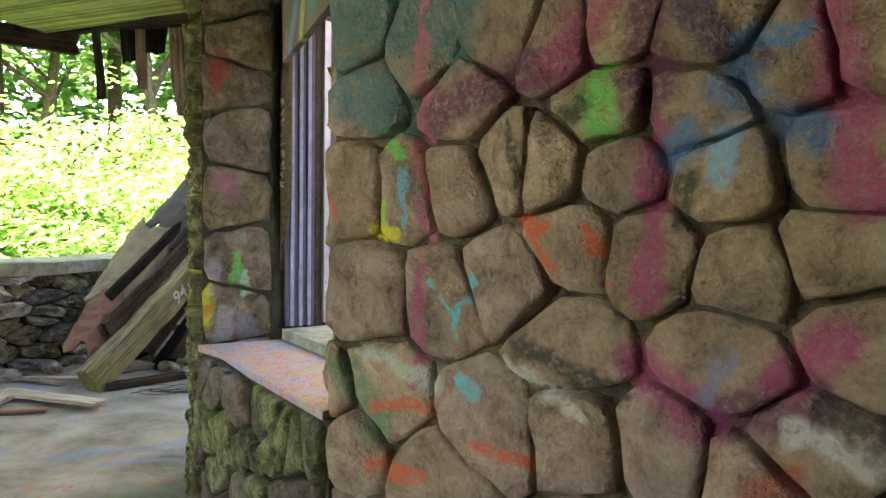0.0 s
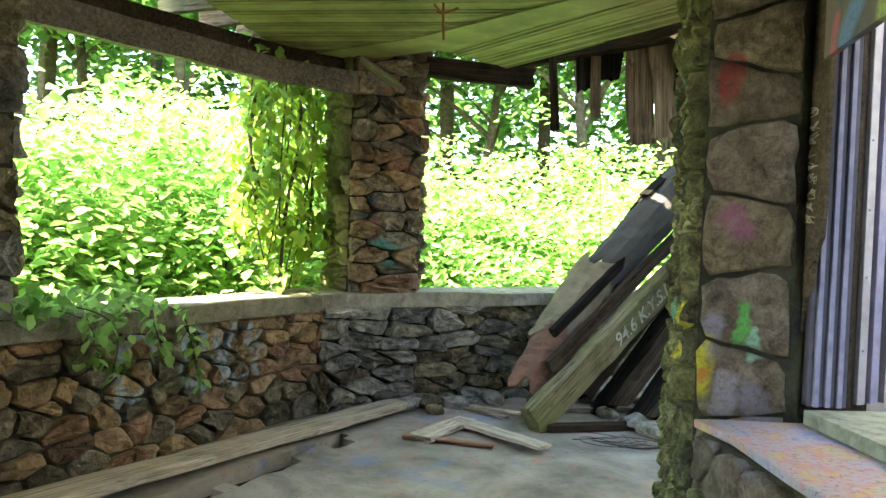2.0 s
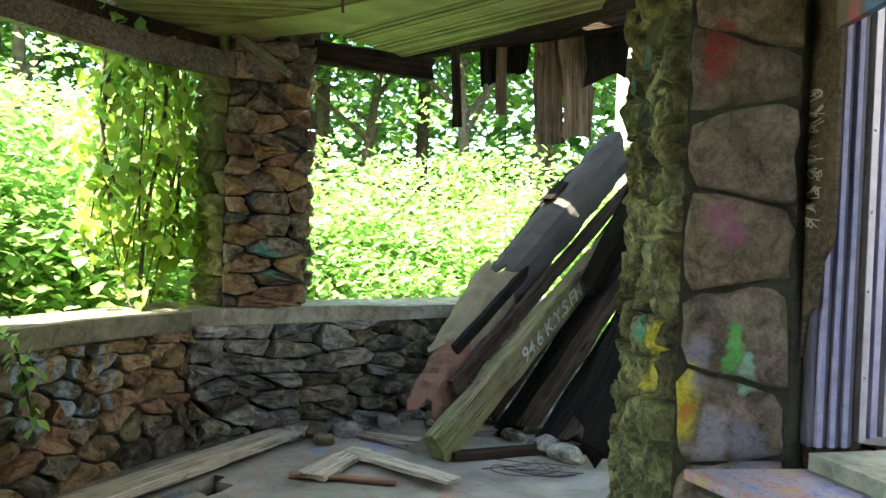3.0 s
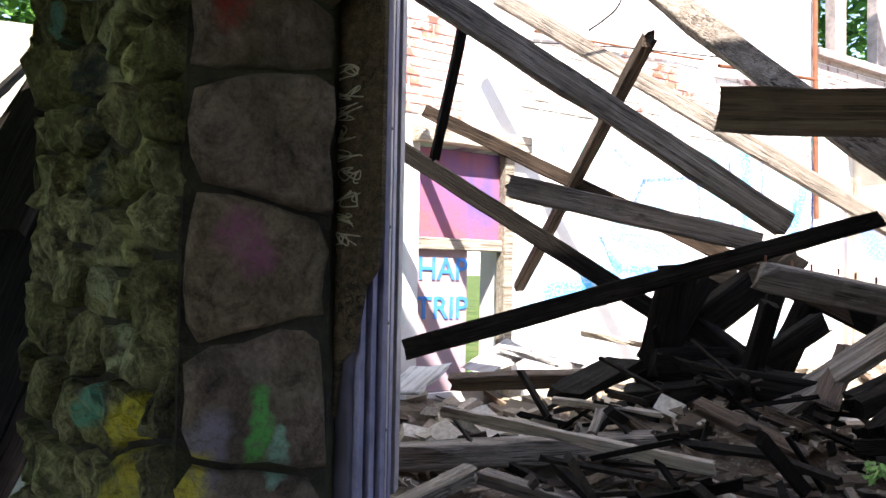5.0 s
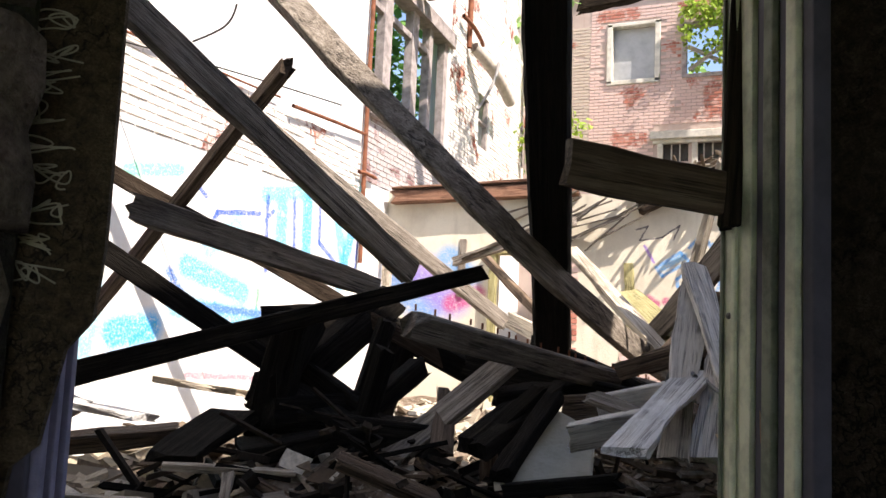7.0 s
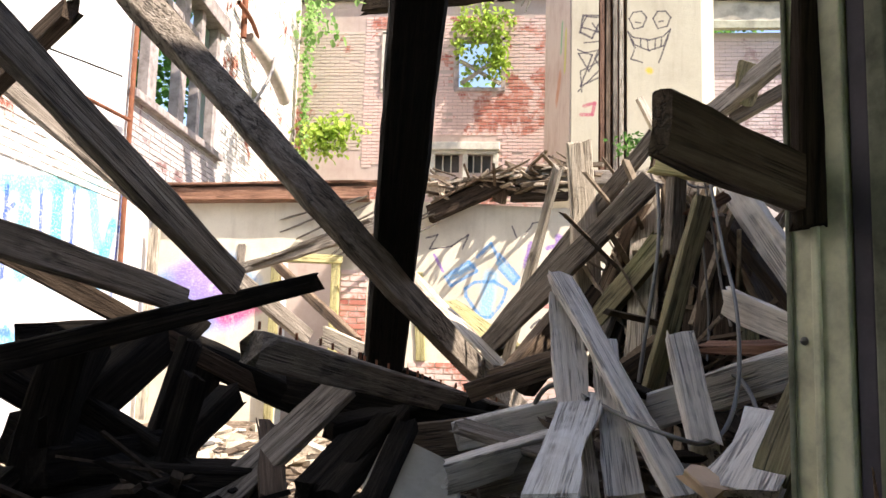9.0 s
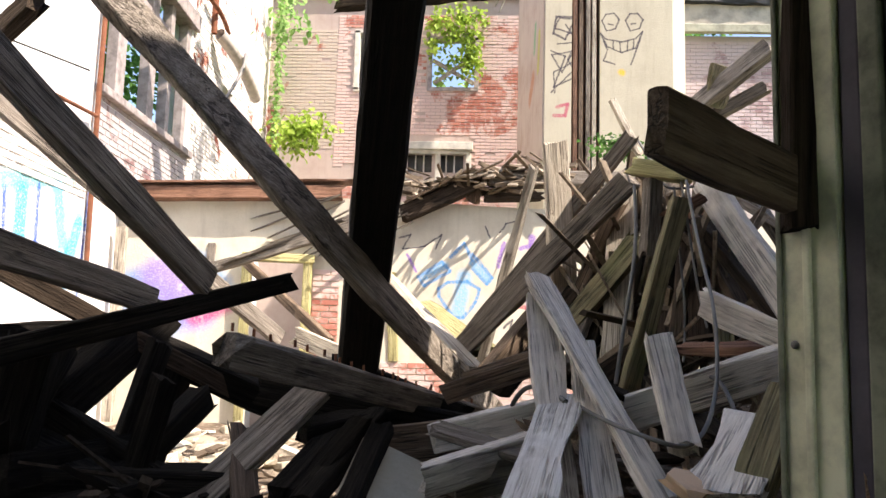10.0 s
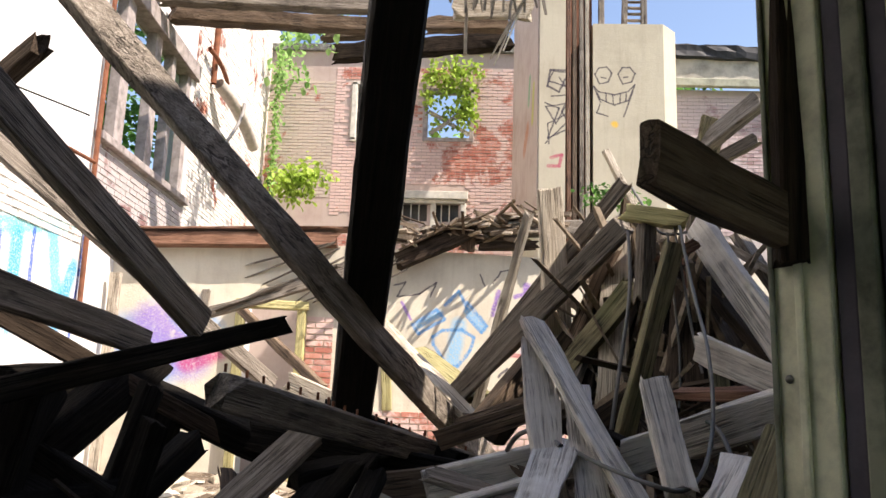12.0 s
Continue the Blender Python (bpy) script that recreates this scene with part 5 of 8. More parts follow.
part("rubble_top", slab([(14.9, 9.3), (14.9, 3.0), (15.4, 3.0), (15.4, 9.3)], 9.2, 9.35), GREY_STONE)["kind"] = "structure"

# plaster tower
T_A, T_U = (11.0, 3.05), (0.0, -1.0)


def td(p):
    return 3.05 - p[1]


def trun(col, rad, *pts):
    q = [(td(p), p[2]) for p in pts]
    return [(*a, *b, rad, col) for a, b in zip(q, q[1:])]


tower_paint = trun(INK, 0.02, (11.00, 2.86, 7.05), (11.00, 2.53, 7.05), (11.00, 2.71, 6.65), (11.00, 2.91, 6.75), (11.00, 2.86, 7.05)) + trun(INK, 0.016, (11.00, 2.95, 6.45), (11.00, 2.71, 6.35), (11.00, 2.9, 5.81), (11.00, 2.61, 5.96)) + trun((0.5, 0.1, 0.15), 0.03, (11.00, 2.84, 5.47), (11.00, 2.66, 5.52), (11.00, 2.7, 5.32), (11.00, 2.89, 5.32))
tower_paint += trun(INK, 0.014, (11.00, 2.09, 7.01), (11.00, 2.02, 7.12), (11.00, 1.88, 7.14), (11.00, 1.8, 7.03), (11.00, 1.86, 6.86), (11.00, 2.01, 6.83), (11.00, 2.09, 7.01)) + trun(INK, 0.014, (11.00, 1.69, 7.01), (11.00, 1.62, 7.13), (11.00, 1.49, 7.14), (11.00, 1.4, 7.03), (11.00, 1.46, 6.87), (11.00, 1.61, 6.83), (11.00, 1.69, 7.01)) + trun(INK, 0.014, (11.00, 1.98, 6.95), (11.00, 1.9, 6.93)) + trun(INK, 0.014, (11.00, 1.59, 6.95), (11.00, 1.52, 6.96)) + trun(INK, 0.014, (11.00, 2.12, 6.79), (11.00, 2.02, 6.68), (11.00, 1.76, 6.63), (11.00, 1.52, 6.69), (11.00, 1.4, 6.82)) + trun(INK, 0.014, (11.00, 2.12, 6.79), (11.00, 2, 6.55), (11.00, 1.75, 6.44), (11.00, 1.52, 6.53), (11.00, 1.4, 6.82)) + trun(INK, 0.014, (11.00, 1.9, 6.66), (11.00, 1.89, 6.5)) + trun(INK, 0.014, (11.00, 1.79, 6.63), (11.00, 1.77, 6.45)) + trun(INK, 0.014, (11.00, 1.66, 6.65), (11.00, 1.66, 6.47)) + trun(INK, 0.014, (11.00, 1.55, 6.68), (11.00, 1.56, 6.52)) + trun(INK, 0.014, (11.00, 2.06, 6.64), (11.00, 1.99, 6.49), (11.00, 2.06, 6.3), (11.00, 1.87, 6.24)) + trun(INK, 0.014, (11.00, 1.44, 6.7), (11.00, 1.52, 6.47), (11.00, 1.6, 6.24)) + trun(INK, 0.014, (11.00, 2.56, 7.01), (11.00, 2.81, 7.03), (11.00, 2.89, 6.84), (11.00, 2.58, 6.75), (11.00, 2.56, 6.59), (11.00, 2.84, 6.57)) + trun(INK, 0.014, (11.00, 2.94, 6.38), (11.00, 2.57, 6.44), (11.00, 2.76, 6.07), (11.00, 2.94, 6.38)) + trun(INK, 0.014, (11.00, 2.94, 5.72), (11.00, 2.55, 6.13), (11.00, 2.59, 6.24), (11.00, 2.9, 6.07), (11.00, 2.88, 5.71)) + trun(INK, 0.014, (11.00, 2.71, 6.92), (11.00, 2.52, 6.63), (11.00, 2.66, 6.3), (11.00, 2.55, 6.07))
tower_paint += [(td((11.00, 1.76, 6.1)), (11.00, 1.76, 6.1)[2], td((11.00, 1.75, 6.09)), (11.00, 1.75, 6.09)[2], 0.06, (0.85, 0.5, 0.02))]
TOWER = plaster("pale_tower_plaster", (0.56, 0.5, 0.38), (0.36, 0.3, 0.22), 0.5, (T_A, T_U, tower_paint), 0.9)
SIDE_PAINT = plaster("tower_side", (0.55, 0.45, 0.38), (0.4, 0.28, 0.22), 0.8, ((11.0, 3.05), (1.0, 0.1), [(0.4, 6.9, 0.5, 6.3, 0.1, (0.5, 0.5, 0.1)), (1.0, 6.3, 1.3, 6.0, 0.15, (0.5, 0.2, 0.1)), (0.8, 7.2, 0.9, 6.8, 0.1, (0.15, 0.4, 0.2))]))
tower = part("wall_tower", slab([(11.0, 3.05), (13.8, 3.35), (13.8, 2.5), (11.0, 2.6)], -1.3, 9.6), TOWER)
tagged(tower, "pale plaster wall end with black scribbles", "wall", kind="structure")
tower2 = part("wall_tower_front", slab([(11.05, 2.12), (11.05, 0.9), (11.35, 0.62), (13.6, 0.62), (13.6, 2.12)], -1.3, 7.95), TOWER)
tagged(tower2, "pale plaster chimney breast with a black doodle", "wall", kind="structure")
back = part("wall_recess", slab([(11.25, 2.6), (11.3, 2.1), (13.0, 2.1), (13.0, 2.6)], -1.3, 9.2), plain("raw_brick_core", (0.25, 0.12, 0.08), 0.9, 0, 0.4))
back["kind"] = "structure"
part("tower_side_skin", slab([(11.02, 3.056), (13.78, 3.356), (13.78, 3.38), (11.02, 3.08)], 4.6, 9.5), SIDE_PAINT)["kind"] = "structure"
for y, m in ((2.52, RED_WOOD), (2.42, BROWN_WOOD), (2.3, GREY_WOOD), (2.2, PALE_WOOD)):
    timber("wall_stud", (11.1, y, -1.3), (11.05, y + 0.03, 9.3), 0.07, 0.09, m, "exposed upright stud beside the plaster tower", "stud", group="exposed studs", jag=(0.1, 0.1))
# louvred box and roof scraps over the tower
vent = thing("roof_louvre", (11.2, 1.6, 7.95), "broken wooden louvre frame on top of the plaster tower", "louvre")
for a, b in (((11.2, 1.95, 7.95), (11.2, 1.95, 9.2)), ((11.2, 1.55, 7.95), (11.2, 1.5, 9.2)), ((11.2, 1.2, 7.95), (11.2, 1.2, 9.2))):
    o = timber("louvre_post", a, b, 0.1, 0.08, GREY_WOOD, "", parent=vent)
    o.matrix_parent_inverse = Matrix.Translation((-11.2, -1.6, -7.95))
for i in range(9):
    o = timber("louvre_slat", (11.22, 1.5, 8.1 + 0.12 * i), (11.22, 1.22, 8.1 + 0.12 * i), 0.08, 0.02, GREY_WOOD, "", parent=vent)
    o.matrix_parent_inverse = Matrix.Translation((-11.2, -1.6, -7.95))

# right-hand brick wing with its roof edge
wing = part("wall_wing", holed_wall(5.0, 7.55, 0.3, [], -1.3), plaster("wing_mortar", (0.55, 0.48, 0.46), (0.4, 0.32, 0.3), 0.5))
wall_pose(wing, (13.0, 0.65), (0.0, -1.0))
tagged(wing, "pale pink brick wing wall", "wall", kind="structure")
bricks(wing, 0.0, 3.0, 4.6, 7.5, LILAC_BRICK, 81, 0.0)
timber("roof_fascia", (12.9, 0.6, 7.95), (12.9, -4.4, 7.75), 0.08, 0.5, plain("peeling_fascia", (0.55, 0.5, 0.42), 0.8, 0, 0.4, 3), "peeling cream fascia board of the brick wing", "fascia")
timber("roof_fascia", (12.8, 0.6, 7.62), (12.8, -4.4, 7.6), 0.12, 0.16, plain("dull_soffit", (0.45, 0.44, 0.34), 0.8, 0, 0.4, 3), "dull soffit board of the brick wing", "fascia")
timber("roof_edge", (13.0, 0.6, 8.3), (13.0, -4.4, 8.15), 0.5, 0.28, plain("tar_roofing", (0.035, 0.035, 0.04), 0.6, 0, 0.4, 3), "sagging black roofing felt on the brick wing", "roofing", wear=0.03)

# beams left overhead
timber("roof_beam", (8.82, 4.82, 7.83), (8.79, 2.8, 7.81), 0.3, 0.5, BROWN_WOOD, "rotten floor beam still spanning the ruin overhead", "beam", group="overhead beams", jag=(0.2, 0.2), wear=0.02)
for i, (p0, p1, w, h, m) in enumerate([((7.12, 8.68, 6.55), (8.01, 4.59, 7.06), 0.2, 0.28, BROWN_WOOD), ((7.8, 8.49, 6.63), (8.58, 5.43, 6.91), 0.2, 0.24, GREY_WOOD), ((8.2, 8.49, 6.56), (9, 5.31, 6.78), 0.22, 0.22, BROWN_WOOD), ((10.09, 6.55, 6.86), (10.20, 3.53, 7.2), 0.2, 0.28, DARK_WOOD), ((9.54, 5.02, 7.12), (9.56, 3.56, 7.15), 0.2, 0.22, BROWN_WOOD), ((9.27, 4.57, 7.27), (9.27, 3.23, 7.24), 0.1, 0.3, PALE_WOOD), ((9.51, 6.62, 6.88), (9.62, 5.74, 7), 0.2, 0.12, BROWN_WOOD)]):
    timber("roof_beam", p0, p1, w, h, m, "rotten floor beam still spanning the ruin overhead", "beam", group="overhead beams", jag=(0.2, 0.2), wear=0.02)
for i in range(18):
    p = Vector((8.91, 4.48, 7.7)).lerp(Vector((8.9, 3.25, 7.69)), i / 17)
    timber("ceiling_lath", p, p + Vector((0.1, rng.uniform(-0.15, 0.15), -0.4 - 0.35 * rng.random())), 0.04, 0.012, GREY_WOOD, "broken ceiling lath hanging from the overhead beams", "lath", group="hanging laths")
for i in range(5):
    p = Vector((9.12, 3.58, 7.12)).lerp(Vector((8.92, 3.33, 7.47)), i / 4)
    timber("ceiling_lath", p, p + Vector((0, 0.35, -0.75 - 0.2 * (i % 2))), 0.05, 0.02, PALE_WOOD, "broken ceiling lath hanging from the overhead beams", "lath", group="hanging laths")
timber("thin_prop", (9.09, 4.3, 7.19), (9.4, 4.31, 6.56), 0.05, 0.05, GREY_WOOD, "thin stick between two overhead beams", "stick")

# ---- rubble floor of the ruin ----
k = Nodes("rubble_earth", 0.95)
v = k.coord("World")
c = k.ramp(k.noise(v, 5.0, 6.0, 0.7), [(0.3, (0.06, 0.045, 0.032)), (0.5, (0.22, 0.165, 0.12)), (0.7, (0.42, 0.34, 0.26))])
c = k.mix(k.span(k.noise(v, 22.0, 5.0, 0.75), 0.56, 0.64), c, (0.42, 0.38, 0.32))
k.colour(c).bump(k.noise(v, 16.0, 6.0, 0.75), 1.0, 0.05)
RUBBLE = k.mat


def rubble_height(x, y):
    """The lie of the debris inside the ruin."""
    z = 0.42 + 0.12 * noise.noise(Vector((x * 0.9, y * 0.9, 2))) + 0.06 * noise.noise(Vector((x * 3, y * 3, 4))) + 0.03 * noise.noise(Vector((x * 9, y * 9, 4)))
    z += 0.75 * math.exp(-((x - 3.6) ** 2 / 2.6 + (y - 2.2) ** 2 / 3.4))
    z += 0.3 * math.exp(-((x - 1.5) ** 2 + (y - 5.4) ** 2) / 0.5)
    return z


bm = bmesh.new()
grid = {}
for i in range(70):
    for j in range(80):
        x, y = -0.9 + i * 0.125, -0.8 + j * 0.125
        inside = (x + 0.12) * 0.832 + (y - 3.42) * 0.555 > 0.08 if y > 3.0 else x > 0.35 + (2.86 - y) * 0.95
        if inside:
            grid[i, j] = bm.verts.new((x, y, rubble_height(x, y)))
for (i, j) in list(grid):
    q = [grid.get((i + a, j + b)) for a, b in ((0, 0), (1, 0), (1, 1), (0, 1))]
    if all(q):
        bm.faces.new(q)
ruin_floor = part("ground_rubble", bm, RUBBLE)
tagged(ruin_floor, "earth, ash and crumbled plaster on the ruin's floor", "rubble", kind="structure")



def scatter(name, n, place, size, mats, seed, label, flat=0.3, long=3.0):
    """Loose bits, each a bent box with uneven corners, joined into one mesh."""
    r = random.Random(seed)
    verts, faces = [], []
    for _ in range(n):
        x, y = place(r)
        s = size * r.uniform(0.4, 1.5)
        dims = (s * r.uniform(0.5, long), s * r.uniform(0.35, 0.8), s * flat * r.uniform(0.3, 1.3))
        m = Matrix.Translation((x, y, rubble_height(x, y) + dims[2] * 0.3 + r.random() * 0.03)) @ Euler((r.uniform(-0.5, 0.5), r.uniform(-0.4, 0.4), r.uniform(0, 6.3))).to_matrix().to_4x4()
        k0 = len(verts)
        for a in (-1, 1):
            for b in (-1, 1):
                for c3 in (-1, 1):
                    verts.append(m @ Vector((a * dims[0] / 2 * r.uniform(0.75, 1.1), b * dims[1] / 2 * r.uniform(0.7, 1.1), c3 * dims[2] / 2)))
        faces += [tuple(k0 + i for i in f) for f in ((0, 1, 3, 2), (4, 6, 7, 5), (0, 4, 5, 1), (2, 3, 7, 6), (0, 2, 6, 4), (1, 5, 7, 3))]
    ob = new(name, mesh_from(name, verts, faces, mats))
    return tagged(ob, label, "rubble", kind="stuff")


def chips(name, lo, mid, hi):
    k = Nodes(name, 0.9)
    v = k.coord("World")
    c = k.ramp(k.random(True), [(0.0, lo), (0.5, mid), (1.0, hi)])
    c = k.mix(k.mul(k.span(k.noise(v, 35.0, 5.0), 0.4, 0.7), 0.6), c, lo)
    k.colour(c).bump(k.noise(v, 60.0, 4.0), 0.5, 0.006)
    return k.mat


WOOD_CHIPS = chips("wood_scraps", (0.06, 0.044, 0.032), (0.26, 0.2, 0.145), (0.5, 0.42, 0.33))
PALE_CHIPS = chips("plaster_scraps", (0.2, 0.17, 0.13), (0.45, 0.38, 0.28), (0.68, 0.62, 0.52))
scatter("wood_scraps", 900, lambda r: (r.uniform(-0.2, 6.5), r.uniform(1.5, 8.0)), 0.13, WOOD_CHIPS, 91, "scraps of broken dark wood over the ruin's floor", 0.2, 4.5)
scatter("plaster_scraps", 420, lambda r: (r.uniform(0.0, 7.2), r.uniform(5.6, 8.1)), 0.2, PALE_CHIPS, 92, "chunks of plaster and pale board below the sunlit wall", 0.3, 2.0)
scatter("small_scraps", 900, lambda r: (r.uniform(-0.3, 4.5), r.uniform(3.0, 7.0)), 0.045, PALE_CHIPS, 93, "small plaster crumbs over the ruin's floor", 0.6, 1.5)
scatter("fine_scraps", 900, lambda r: (r.uniform(-0.3, 5.0), r.uniform(2.0, 7.0)), 0.08, WOOD_CHIPS, 94, "splinters of wood over the ruin's floor", 0.2, 5.0)

# ---- fallen timbers ----
R_LABEL = "grey weathered rafter fallen across the ruin"
timber("rafter", (-0.55, 5.875, 3.036), (1.76, 5.22, 1.755), 0.06, 0.135, GREY_WOOD, R_LABEL, "rafter", jag=(0, 0.04))
timber("rafter", (1.446, 7.6, 3.673), (4.5, 5.6, 1.5), 0.06, 0.13, GREY_WOOD, R_LABEL, "rafter", jag=(0, 0.1))
timber("rafter", (1.253, 5.926, 3.315), (4.388, 3.891, 1.001), 0.07, 0.15, GREY_WOOD, "long bowed and nailed rafter leaning across the ruin", "rafter", jag=(0, 0.05), bow=-0.436, sway=-0.555, wear=0.006)
timber("rafter", (0.9, 7.75, 2.72), (2.714, 5.2, 1.143), 0.06, 0.1, DARK_WOOD, "scorched rafter lying across the pile", "rafter", jag=(0, 0.1))
timber("rafter", (0.5, 7.6, 2.43), (2.435, 5.66, 0.719), 0.07, 0.125, BURNT_WOOD, "scorched rafter slanting to the floor", "rafter", jag=(0, 0.1))
timber("charred_beam", (0.6, 7.42, 0.925), (2.149, 4.899, 1.812), 0.1, 0.15, BURNT_WOOD, "charred beam with a splintered tip", "beam", jag=(0.03, 0.28), taper=0.6)
timber("split_plank", (0.435, 6.001, 1.957), (1.962, 5.54, 1.681), 0.06, 0.125, GREY_WOOD, "split grey plank with a pointed end", "plank", jag=(0.3, 0.05))
timber("nailed_plank", (1.11, 4.915, 1.49), (3.26, 4.05, 1.085), 0.11, 0.13, GREY_WOOD, "grey beam studded with old nails", "beam", jag=(0.1, 0.03), roll=15)
timber("leaning_stick", (1.365, 5.826, 2.896), (1.77, 7.72, 1.35), 0.08, 0.075, BROWN_WOOD, "brown stick leaning against a rafter", "stick", jag=(0.15, 0.05))
timber("leaning_stick", (0.369, 6.279, 2.95), (0.385, 6.66, 2.15), 0.055, 0.05, BURNT_WOOD, "burnt lath leaning on the rafters", "stick", jag=(0.05, 0.05))
timber("loose_plank", (2.339, 4.829, 1.29), (1.45, 5.56, 0.45), 0.17, 0.05, GREY_WOOD, "grey plank slanting down to the rubble", "plank", roll=-25)
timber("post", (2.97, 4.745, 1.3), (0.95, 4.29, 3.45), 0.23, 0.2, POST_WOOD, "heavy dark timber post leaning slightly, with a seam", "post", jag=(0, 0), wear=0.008)
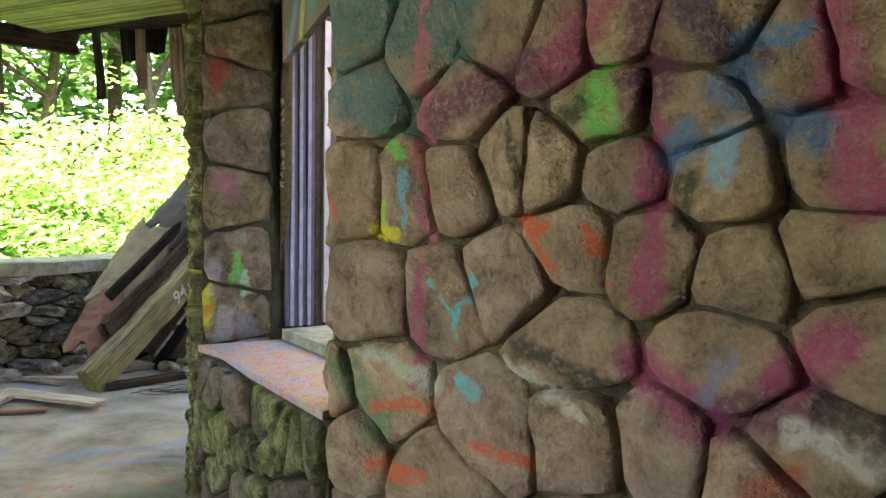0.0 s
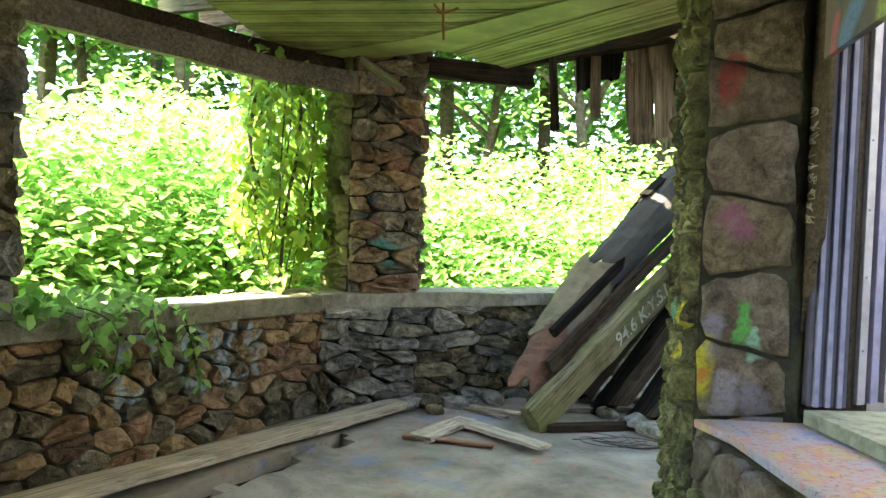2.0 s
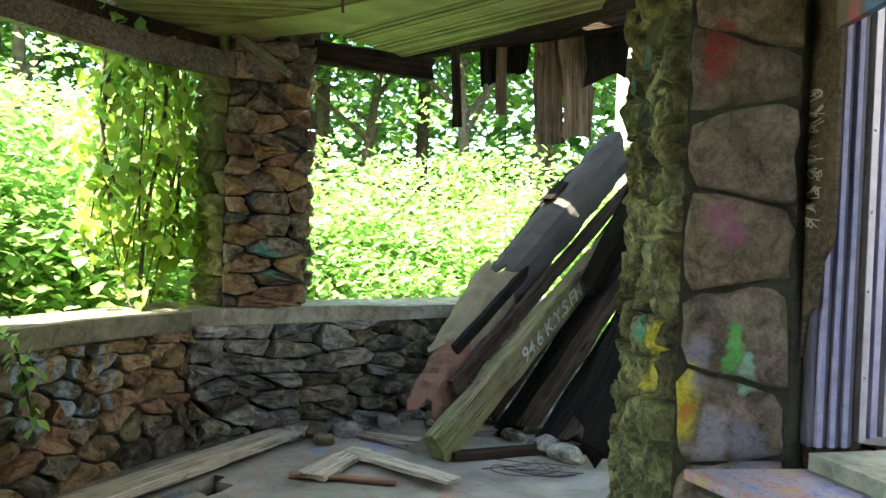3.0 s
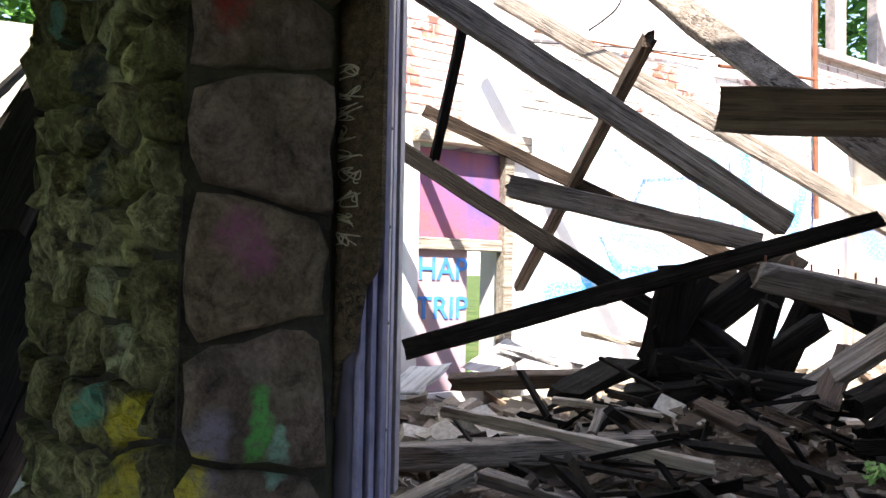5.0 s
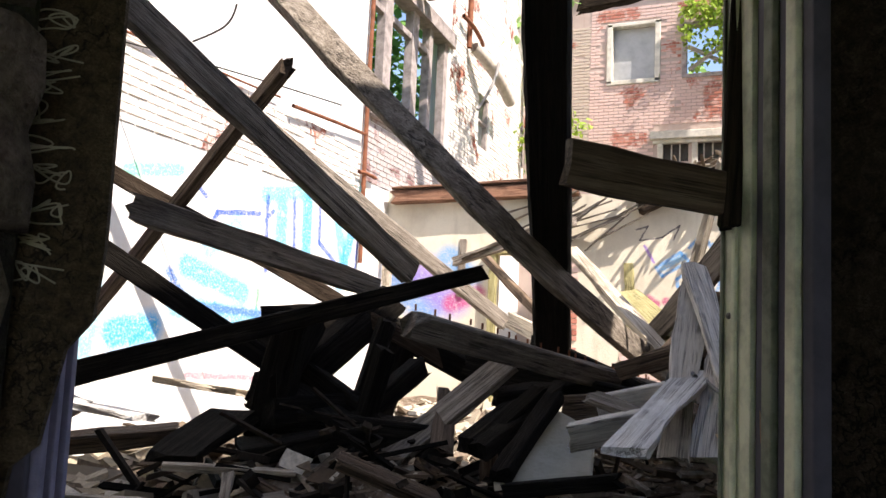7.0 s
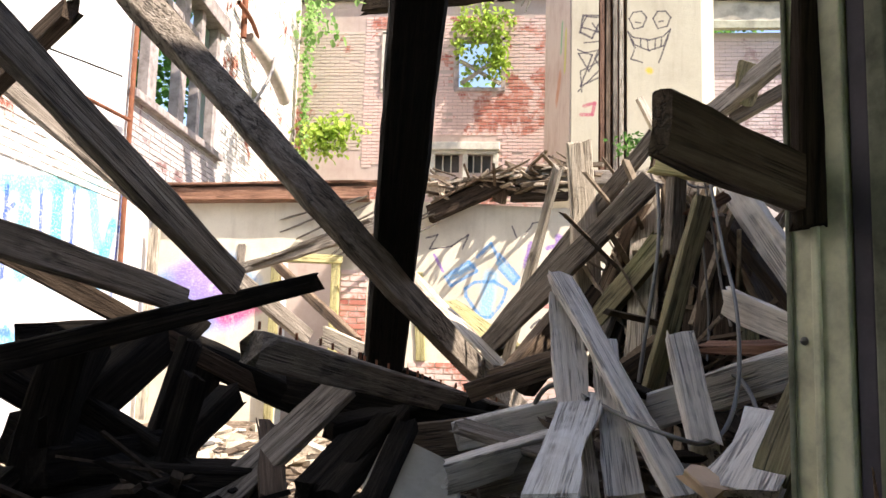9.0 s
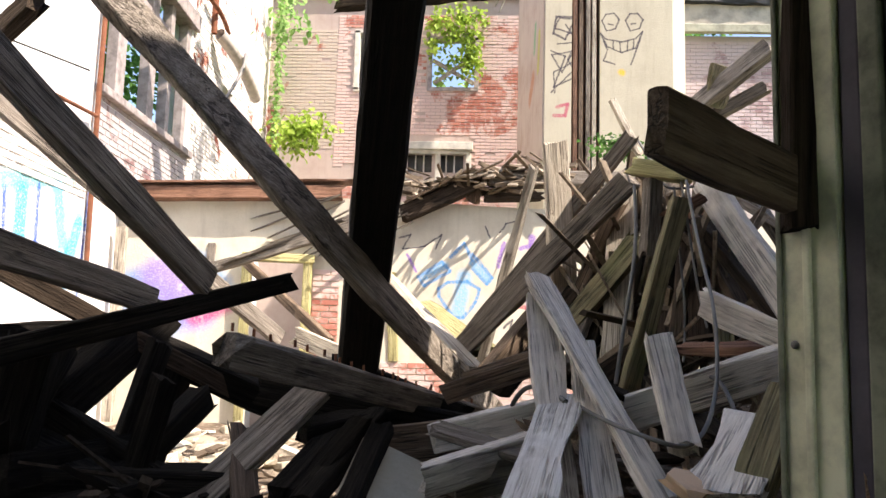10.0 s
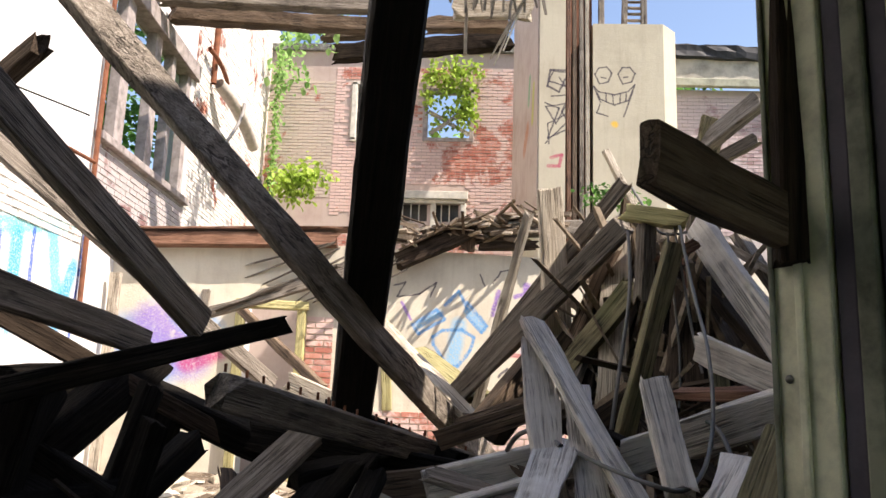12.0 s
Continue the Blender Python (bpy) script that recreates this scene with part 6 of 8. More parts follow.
for p0, p1, w, h, m, lab, cat in [
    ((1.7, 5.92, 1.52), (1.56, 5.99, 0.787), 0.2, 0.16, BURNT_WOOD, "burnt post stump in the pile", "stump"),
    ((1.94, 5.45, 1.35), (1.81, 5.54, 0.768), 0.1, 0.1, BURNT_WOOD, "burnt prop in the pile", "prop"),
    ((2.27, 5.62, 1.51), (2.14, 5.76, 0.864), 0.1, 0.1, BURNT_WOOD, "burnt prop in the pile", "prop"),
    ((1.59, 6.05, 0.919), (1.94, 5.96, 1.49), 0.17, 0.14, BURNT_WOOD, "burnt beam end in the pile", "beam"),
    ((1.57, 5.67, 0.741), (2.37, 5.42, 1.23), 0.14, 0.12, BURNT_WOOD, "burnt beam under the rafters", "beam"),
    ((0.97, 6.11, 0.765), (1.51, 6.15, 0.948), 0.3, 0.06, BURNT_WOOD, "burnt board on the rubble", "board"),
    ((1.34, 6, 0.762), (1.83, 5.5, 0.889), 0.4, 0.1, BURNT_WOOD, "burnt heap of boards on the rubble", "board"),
    ((0.29, 6.36, 0.699), (0.713, 4.76, 0.682), 0.035, 0.06, PALE_WOOD, "thin pale batten lying on the rubble", "batten"),
    ((0.809, 6.01, 0.777), (1.1, 5.44, 0.759), 0.04, 0.03, PALE_WOOD, "short pale batten on the rubble", "batten"),
    ((0.883, 5.67, 0.771), (0.691, 5.54, 0.663), 0.05, 0.03, GREY_WOOD, "short grey stick on the rubble", "batten"),
    ((-0.105, 6.24, 0.498), (1.02, 5.39, 0.633), 0.3, 0.12, GREY_WOOD, "wide grey beam lying on the rubble", "beam"),
    ((-0.342, 5.64, 0.417), (0.071, 5.59, 0.565), 0.12, 0.06, PALE_WOOD, "pale board end on the rubble", "board"),
    ((0.068, 5.58, 0.54), (0.253, 5.07, 0.511), 0.1, 0.06, GREY_WOOD, "grey board end on the rubble", "board"),
    ((0.865, 7.27, 0.7), (1.56, 6.57, 0.788), 0.14, 0.1, BROWN_WOOD, "brown beam below the sunlit wall", "beam"),
    ((1.38, 7.79, 0.676), (1.9, 7.84, 0.887), 0.3, 0.03, WHITE_WOOD, "white board below the sunlit wall", "board"),
    ((0.512, 7.33, 0.627), (0.922, 7.6, 0.781), 0.35, 0.03, WHITE_WOOD, "white board below the sunlit wall", "board"),
    ((2.4, 7.57, 0.976), (2.59, 6.89, 0.914), 0.35, 0.05, PALE_WOOD, "pale wide board below the sunlit wall", "board"),
    ((1.78, 7.85, 0.842), (1.91, 7.18, 0.777), 0.3, 0.05, WHITE_WOOD, "white board below the sunlit wall", "board"),
    ((2.13, 4.44, 1.03), (2.07, 3.6, 1.15), 0.1, 0.2, BROWN_WOOD, "thick brown timber lying in the pile", "timber"),
    ((1.57, 4.14, 0.967), (1.56, 3.64, 1.11), 0.08, 0.13, GREY_WOOD, "grey timber with traces of blue paint", "timber"),
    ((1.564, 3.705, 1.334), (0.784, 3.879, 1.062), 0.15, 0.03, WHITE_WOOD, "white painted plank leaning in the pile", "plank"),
    ((2.022, 3.767, 1.761), (1.117, 3.745, 0.996), 0.12, 0.03, LIT_GREY_WOOD, "wide grey plank leaning in the pile", "plank"),
    ((2.066, 3.783, 1.856), (0.97, 3.439, 1.04), 0.115, 0.04, LIT_GREY_WOOD, "pale grey plank leaning in the pile", "plank"),
    ((1.811, 3.604, 1.559), (1.052, 3.617, 1.015), 0.12, 0.03, LIT_GREY_WOOD, "grey plank leaning in the pile", "plank"),
    ((1.414, 3.366, 1.582), (1.08, 3.353, 1.198), 0.105, 0.06, LIT_GREY_WOOD, "short splintered plank stump with a pink mark", "plank"),
    ((1.62, 3.46, 1.26), (1.46, 2.84, 1.5), 0.07, 0.15, LIT_GREY_WOOD, "grey timber lying across the pile", "timber"),
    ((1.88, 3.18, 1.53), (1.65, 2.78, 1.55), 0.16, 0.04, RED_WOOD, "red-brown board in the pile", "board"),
    ((1.85, 3.09, 1.74), (1.46, 2.84, 1.57), 0.04, 0.12, LIT_GREY_WOOD, "splintered pale board in the pile", "board"),
    ((0.464, 3.422, 1.168), (1.023, 3.122, 1.329), 0.19, 0.03, LIT_GREY_WOOD, "broad pale board at the edge of the pile", "board"),
    ((0.602, 3.52, 1.21), (0.467, 3.45, 1.15), 0.08, 0.04, plain("fresh_wood", (0.6, 0.42, 0.28), 0.7), "fresh cut wood end in the pile", "board"),
    ((0.539, 3.34, 1.14), (0.723, 3.16, 1.44), 0.1, 0.05, MOSSY_WOOD, "mossy plank at the jamb", "plank"),
    ((2.78, 4.12, 1.3), (2.37, 3.67, 1.47), 0.09, 0.11, BROWN_WOOD, "brown stub of timber in the pile", "timber"),
    ((3.38, 4.19, 1.44), (2.61, 3.22, 2.46), 0.06, 0.13, GREY_WOOD, "long grey timber leaning up to the pile's peak", "timber"),
    ((3.48, 4.24, 1.4), (2.83, 3.16, 2.77), 0.06, 0.09, GREY_WOOD, "long grey timber leaning up past the pile's peak", "timber"),
    ((3.38, 4.06, 1.23), (3.25, 3.71, 2.66), 0.12, 0.05, PALE_WOOD, "pale plank with a pointed top standing in the pile", "plank"),
    ((3.06, 3.53, 1.7), (3.01, 3.61, 2.75), 0.15, 0.09, PALE_WOOD, "pale upright plank in the pile", "plank"),
    ((3.27, 3.92, 1.21), (2.94, 3.46, 1.86), 0.12, 0.1, DARK_WOOD, "dark timber in the pile", "timber"),
    ((2.86, 3.52, 1.66), (2.56, 3.18, 2.11), 0.06, 0.13, MOSSY_WOOD, "mossy timber in the pile", "timber"),
    ((2.96, 3.52, 1.69), (2.84, 3.24, 2.37), 0.07, 0.08, BROWN_WOOD, "brown timber in the pile", "timber"),
    ((2.12, 3.34, 1.31), (2.2, 3.07, 2.27), 0.05, 0.09, MOSSY_WOOD, "thin mossy stud in the pile", "stud"),
    ((2.42, 3.29, 2.46), (2.26, 2.98, 2.38), 0.06, 0.09, YELLOW_WOOD, "short yellow cross piece at the pile's peak", "timber"),
    ((2.4, 3.16, 2.41), (2.38, 3.19, 1.97), 0.07, 0.1, GREY_WOOD, "short grey stud hanging at the pile's peak", "stud"),
    ((2.24, 3.15, 2.16), (2.26, 2.93, 2.28), 0.05, 0.06, RED_WOOD, "red-brown lath at the pile's peak", "lath"),
    ((2.53, 2.88, 2.44), (1.91, 2.64, 1.68), 0.06, 0.14, LIT_GREY_WOOD, "long grey timber sloping down the pile", "timber"),
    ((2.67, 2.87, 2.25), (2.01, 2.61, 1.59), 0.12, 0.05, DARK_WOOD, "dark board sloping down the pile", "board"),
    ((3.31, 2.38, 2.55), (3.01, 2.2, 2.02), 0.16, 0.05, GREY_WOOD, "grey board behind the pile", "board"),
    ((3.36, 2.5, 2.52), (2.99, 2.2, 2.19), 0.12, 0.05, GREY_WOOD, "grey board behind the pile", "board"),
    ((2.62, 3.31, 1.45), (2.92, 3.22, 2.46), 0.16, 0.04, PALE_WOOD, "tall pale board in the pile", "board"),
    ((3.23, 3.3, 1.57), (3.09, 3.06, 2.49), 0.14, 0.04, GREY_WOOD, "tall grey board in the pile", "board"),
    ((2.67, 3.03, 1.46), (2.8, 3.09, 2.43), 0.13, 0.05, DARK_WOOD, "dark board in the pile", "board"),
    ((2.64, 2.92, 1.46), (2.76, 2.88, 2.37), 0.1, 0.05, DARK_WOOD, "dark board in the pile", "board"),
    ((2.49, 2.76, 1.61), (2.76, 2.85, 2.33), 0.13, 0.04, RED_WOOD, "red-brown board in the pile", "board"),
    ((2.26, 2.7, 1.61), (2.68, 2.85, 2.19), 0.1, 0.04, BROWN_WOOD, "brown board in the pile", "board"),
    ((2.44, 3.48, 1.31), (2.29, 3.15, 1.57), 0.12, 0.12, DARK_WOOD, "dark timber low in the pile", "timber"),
    ((7.2, 1.41, 4.28), (7.01, 1.33, 4.75), 0.3, 0.08, MOSSY_WOOD, "upright board end behind the pile", "board"),
    ((7.36, 1.82, 4.12), (6.81, 0.875, 4.88), 0.2, 0.2, GREY_WOOD, "beam end behind the pile", "beam"),
    ((7.37, 1.49, 4.16), (7.04, 0.828, 4.5), 0.12, 0.15, GREY_WOOD, "beam end behind the pile", "beam"),
    ((8.6, 2.34, 4.84), (8.62, 1.95, 4.05), 0.09, 0.09, PALE_WOOD, "pale stick standing on the wall timber by the tower", "stick"),
    ((3.78, 4.86, 2.11), (3.15, 4.04, 1.35), 0.12, 0.05, PALE_WOOD, "pale board leaning beyond the post", "board"),
    ((4.08, 4.51, 1.79), (3.36, 4.03, 1.46), 0.25, 0.05, YELLOW_WOOD, "yellow painted board beyond the post", "board"),
    ((2.41, 4.22, 1.26), (2.39, 3.62, 1.47), 0.06, 0.1, BROWN_WOOD, "brown timber across the pile", "timber"),
    ((2.75, 4.02, 1.31), (2.98, 3.65, 1.76), 0.1, 0.12, BROWN_WOOD, "brown timber leaning in the pile", "timber"),
    ((5.7, 6.33, 2.25), (4.77, 5.24, 1.47), 0.08, 0.08, BROWN_WOOD, "brown timber in front of the doorway", "timber"),
    ((5.42, 6.55, 2.13), (5.12, 5.15, 2.52), 0.05, 0.1, GREY_WOOD, "grey roof board sagging before the inner wall", "board"),
    ((5.36, 6.43, 2.16), (5.2, 5.26, 2.58), 0.1, 0.03, GREY_WOOD, "grey roof board sagging before the inner wall", "board"),
    ((3.54, 5.27, 1.55), (3.33, 4.74, 1.35), 0.06, 0.12, PALE_WOOD, "pale timber behind the nailed beam", "timber"),
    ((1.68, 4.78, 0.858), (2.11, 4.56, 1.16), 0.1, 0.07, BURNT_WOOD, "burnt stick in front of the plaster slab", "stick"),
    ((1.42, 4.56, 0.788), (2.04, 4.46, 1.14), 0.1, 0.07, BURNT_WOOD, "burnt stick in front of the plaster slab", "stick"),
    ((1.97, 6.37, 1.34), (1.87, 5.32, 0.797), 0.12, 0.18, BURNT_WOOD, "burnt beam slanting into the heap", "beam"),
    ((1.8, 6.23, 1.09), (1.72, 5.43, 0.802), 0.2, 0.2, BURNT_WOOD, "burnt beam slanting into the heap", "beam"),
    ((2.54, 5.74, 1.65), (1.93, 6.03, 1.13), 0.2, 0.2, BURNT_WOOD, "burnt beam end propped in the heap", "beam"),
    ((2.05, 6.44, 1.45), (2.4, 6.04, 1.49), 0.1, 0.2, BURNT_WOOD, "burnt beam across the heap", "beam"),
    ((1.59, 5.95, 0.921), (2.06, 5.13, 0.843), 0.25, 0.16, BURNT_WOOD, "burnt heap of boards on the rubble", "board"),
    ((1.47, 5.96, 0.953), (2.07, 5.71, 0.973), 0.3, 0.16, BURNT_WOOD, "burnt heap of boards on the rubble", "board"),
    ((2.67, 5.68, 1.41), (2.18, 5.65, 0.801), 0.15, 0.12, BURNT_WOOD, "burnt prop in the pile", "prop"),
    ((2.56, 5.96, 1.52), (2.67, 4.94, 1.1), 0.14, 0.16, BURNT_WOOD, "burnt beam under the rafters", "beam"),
    ((2.05, 4.25, 1.09), (1.96, 3.71, 1.24), 0.08, 0.13, LIT_GREY_WOOD, "grey timber end in front of the pile", "timber"),
    ((1.43, 4.25, 1.01), (1.65, 3.79, 1.13), 0.08, 0.12, LIT_GREY_WOOD, "grey timber with traces of blue paint", "timber"),
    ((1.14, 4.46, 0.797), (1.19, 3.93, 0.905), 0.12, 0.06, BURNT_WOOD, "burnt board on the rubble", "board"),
    # near-black pieces added to fill the dark under the nailed beam
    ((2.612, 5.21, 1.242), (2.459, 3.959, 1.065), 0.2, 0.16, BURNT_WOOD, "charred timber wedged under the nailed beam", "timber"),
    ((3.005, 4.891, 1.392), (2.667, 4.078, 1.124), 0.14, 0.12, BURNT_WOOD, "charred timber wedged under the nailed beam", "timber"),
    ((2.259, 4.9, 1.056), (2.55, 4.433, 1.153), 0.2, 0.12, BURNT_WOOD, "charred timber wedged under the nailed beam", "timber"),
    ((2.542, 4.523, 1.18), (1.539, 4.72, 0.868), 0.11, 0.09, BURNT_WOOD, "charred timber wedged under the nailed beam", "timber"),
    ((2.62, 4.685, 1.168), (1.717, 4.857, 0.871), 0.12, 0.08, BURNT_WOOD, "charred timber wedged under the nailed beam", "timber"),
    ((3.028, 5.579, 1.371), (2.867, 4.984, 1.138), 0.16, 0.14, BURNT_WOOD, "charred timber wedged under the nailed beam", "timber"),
]:
    timber({"board": "loose_board"}.get(cat, "fallen_" + cat), p0, p1, w, h, m, lab, cat, roll=rng.uniform(-12, 12), jag=(0.05, 0.06), wear=0.006)
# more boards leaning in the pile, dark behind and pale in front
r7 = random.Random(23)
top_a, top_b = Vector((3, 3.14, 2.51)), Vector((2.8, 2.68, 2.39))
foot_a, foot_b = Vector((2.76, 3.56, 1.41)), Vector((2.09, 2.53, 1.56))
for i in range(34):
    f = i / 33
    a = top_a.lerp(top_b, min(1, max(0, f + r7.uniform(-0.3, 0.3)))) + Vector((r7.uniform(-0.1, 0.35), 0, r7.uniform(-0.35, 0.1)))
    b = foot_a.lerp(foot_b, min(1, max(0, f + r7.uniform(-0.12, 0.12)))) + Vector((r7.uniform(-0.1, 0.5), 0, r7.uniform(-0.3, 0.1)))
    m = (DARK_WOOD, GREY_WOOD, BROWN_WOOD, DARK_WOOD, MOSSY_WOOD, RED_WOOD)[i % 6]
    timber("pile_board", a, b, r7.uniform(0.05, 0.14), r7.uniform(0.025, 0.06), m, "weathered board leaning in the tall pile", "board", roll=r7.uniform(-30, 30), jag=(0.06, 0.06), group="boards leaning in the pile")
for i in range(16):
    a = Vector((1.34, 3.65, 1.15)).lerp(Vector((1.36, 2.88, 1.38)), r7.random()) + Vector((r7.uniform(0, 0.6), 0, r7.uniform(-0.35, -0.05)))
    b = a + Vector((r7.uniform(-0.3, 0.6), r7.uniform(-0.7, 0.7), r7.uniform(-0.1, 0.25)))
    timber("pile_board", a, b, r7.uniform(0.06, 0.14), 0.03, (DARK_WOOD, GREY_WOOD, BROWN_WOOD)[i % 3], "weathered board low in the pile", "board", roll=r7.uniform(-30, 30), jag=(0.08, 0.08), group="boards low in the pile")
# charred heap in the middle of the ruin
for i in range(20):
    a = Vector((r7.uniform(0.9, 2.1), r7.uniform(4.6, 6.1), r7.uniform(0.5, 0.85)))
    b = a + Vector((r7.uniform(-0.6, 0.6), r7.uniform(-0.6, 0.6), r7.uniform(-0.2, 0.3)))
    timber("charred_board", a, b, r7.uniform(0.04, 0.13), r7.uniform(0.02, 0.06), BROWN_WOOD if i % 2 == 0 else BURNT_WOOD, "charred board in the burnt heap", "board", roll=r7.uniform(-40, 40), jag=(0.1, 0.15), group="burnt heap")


def splinters(name, n, where, length, thick, mat, seed, label, rise=0.5):
    """Thin broken sticks lying every way, joined into one mesh."""
    r = random.Random(seed)
    verts, faces = [], []
    for _ in range(n):
        a = Vector(where(r))
        d = Vector((r.uniform(-1, 1), r.uniform(-1, 1), r.uniform(-rise, rise))).normalized()
        l, w = length * r.uniform(0.3, 1.3), thick * r.uniform(0.5, 1.5)
        m = frame_along(a, a + d, r.uniform(0, 90))
        k0 = len(verts)
        for x in (0, l):
            for y, z in ((-1, -1), (1, -1), (1, 1), (-1, 1)):
                verts.append(m @ Vector((x + r.uniform(-0.04, 0.04) * l, y * w / 2, z * w * 0.3)))
        faces += [tuple(k0 + q for q in f) for f in ((0, 1, 2, 3), (7, 6, 5, 4), (0, 4, 5, 1), (1, 5, 6, 2), (2, 6, 7, 3), (3, 7, 4, 0))]
    return tagged(new(name, mesh_from(name, verts, faces, mat)), label, "splinters", kind="stuff")


def on_heap(r):
    x, y = r.uniform(0.2, 3.0), r.uniform(4.2, 6.6)
    return (x, y, rubble_height(x, y) + r.uniform(0.0, 0.2))


def in_pile(r):
    f = r.random()
    p = foot_a.lerp(foot_b, r.random()).lerp(top_a.lerp(top_b, r.random()), f * 0.85)
    return p + Vector((r.uniform(0.0, 0.7), r.uniform(-0.1, 0.1), r.uniform(-0.3, 0.05)))


def at_foot(r):
    x, y = r.uniform(0.5, 3.4), r.uniform(2.2, 4.3)
    return (x, y, rubble_height(x, y) + r.uniform(0.0, 0.25))


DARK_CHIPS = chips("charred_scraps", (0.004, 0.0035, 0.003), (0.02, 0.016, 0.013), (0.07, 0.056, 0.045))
splinters("charred_splinters", 200, on_heap, 0.4, 0.035, DARK_CHIPS, 101, "charred sticks and splinters over the burnt heap", 0.4)
splinters("pile_splinters", 420, in_pile, 0.55, 0.03, WOOD_CHIPS, 102, "split laths and splinters packed in the tall pile", 2.0)
splinters("foot_splinters", 380, at_foot, 0.35, 0.03, chips("pale_splinters", (0.06, 0.045, 0.033), (0.24, 0.19, 0.145), (0.5, 0.43, 0.35)), 103, "broken laths and splinters at the foot of the pile", 0.35)
splinters("ledge_splinters", 160, lambda r: Vector((8.08, 5.08, 3.36)).lerp(Vector((8.5, 3.02, 3.67)), r.random()) + Vector((r.uniform(-0.4, 0.2), 0, r.uniform(-0.05, 0.2))), 0.5, 0.04, WOOD_CHIPS, 104, "rotten roof splinters along the inner wall's top", 0.25)
# fallen plaster slab
bm = bmesh.new()
pts = [(1.41, 4.57, 0.738), (1.65, 4.58, 0.884), (2.01, 4.53, 1.07), (2.04, 4.41, 1.01), (1.97, 4.23, 0.95), (1.64, 4.17, 0.8)]
lo = [bm.verts.new(p) for p in pts]
hi = [bm.verts.new(Vector(p) + Vector((0.04, 0.02, 0.03))) for p in pts]
bm.faces.new(lo)
bm.faces.new(hi[::-1])
for i in range(6):
    bm.faces.new((lo[i], lo[(i + 1) % 6], hi[(i + 1) % 6], hi[i]))
slab_ob = part("plaster_slab", bm, plaster("fallen_plaster", (0.5, 0.46, 0.36), (0.28, 0.25, 0.17), 0.6))
tagged(slab_ob, "broken piece of grey-green plaster leaning on the rubble", "plaster")
# nails along the nailed beam
nails = bmesh.new()
for i in range(22):
    p = Vector((1.2, 4.89, 1.55)).lerp(Vector((3.2, 4.08, 1.16)), i / 21) + Vector((rng.uniform(-0.03, 0.03), rng.uniform(-0.03, 0.03), 0.015))
    bmesh.ops.create_cone(nails, segments=6, radius1=0.006, radius2=0.006, depth=0.03, cap_ends=True, matrix=Matrix.Translation(p))
tagged(part("bent_nails", nails, IRON), "rusty nails standing along the grey beam", "nails", kind="stuff")
# cables
CAB = plain("old_cable", (0.2, 0.19, 0.18), 0.5)
for pts, rad, lab in [(((2.18, 3.05, 2.34), (1.93, 3.06, 1.95), (1.65, 3.08, 1.71), (1.35, 3.16, 1.37), (1.07, 3.32, 1.2), (1.02, 3.5, 1.25), (1.35, 3.63, 1.29), (1.56, 3.69, 1.33)), 0.008, "grey cable looping down the pile"),
                      (((2.33, 3.27, 2.34), (2.18, 3.28, 2.06), (2.03, 3.37, 1.67), (1.93, 3.43, 1.37)), 0.009, "grey cable hanging in the pile"),
                      (((2.29, 3.08, 2.33), (2.24, 3.07, 1.99), (2.16, 3.06, 1.68), (2.07, 3.1, 1.47)), 0.006, "thin wire hanging in the pile"),
                      (((2.28, 3.05, 2.36), (2.22, 3.02, 2.04), (2.14, 3.01, 1.79), (2.04, 3, 1.63)), 0.006, "thin wire hanging in the pile"),
                      (((1.97, 3.88, 1.26), (1.88, 3.85, 1.34), (1.67, 3.77, 1.37), (1.46, 3.7, 1.32)), 0.011, "grey hose end in the pile"),
                      (((1.59, 3.25, 1.37), (1.57, 3.18, 1.44), (1.45, 3.11, 1.42), (1.33, 3.11, 1.31)), 0.009, "grey hose in the pile"),
                      (((2.66, 3.18, 2.66), (2.49, 3.12, 2.46), (2.4, 3.09, 2.32), (2.27, 2.99, 2.33)), 0.007, "grey cable at the pile's peak")]:
    tube("cable", pts, rad, CAB, None, lab, "cable")
HASP = plain("old_steel", (0.4, 0.36, 0.28), 0.4, 0.7)
tube("jamb_hook", [fpt(FL - 0.085, 0.03, 0.98), fpt(FL - 0.11, 0.03, 0.99), fpt(FL - 0.11, 0.03, 0.95), fpt(FL - 0.085, 0.03, 0.955)], 0.005, HASP, None, "small steel hook on the window jamb", "hook")

settle(HOUSE_SIZE)
Nodes.size = PORCH_SIZE

# ---- things on the porch ----
def arc_beam(name, line, z0, z1, depth, mat):
    """A beam bent in plan, along a line of plan points."""
    bm = bmesh.new()
    rows = []
    n = len(line)
    for i, (x, y) in enumerate(line):
        a, b = Vector(line[max(0, i - 1)]), Vector(line[min(n - 1, i + 1)])
        d = (b - a).normalized()
        o = Vector((-d.y, d.x)) * depth
        w = noise.noise(Vector((x * 3, y * 3, 0))) * 0.012
        rows.append([bm.verts.new(p) for p in ((x, y, z0 + w), (x, y, z1 + w), (x + o.x, y + o.y, z1 + w), (x + o.x, y + o.y, z0 + w))])
    for p, q in zip(rows, rows[1:]):
        for j in range(4):
            bm.faces.new((p[j], p[(j + 1) % 4], q[(j + 1) % 4], q[j]))
    bm.faces.new(rows[0][::-1])
    bm.faces.new(rows[-1])
    bmesh.ops.bevel(bm, geom=[e for e in bm.edges if e.is_manifold and e.calc_face_angle(0) > 1.0], offset=0.008, segments=1, affect="EDGES")
    return part(name, bm, mat)


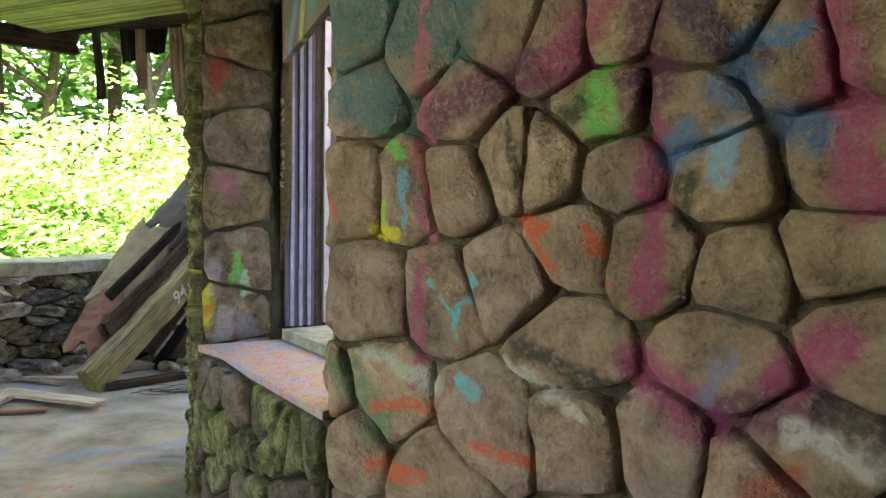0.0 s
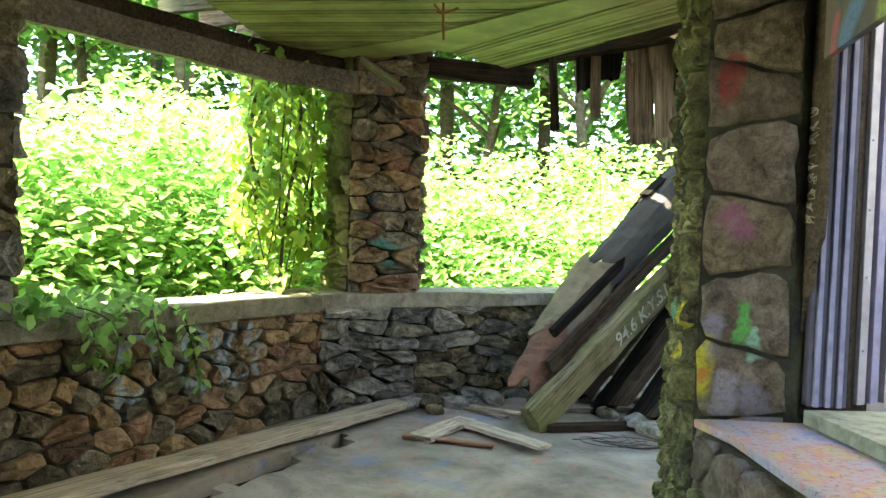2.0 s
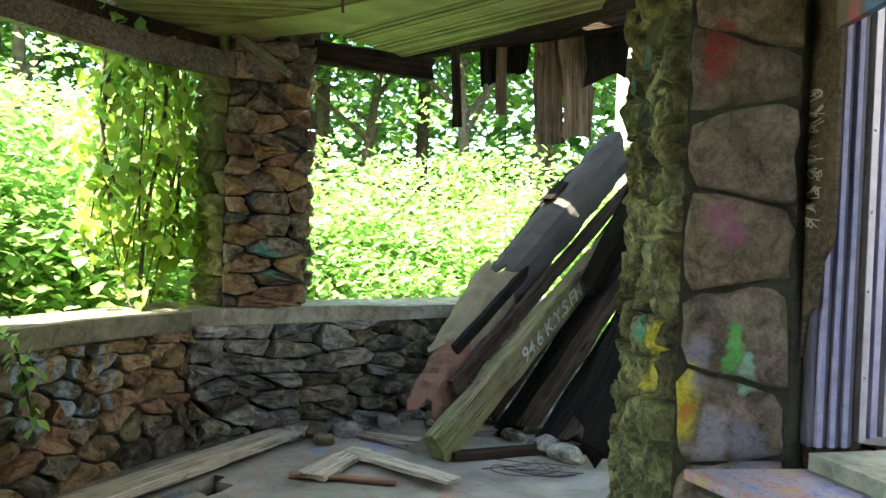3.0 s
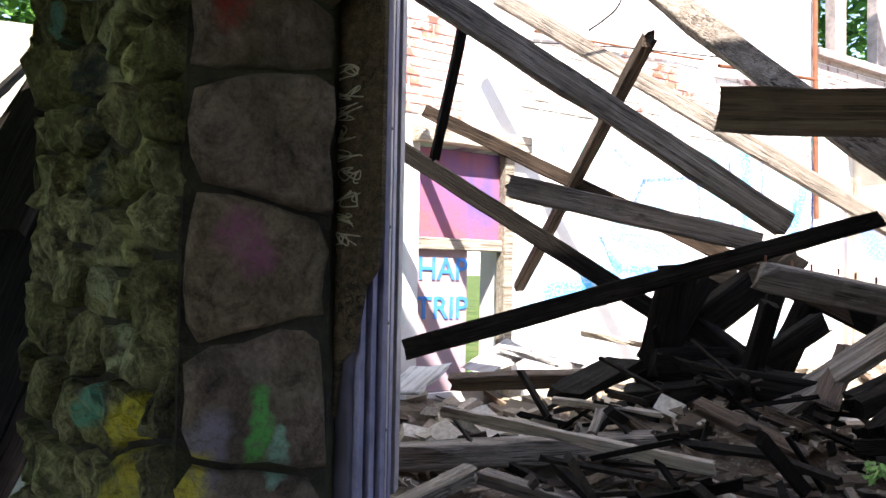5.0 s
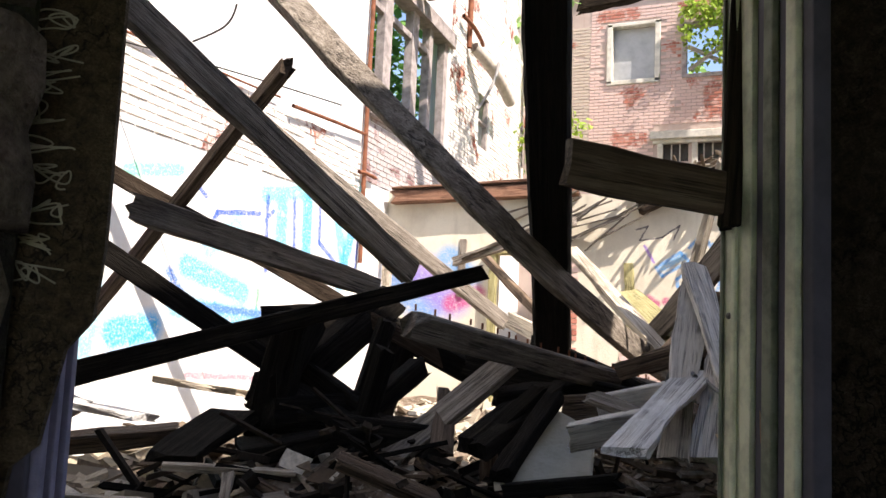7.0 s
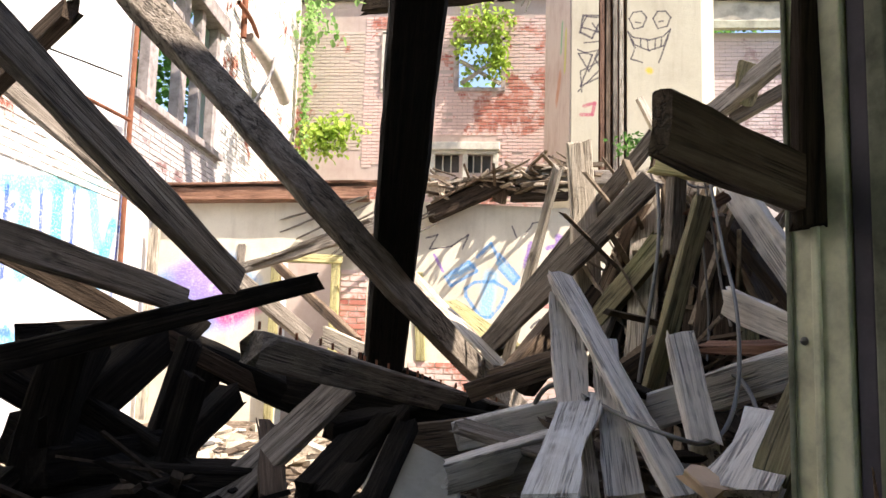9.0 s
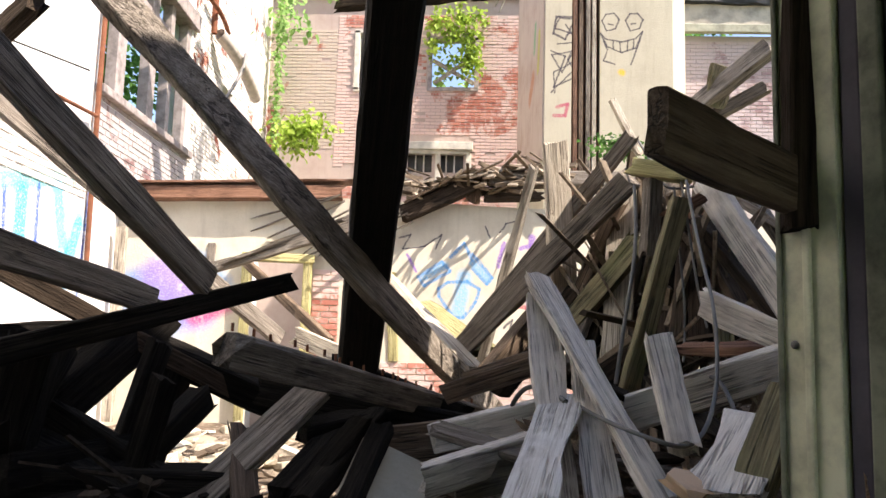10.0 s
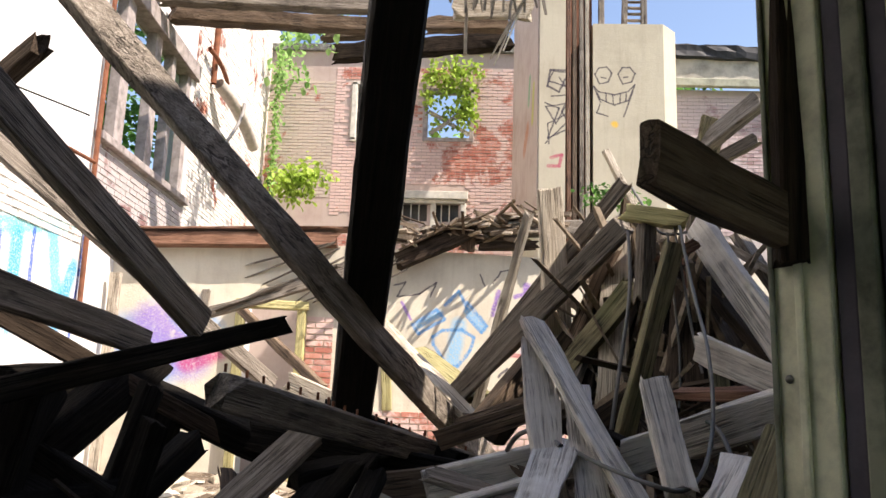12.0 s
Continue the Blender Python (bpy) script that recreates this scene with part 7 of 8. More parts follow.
def smooth_line(pts, n):
    out = []
    for i in range(n + 1):
        f = i / n * (len(pts) - 1)
        k2 = min(int(f), len(pts) - 2)
        t = f - k2
        p0, p1, p2, p3 = pts[max(0, k2 - 1)], pts[k2], pts[k2 + 1], pts[min(len(pts) - 1, k2 + 2)]
        out.append(tuple(0.5 * (2 * p1[j] + (p2[j] - p0[j]) * t + (2 * p0[j] - 5 * p1[j] + 4 * p2[j] - p3[j]) * t * t + (3 * p1[j] - p0[j] - 3 * p2[j] + p3[j]) * t ** 3) for j in (0, 1)))
    return out


eave = arc_beam("eave_beam", smooth_line([(-4.72, 2.9), (-4.71, 3.31), (-4.66, 4.06), (-4.6, 4.8), (-4.46, 5.3), (-4.12, 5.85)], 24), 2.5, 2.67, 0.07, GREY_WOOD)
tagged(eave, "curved grey eave beam between the stone pillars", "beam")
eave_b = arc_beam("eave_plate", smooth_line([(-4.82, 2.9), (-4.82, 3.31), (-4.78, 4.06), (-4.72, 4.8), (-4.6, 5.3), (-4.3, 5.95)], 20), 2.69, 2.8, 0.2, DARK_WOOD)
tagged(eave_b, "dark wall plate behind the curved eave beam", "beam")
for i in range(7):
    y = 3.2 + i * 0.36
    timber("porch_joist", (-5.0, y, 2.9), (-4.0, y + 0.05, 2.9), 0.05, 0.14, BROWN_WOOD if i % 3 else MOSSY_WOOD, "exposed porch joist above the broken ceiling edge", "joist", group="porch joists", jag=(0.02, 0.02))
timber("loose_prop", (-4.16, 5.45, 2.72), (-3.73, 5.38, 2.45), 0.05, 0.05, GREY_WOOD, "loose stick wedged above the pillar", "stick")
timber("edge_beam", (-4.0, 6.1, 2.78), (-3.3, 6.75, 2.76), 0.1, 0.16, DARK_WOOD, "dark eave beam past the pillar", "beam")
timber("edge_beam", (-3.5, 6.62, 2.92), (-1.5, 6.3, 3.0), 0.1, 0.2, DARK_WOOD, "dark broken eave beam over the hanging boards", "beam")
timber("edge_beam", (-2.3, 6.2, 2.95), (-1.3, 5.4, 3.0), 0.3, 0.2, DARK_WOOD, "dark broken eave beam beside the pier", "beam")
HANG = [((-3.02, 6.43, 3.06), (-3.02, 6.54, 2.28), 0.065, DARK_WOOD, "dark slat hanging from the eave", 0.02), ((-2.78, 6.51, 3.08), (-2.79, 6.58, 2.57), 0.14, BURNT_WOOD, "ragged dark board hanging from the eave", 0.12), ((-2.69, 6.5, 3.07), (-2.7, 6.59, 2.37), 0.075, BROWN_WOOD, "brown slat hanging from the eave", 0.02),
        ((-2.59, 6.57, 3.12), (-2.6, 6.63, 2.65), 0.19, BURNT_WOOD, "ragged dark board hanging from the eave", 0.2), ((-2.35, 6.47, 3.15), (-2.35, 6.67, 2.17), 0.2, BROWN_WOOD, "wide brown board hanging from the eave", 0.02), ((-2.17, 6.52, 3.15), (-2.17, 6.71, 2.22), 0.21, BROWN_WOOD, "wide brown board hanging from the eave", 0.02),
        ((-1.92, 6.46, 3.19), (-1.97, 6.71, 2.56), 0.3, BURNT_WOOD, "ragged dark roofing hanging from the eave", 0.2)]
for p0, p1, w, m, lab, jg in HANG:
    beam_count[0] += 1
    ob = new("hanging_board", lumber_mesh("hanging_board", (Vector(p1) - Vector(p0)).length, w, 0.02, beam_count[0], m, (0, jg)))
    ob.matrix_world = frame_along(p0, p1, 0, (0.45, -0.9, 0))
    tagged(ob, lab, "board", "boards hanging from the eave")
tube("porch_wire", [(-2.67, 6.6, 2.69), (-2.68, 6.7, 1.99), (-2.66, 6.73, 1.35)], 0.003, WIRE, None, "thin wire hanging from the eave", "wire")
# rusty hook under the ceiling
hook = tagged(new("ceiling_hook"), "rusty iron lamp hook under the porch ceiling", "hook")
hp = Vector((-3.01, 4.68, 2.78))
tube("stem", [hp + Vector((0, 0, 0.03)), hp + Vector((0, 0, -0.1)), hp + Vector((0.01, 0, -0.2))], 0.008, IRON, hook)
for a in (0.4, 2.5, 4.6):
    tube("arm", [hp + Vector((0, 0, -0.04)), hp + Vector((0.05 * math.cos(a), 0.05 * math.sin(a), -0.03)), hp + Vector((0.09 * math.cos(a), 0.09 * math.sin(a), -0.01))], 0.007, IRON, hook)


settle(PORCH_SIZE)
Nodes.size = HOUSE_SIZE

# next bay of the round room, seen through the open window
bay = stone_column("pillar_bay", [(-0.86, 6.02), (-0.5, 5.96), (-0.44, 6.3), (-0.84, 6.36)], 0.3, 1.86, [GREY_STONE, stone("blue_painted_stone", wall_stops, paint=((-0.86, 6.02), (0.986, -0.164), [(0.1, 1.25, 0.3, 1.2, 0.1, (0.08, 0.2, 0.5)), (0.1, 0.9, 0.25, 0.85, 0.1, (0.08, 0.16, 0.5)), (0.05, 1.55, 0.2, 1.6, 0.06, (0.1, 0.2, 0.35))]))], 45, (0.24, 0.13), 0.05, "rubble stone pier with blue paint inside the round room")
bayboard = part("bay_board", slab([(-0.86, 5.95), (-0.48, 5.9), (-0.47, 5.93), (-0.85, 5.98)], 1.95, 2.6), plaster("pink_ply", (0.42, 0.27, 0.2), (0.25, 0.17, 0.13), 0.5, paint=((-0.86, 5.95), (0.99, -0.13), [(0.1, 2.12, 0.14, 2.3, 0.05, (0.06, 0.07, 0.08)), (0.22, 2.1, 0.25, 2.18, 0.04, (0.08, 0.08, 0.09))])))
tagged(bayboard, "pinkish plywood board over the inner stone pier", "board")
timber("bay_rail", (-0.86, 5.9, 1.9), (-0.47, 5.85, 1.9), 0.04, 0.1, plain("rose_paint", (0.55, 0.3, 0.28), 0.6, 0, 0.3), "rose painted rail of the inner window", "rail", jag=(0, 0))
timber("bay_post", (-0.47, 5.84, 0.75), (-0.45, 5.84, 2.6), 0.05, 0.09, VIOLET, "violet post of the inner window", "post", jag=(0, 0))
tagged(arc_beam("bay_sill", smooth_line([(-0.95, 5.6), (-0.75, 5.72), (-0.55, 5.74), (-0.36, 5.68)], 14), 0.5, 0.82, 0.12, plain("cream_sill_paint", (0.66, 0.58, 0.5), 0.6, 0, 0.2)), "curved cream painted sill inside the round room", "sill")

settle(HOUSE_SIZE)
Nodes.size = PORCH_SIZE

# collapsed roof corner
FB0, FB1 = Vector((-3.1, 5.78, 0.06)), Vector((-1.62, 9.9, 2.75))
fallen = thing("collapsed_roof", (-3.1, 5.78, 0.0), "collapsed corner of the porch roof leaning to the floor", "collapsed roof")
inv = Matrix.Translation((3.1, -5.78, 0.0))


def under(ob):
    ob.parent = fallen
    ob.matrix_parent_inverse = inv
    return ob


under(timber("main_beam", FB0, FB1, 0.12, 0.24, MOSSY_WOOD, "", jag=(0.05, 0.0), parent=fallen, wear=0.008))
chalk = plain("chalk_paint", (0.5, 0.48, 0.4), 0.8, 0, 0.4)
tx = letters("94.6 K.Y.S.FM", 0.17, Matrix.Identity(4), chalk, "chalk_letters")
tx.matrix_world = frame_along(FB0, FB1) @ Matrix.Translation((1.05, -0.07, -0.06)) @ Matrix.Rotation(radians(90), 4, "X")
under(tx)
off = Vector((-0.06, 0.02, 0.2))
under(timber("edge_board", FB0 + Vector((0.0, 0.3, 0.36)), FB1 + off + Vector((0, 0, 0.08)), 0.04, 0.12, DARK_WOOD, "", parent=fallen))
under(timber("edge_board", FB0 + Vector((-0.06, 0.5, 0.6)), FB1 + off * 1.8 + Vector((0, 0, 0.2)), 0.05, 0.08, BURNT_WOOD, "", parent=fallen))


def curl(name, p0, p1, rad, mat, a0, a1, seed, ragged=0.22, thick=0.02):
    """A curled sheet of roofing along p0 to p1."""
    m = frame_along(p0, p1)
    length = (Vector(p1) - Vector(p0)).length
    bm = bmesh.new()
    nu, na = 14, 12
    for shell in (0, 1):
        g = []
        for i in range(nu + 1):
            row = []
            for j in range(na + 1):
                a = radians(a0 + (a1 - a0) * j / na)
                x = length * i / nu
                if i in (0, nu):
                    x += ragged * noise.noise(Vector((j * 0.9, seed, i)))
                rr = rad * (1 + 0.13 * noise.noise(Vector((i * 0.6, j * 0.7, seed))) + 0.07 * noise.noise(Vector((i * 1.5, j * 1.7, seed)))) - shell * thick
                row.append(bm.verts.new(m @ Vector((x, rr * math.cos(a), rr * math.sin(a)))))
            g.append(row)
        for i in range(nu):
            for j in range(na):
                bm.faces.new((g[i][j], g[i + 1][j], g[i + 1][j + 1], g[i][j + 1]))
        if shell == 0:
            first = g
    for i in range(nu):
        for j in (0, na):
            bm.faces.new((first[i][j], first[i + 1][j], g[i + 1][j], g[i][j]))
    for j in range(na):
        for i in (0, nu):
            bm.faces.new((first[i][j], first[i][j + 1], g[i][j + 1], g[i][j]))
    return under(part(name, bm, mat, fallen))


TAN = plaster("tan_roofing", (0.26, 0.21, 0.14), (0.09, 0.075, 0.045), 0.9, bump=0.8)
BRICKY = plaster("red_underlay", (0.2, 0.1, 0.07), (0.07, 0.045, 0.03), 0.9, bump=0.8)
FELT = plaster("grey_felt", (0.075, 0.068, 0.062), (0.035, 0.03, 0.03), 0.7, bump=0.6)
curl("roofing_roll", (-3.25, 6.48, 0.533), (-3.07, 7.05, 1.13), 0.2, TAN, 15, 280, 3, 0.2)
curl("roofing_underlay", (-3.3, 6.12, 0.213), (-3.19, 6.52, 0.628), 0.17, BRICKY, 15, 280, 5, 0.3)
curl("roofing_felt", (-3.05, 7.06, 1.08), (-2.32, 8.12, 2.32), 0.19, FELT, 15, 270, 7, 0.25)
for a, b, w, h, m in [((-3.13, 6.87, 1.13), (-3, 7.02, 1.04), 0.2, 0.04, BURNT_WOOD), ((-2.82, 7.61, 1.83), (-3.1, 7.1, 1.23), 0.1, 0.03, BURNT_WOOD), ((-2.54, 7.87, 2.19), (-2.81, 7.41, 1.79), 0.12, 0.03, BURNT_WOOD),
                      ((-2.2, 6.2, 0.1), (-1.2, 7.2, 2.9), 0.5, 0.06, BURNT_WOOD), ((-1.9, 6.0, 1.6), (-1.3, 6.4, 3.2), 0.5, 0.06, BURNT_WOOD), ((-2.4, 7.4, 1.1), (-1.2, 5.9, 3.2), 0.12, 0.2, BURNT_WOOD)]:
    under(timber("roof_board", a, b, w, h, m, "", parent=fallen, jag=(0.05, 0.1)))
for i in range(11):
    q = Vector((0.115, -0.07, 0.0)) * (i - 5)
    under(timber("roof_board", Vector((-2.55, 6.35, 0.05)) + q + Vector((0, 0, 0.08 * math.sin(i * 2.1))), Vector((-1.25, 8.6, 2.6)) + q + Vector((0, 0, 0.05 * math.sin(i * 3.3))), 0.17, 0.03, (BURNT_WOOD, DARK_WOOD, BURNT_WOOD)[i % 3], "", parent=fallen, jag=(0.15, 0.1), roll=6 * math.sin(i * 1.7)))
fallen.location += Vector((0.25, 0.1, 0.0))
# boards and sticks on the floor
for p0, p1, w, h, m, lab in [((-4.16, 2.4, 0.1), (-3.95, 6.2, 0.05), 0.2, 0.06, PALE_WOOD, "long pale plank lying along the low wall"),
                             ((-3.4, 5.74, 0.04), (-2.54, 5.41, 0.05), 0.13, 0.03, PALE_WOOD, "short pale board on the porch floor"), ((-3.36, 5.16, 0.03), (-3.34, 5.83, 0.03), 0.17, 0.035, PALE_WOOD, "short pale board end on the porch floor"),
                             ((-3.52, 5.19, 0.015), (-2.87, 5.36, 0.015), 0.08, 0.02, RED_WOOD, "reddish board on the porch floor"), ((-2.77, 5.97, 0.03), (-1.96, 6.7, 0.03), 0.1, 0.05, DARK_WOOD, "dark beam lying under the collapsed roof"),
                             ((-2.9, 6.58, 0.03), (-2.15, 7.25, 0.03), 0.12, 0.04, GREY_WOOD, "grey board lying under the collapsed roof"), ((-2.79, 7.27, 0.04), (-2.15, 7.46, 0.04), 0.12, 0.04, GREY_WOOD, "grey board lying under the collapsed roof"), ((-3.55, 6.24, 0.02), (-3.09, 6.29, 0.02), 0.06, 0.02, PALE_WOOD, "thin pale stick on the porch floor"), ((-3.74, 6.21, 0.02), (-3.11, 6.06, 0.03), 0.05, 0.02, GREY_WOOD, "thin grey stick on the porch floor")]:
    timber("floor_board", p0, p1, w, h, m, lab, "board", jag=(0.03, 0.03))
for k2 in range(5):
    p = Vector((-2.23, 5.95, 0.01))
    pts = [p + Vector((rng.uniform(-0.35, 0.35), rng.uniform(-0.2, 0.2), rng.uniform(0, 0.03))) for _ in range(6)]
    tube("floor_wire", pts, 0.0025, WIRE, None, "thin tangled wire on the porch floor", "wire", "tangled wires")


def loose_stones(name, n, spots, size, mats, seed, label, z=0.0):
    """Fallen stones, each a faceted lump of its own."""
    r = random.Random(seed)
    for i in range(n):
        x, y = spots(r)
        s = size * r.uniform(0.5, 1.5)
        bm = bmesh.new()
        bmesh.ops.create_icosphere(bm, subdivisions=2, radius=s)
        for v in bm.verts:
            v.co *= 1 + 0.35 * noise.noise(v.co / s * 1.1 + Vector((i * 7.0, seed, 0)))
            v.co.z *= 0.6
            v.co.x *= 1.25
        ob = part(name, bm, mats[i % len(mats)])
        ob.matrix_world = pose(x, y, z + s * 0.4, r.uniform(-20, 20), r.uniform(-20, 20), r.uniform(0, 360))
        tagged(ob, label, "stone", "fallen stones")


loose_stones("fallen_stone", 26, lambda r: (lambda f: (-4.2 + f * 1.5 + r.uniform(0, 0.35), 5.75 + f * 2.4 + r.uniform(-0.25, 0)))(r.random()), 0.07, [GREY_STONE, LOW_STONE], 5, "grey stone fallen from the low wall")
loose_stones("fallen_stone", 22, lambda r: (r.uniform(-2.9, -1.7), r.uniform(6.3, 8.2)), 0.09, [GREY_STONE], 6, "grey stone under the collapsed roof")

settle(PORCH_SIZE)
Nodes.size = HOUSE_SIZE

# pale scribbles on the broken board
SCRIB = plain("pale_scribble", (0.55, 0.5, 0.36), 0.8)
marks = tagged(new("board_scribbles"), "pale scribbled marks down the broken board", "scribble")
r9 = random.Random(4)
for i in range(9):
    z = 2.06 - i * 0.062
    pts = [B0 + BU * (0.05 + 0.11 * r9.random()) + BN * 0.023 + Vector((0, 0, z + r9.uniform(-0.03, 0.03))) for _ in range(14)]
    tube("stroke", pts, 0.002, SCRIB, marks)

settle(HOUSE_SIZE)
Nodes.size = PORCH_SIZE

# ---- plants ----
# Sun and shade are put into leaf colour: pale for bushes, dark for woods.
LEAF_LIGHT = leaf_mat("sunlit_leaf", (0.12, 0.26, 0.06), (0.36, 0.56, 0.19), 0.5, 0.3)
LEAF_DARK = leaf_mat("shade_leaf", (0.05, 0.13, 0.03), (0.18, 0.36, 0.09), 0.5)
LEAF_YELLOW = leaf_mat("yellow_green_leaf", (0.2, 0.3, 0.04), (0.44, 0.58, 0.11))
BARK = stone("bark", [(0.3, (0.03, 0.024, 0.018)), (0.5, (0.1, 0.08, 0.06)), (0.7, (0.2, 0.17, 0.13))])
GEN = np.random.RandomState(11)


def leaves(name, centres, size, mat, droop=0.2, parent=None):
    """Folded leaves at the places given, with their tips turned about at random."""
    c = np.asarray(centres)
    n = len(c)
    yaw = GEN.uniform(0, 6.283, n)
    pitch = GEN.normal(-droop, 0.4, n)
    s = size * GEN.uniform(0.55, 1.35, n)
    along = np.stack([np.cos(yaw) * np.cos(pitch), np.sin(yaw) * np.cos(pitch), np.sin(pitch)], 1)
    side = np.stack([-np.sin(yaw), np.cos(yaw), GEN.normal(0, 0.3, n)], 1)
    side /= np.linalg.norm(side, axis=1)[:, None]
    up = np.cross(along, side)
    S = s[:, None]
    v = np.empty((n, 6, 3))
    v[:, 0] = c
    v[:, 1] = c + along * S * 0.35 + side * S * 0.36 + up * S * 0.1
    v[:, 2] = c + along * S * 0.35 - side * S * 0.36 + up * S * 0.1
    v[:, 3] = c + along * S * 0.7 + side * S * 0.27 + up * S * 0.06
    v[:, 4] = c + along * S * 0.7 - side * S * 0.27 + up * S * 0.06
    v[:, 5] = c + along * S - up * S * 0.05
    me = bpy.data.meshes.new(name)
    idx = np.arange(n)[:, None] * 6
    quads = np.concatenate([idx + np.array([0, 1, 3, 5]), idx + np.array([0, 5, 4, 2])], 1).reshape(-1)
    me.vertices.add(n * 6)
    me.vertices.foreach_set("co", v.reshape(-1))
    me.loops.add(len(quads))
    me.loops.foreach_set("vertex_index", quads.astype(np.int32))
    me.polygons.add(n * 2)
    me.polygons.foreach_set("loop_start", np.arange(0, n * 8, 4).astype(np.int32))
    me.polygons.foreach_set("loop_total", np.full(n * 2, 4, np.int32))
    me.update(calc_edges=True)
    me.validate()
    me.materials.append(mat)
    ob = new(name, me)
    ob.parent = parent
    return ob


def clumps(centre, radii, n_clump, per, spread, low=-0.4):
    """Places of leaves in clumps near the outside of an uneven crown."""
    out = []
    for _ in range(n_clump):
        d = GEN.normal(0, 1, 3)
        d /= np.linalg.norm(d)
        if d[2] < low:
            d[2] *= -0.5
        f = GEN.uniform(0.55, 1.05)
        p = np.array(centre) + d * np.array(radii) * f
        out.append(p + GEN.normal(0, 1, (per, 3)) * np.array([spread, spread, spread * 0.45]))
    return np.concatenate(out)


def tree(place, height, crown, n_clump, per, size, mat, label, name="tree", lean=0.0, trunk=0.16):
    t = thing(name, place, label, "tree")
    base = Vector(place)
    top = base + Vector((lean, lean * 0.4, height))
    pts = [base + (top - base) * f + Vector((math.sin(f * 5 + place[0]) * 0.12, math.cos(f * 4 + place[1]) * 0.12, 0)) for f in (0, 0.25, 0.5, 0.75, 1.0)]
    bm = bmesh.new()
    limbs = [(pts, trunk)]
    r = random.Random(int(place[0] * 31 + place[1] * 17))
    for i in range(7):
        f = r.uniform(0.35, 0.95)
        s = base + (top - base) * f
        e = s + Vector((r.uniform(-1, 1), r.uniform(-1, 1), 0.6)).normalized() * crown[0] * r.uniform(0.5, 0.95)
        limbs.append(([s, s.lerp(e, 0.5) + Vector((0, 0, 0.2)), e], trunk * 0.4))
    for line, rad in limbs:
        rings = []
        for i, p in enumerate(line):
            rr = rad * (1 - 0.75 * i / (len(line) - 1))
            ax = (line[min(i + 1, len(line) - 1)] - line[max(i - 1, 0)]).normalized()
            u = ax.orthogonal().normalized()
            w = ax.cross(u)
            rings.append([bm.verts.new(p + (u * math.cos(a * math.pi / 4) + w * math.sin(a * math.pi / 4)) * rr) for a in range(8)])
        for a, b in zip(rings, rings[1:]):
            for j in range(8):
                bm.faces.new((a[j], a[(j + 1) % 8], b[(j + 1) % 8], b[j]))
    o = part("trunk", bm, BARK, t)
    o.matrix_parent_inverse = Matrix.Translation(-base)
    c = leaves("crown", clumps(tuple(base + (top - base) * 0.78), crown, n_clump, per, size * 2.6), size, mat, parent=t)
    c.matrix_parent_inverse = Matrix.Translation(-base)
    return t


def at(heading, dist, z=-0.5):
    """A place in the grounds: degrees to the left of y, metres from the porch."""
    return (-1.0 - math.sin(radians(heading)) * dist, 1.0 + math.cos(radians(heading)) * dist, z)


def bush(place, radii, n_clump, per, size, mat, label):
    b = thing("bush", place, label, "bush")
    base = Vector(place)
    bm = bmesh.new()
    r = random.Random(int(place[0] * 13 + place[1] * 7))
    for i in range(9):
        e = base + Vector((r.uniform(-0.7, 0.7) * radii[0], r.uniform(-0.7, 0.7) * radii[1], radii[2] * r.uniform(0.6, 1.1)))
        a, w = base + Vector((r.uniform(-0.15, 0.15), r.uniform(-0.15, 0.15), 0)), 0.02
        q = [bm.verts.new(a + Vector((w * math.cos(k3 * 2.1), w * math.sin(k3 * 2.1), 0))) for k3 in range(3)]
        q2 = [bm.verts.new(e + Vector((w * 0.3 * math.cos(k3 * 2.1), w * 0.3 * math.sin(k3 * 2.1), 0))) for k3 in range(3)]
        for k3 in range(3):
            bm.faces.new((q[k3], q[(k3 + 1) % 3], q2[(k3 + 1) % 3], q2[k3]))
    o = part("stalk", bm, BARK, b)
    o.matrix_parent_inverse = Matrix.Translation(-base)
    c = leaves("foliage", clumps((base.x, base.y, base.z + radii[2] * 0.55), radii, n_clump, per, size * 2.2, -0.2), size, mat, parent=b)
    c.matrix_parent_inverse = Matrix.Translation(-base)


BUSH = "sunlit broad-leaved bush beyond the low wall"
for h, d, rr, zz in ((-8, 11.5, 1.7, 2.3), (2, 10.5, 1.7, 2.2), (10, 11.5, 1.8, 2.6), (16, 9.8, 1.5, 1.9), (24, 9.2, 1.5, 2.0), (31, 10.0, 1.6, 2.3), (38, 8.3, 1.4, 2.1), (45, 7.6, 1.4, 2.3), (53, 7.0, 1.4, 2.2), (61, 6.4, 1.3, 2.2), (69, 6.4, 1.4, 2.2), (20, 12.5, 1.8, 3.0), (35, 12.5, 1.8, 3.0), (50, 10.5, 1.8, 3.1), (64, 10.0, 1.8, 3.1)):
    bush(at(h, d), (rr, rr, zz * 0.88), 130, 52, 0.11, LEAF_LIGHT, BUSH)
TREE = "leafy woodland tree with a bare lower trunk"
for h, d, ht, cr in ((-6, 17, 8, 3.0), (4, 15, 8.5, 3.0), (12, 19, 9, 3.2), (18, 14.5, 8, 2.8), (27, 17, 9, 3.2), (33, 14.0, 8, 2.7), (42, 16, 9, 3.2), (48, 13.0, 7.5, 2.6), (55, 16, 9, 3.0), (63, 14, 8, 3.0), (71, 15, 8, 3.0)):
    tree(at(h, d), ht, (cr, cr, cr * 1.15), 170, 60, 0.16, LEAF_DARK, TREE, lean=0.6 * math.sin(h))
far_pts = []
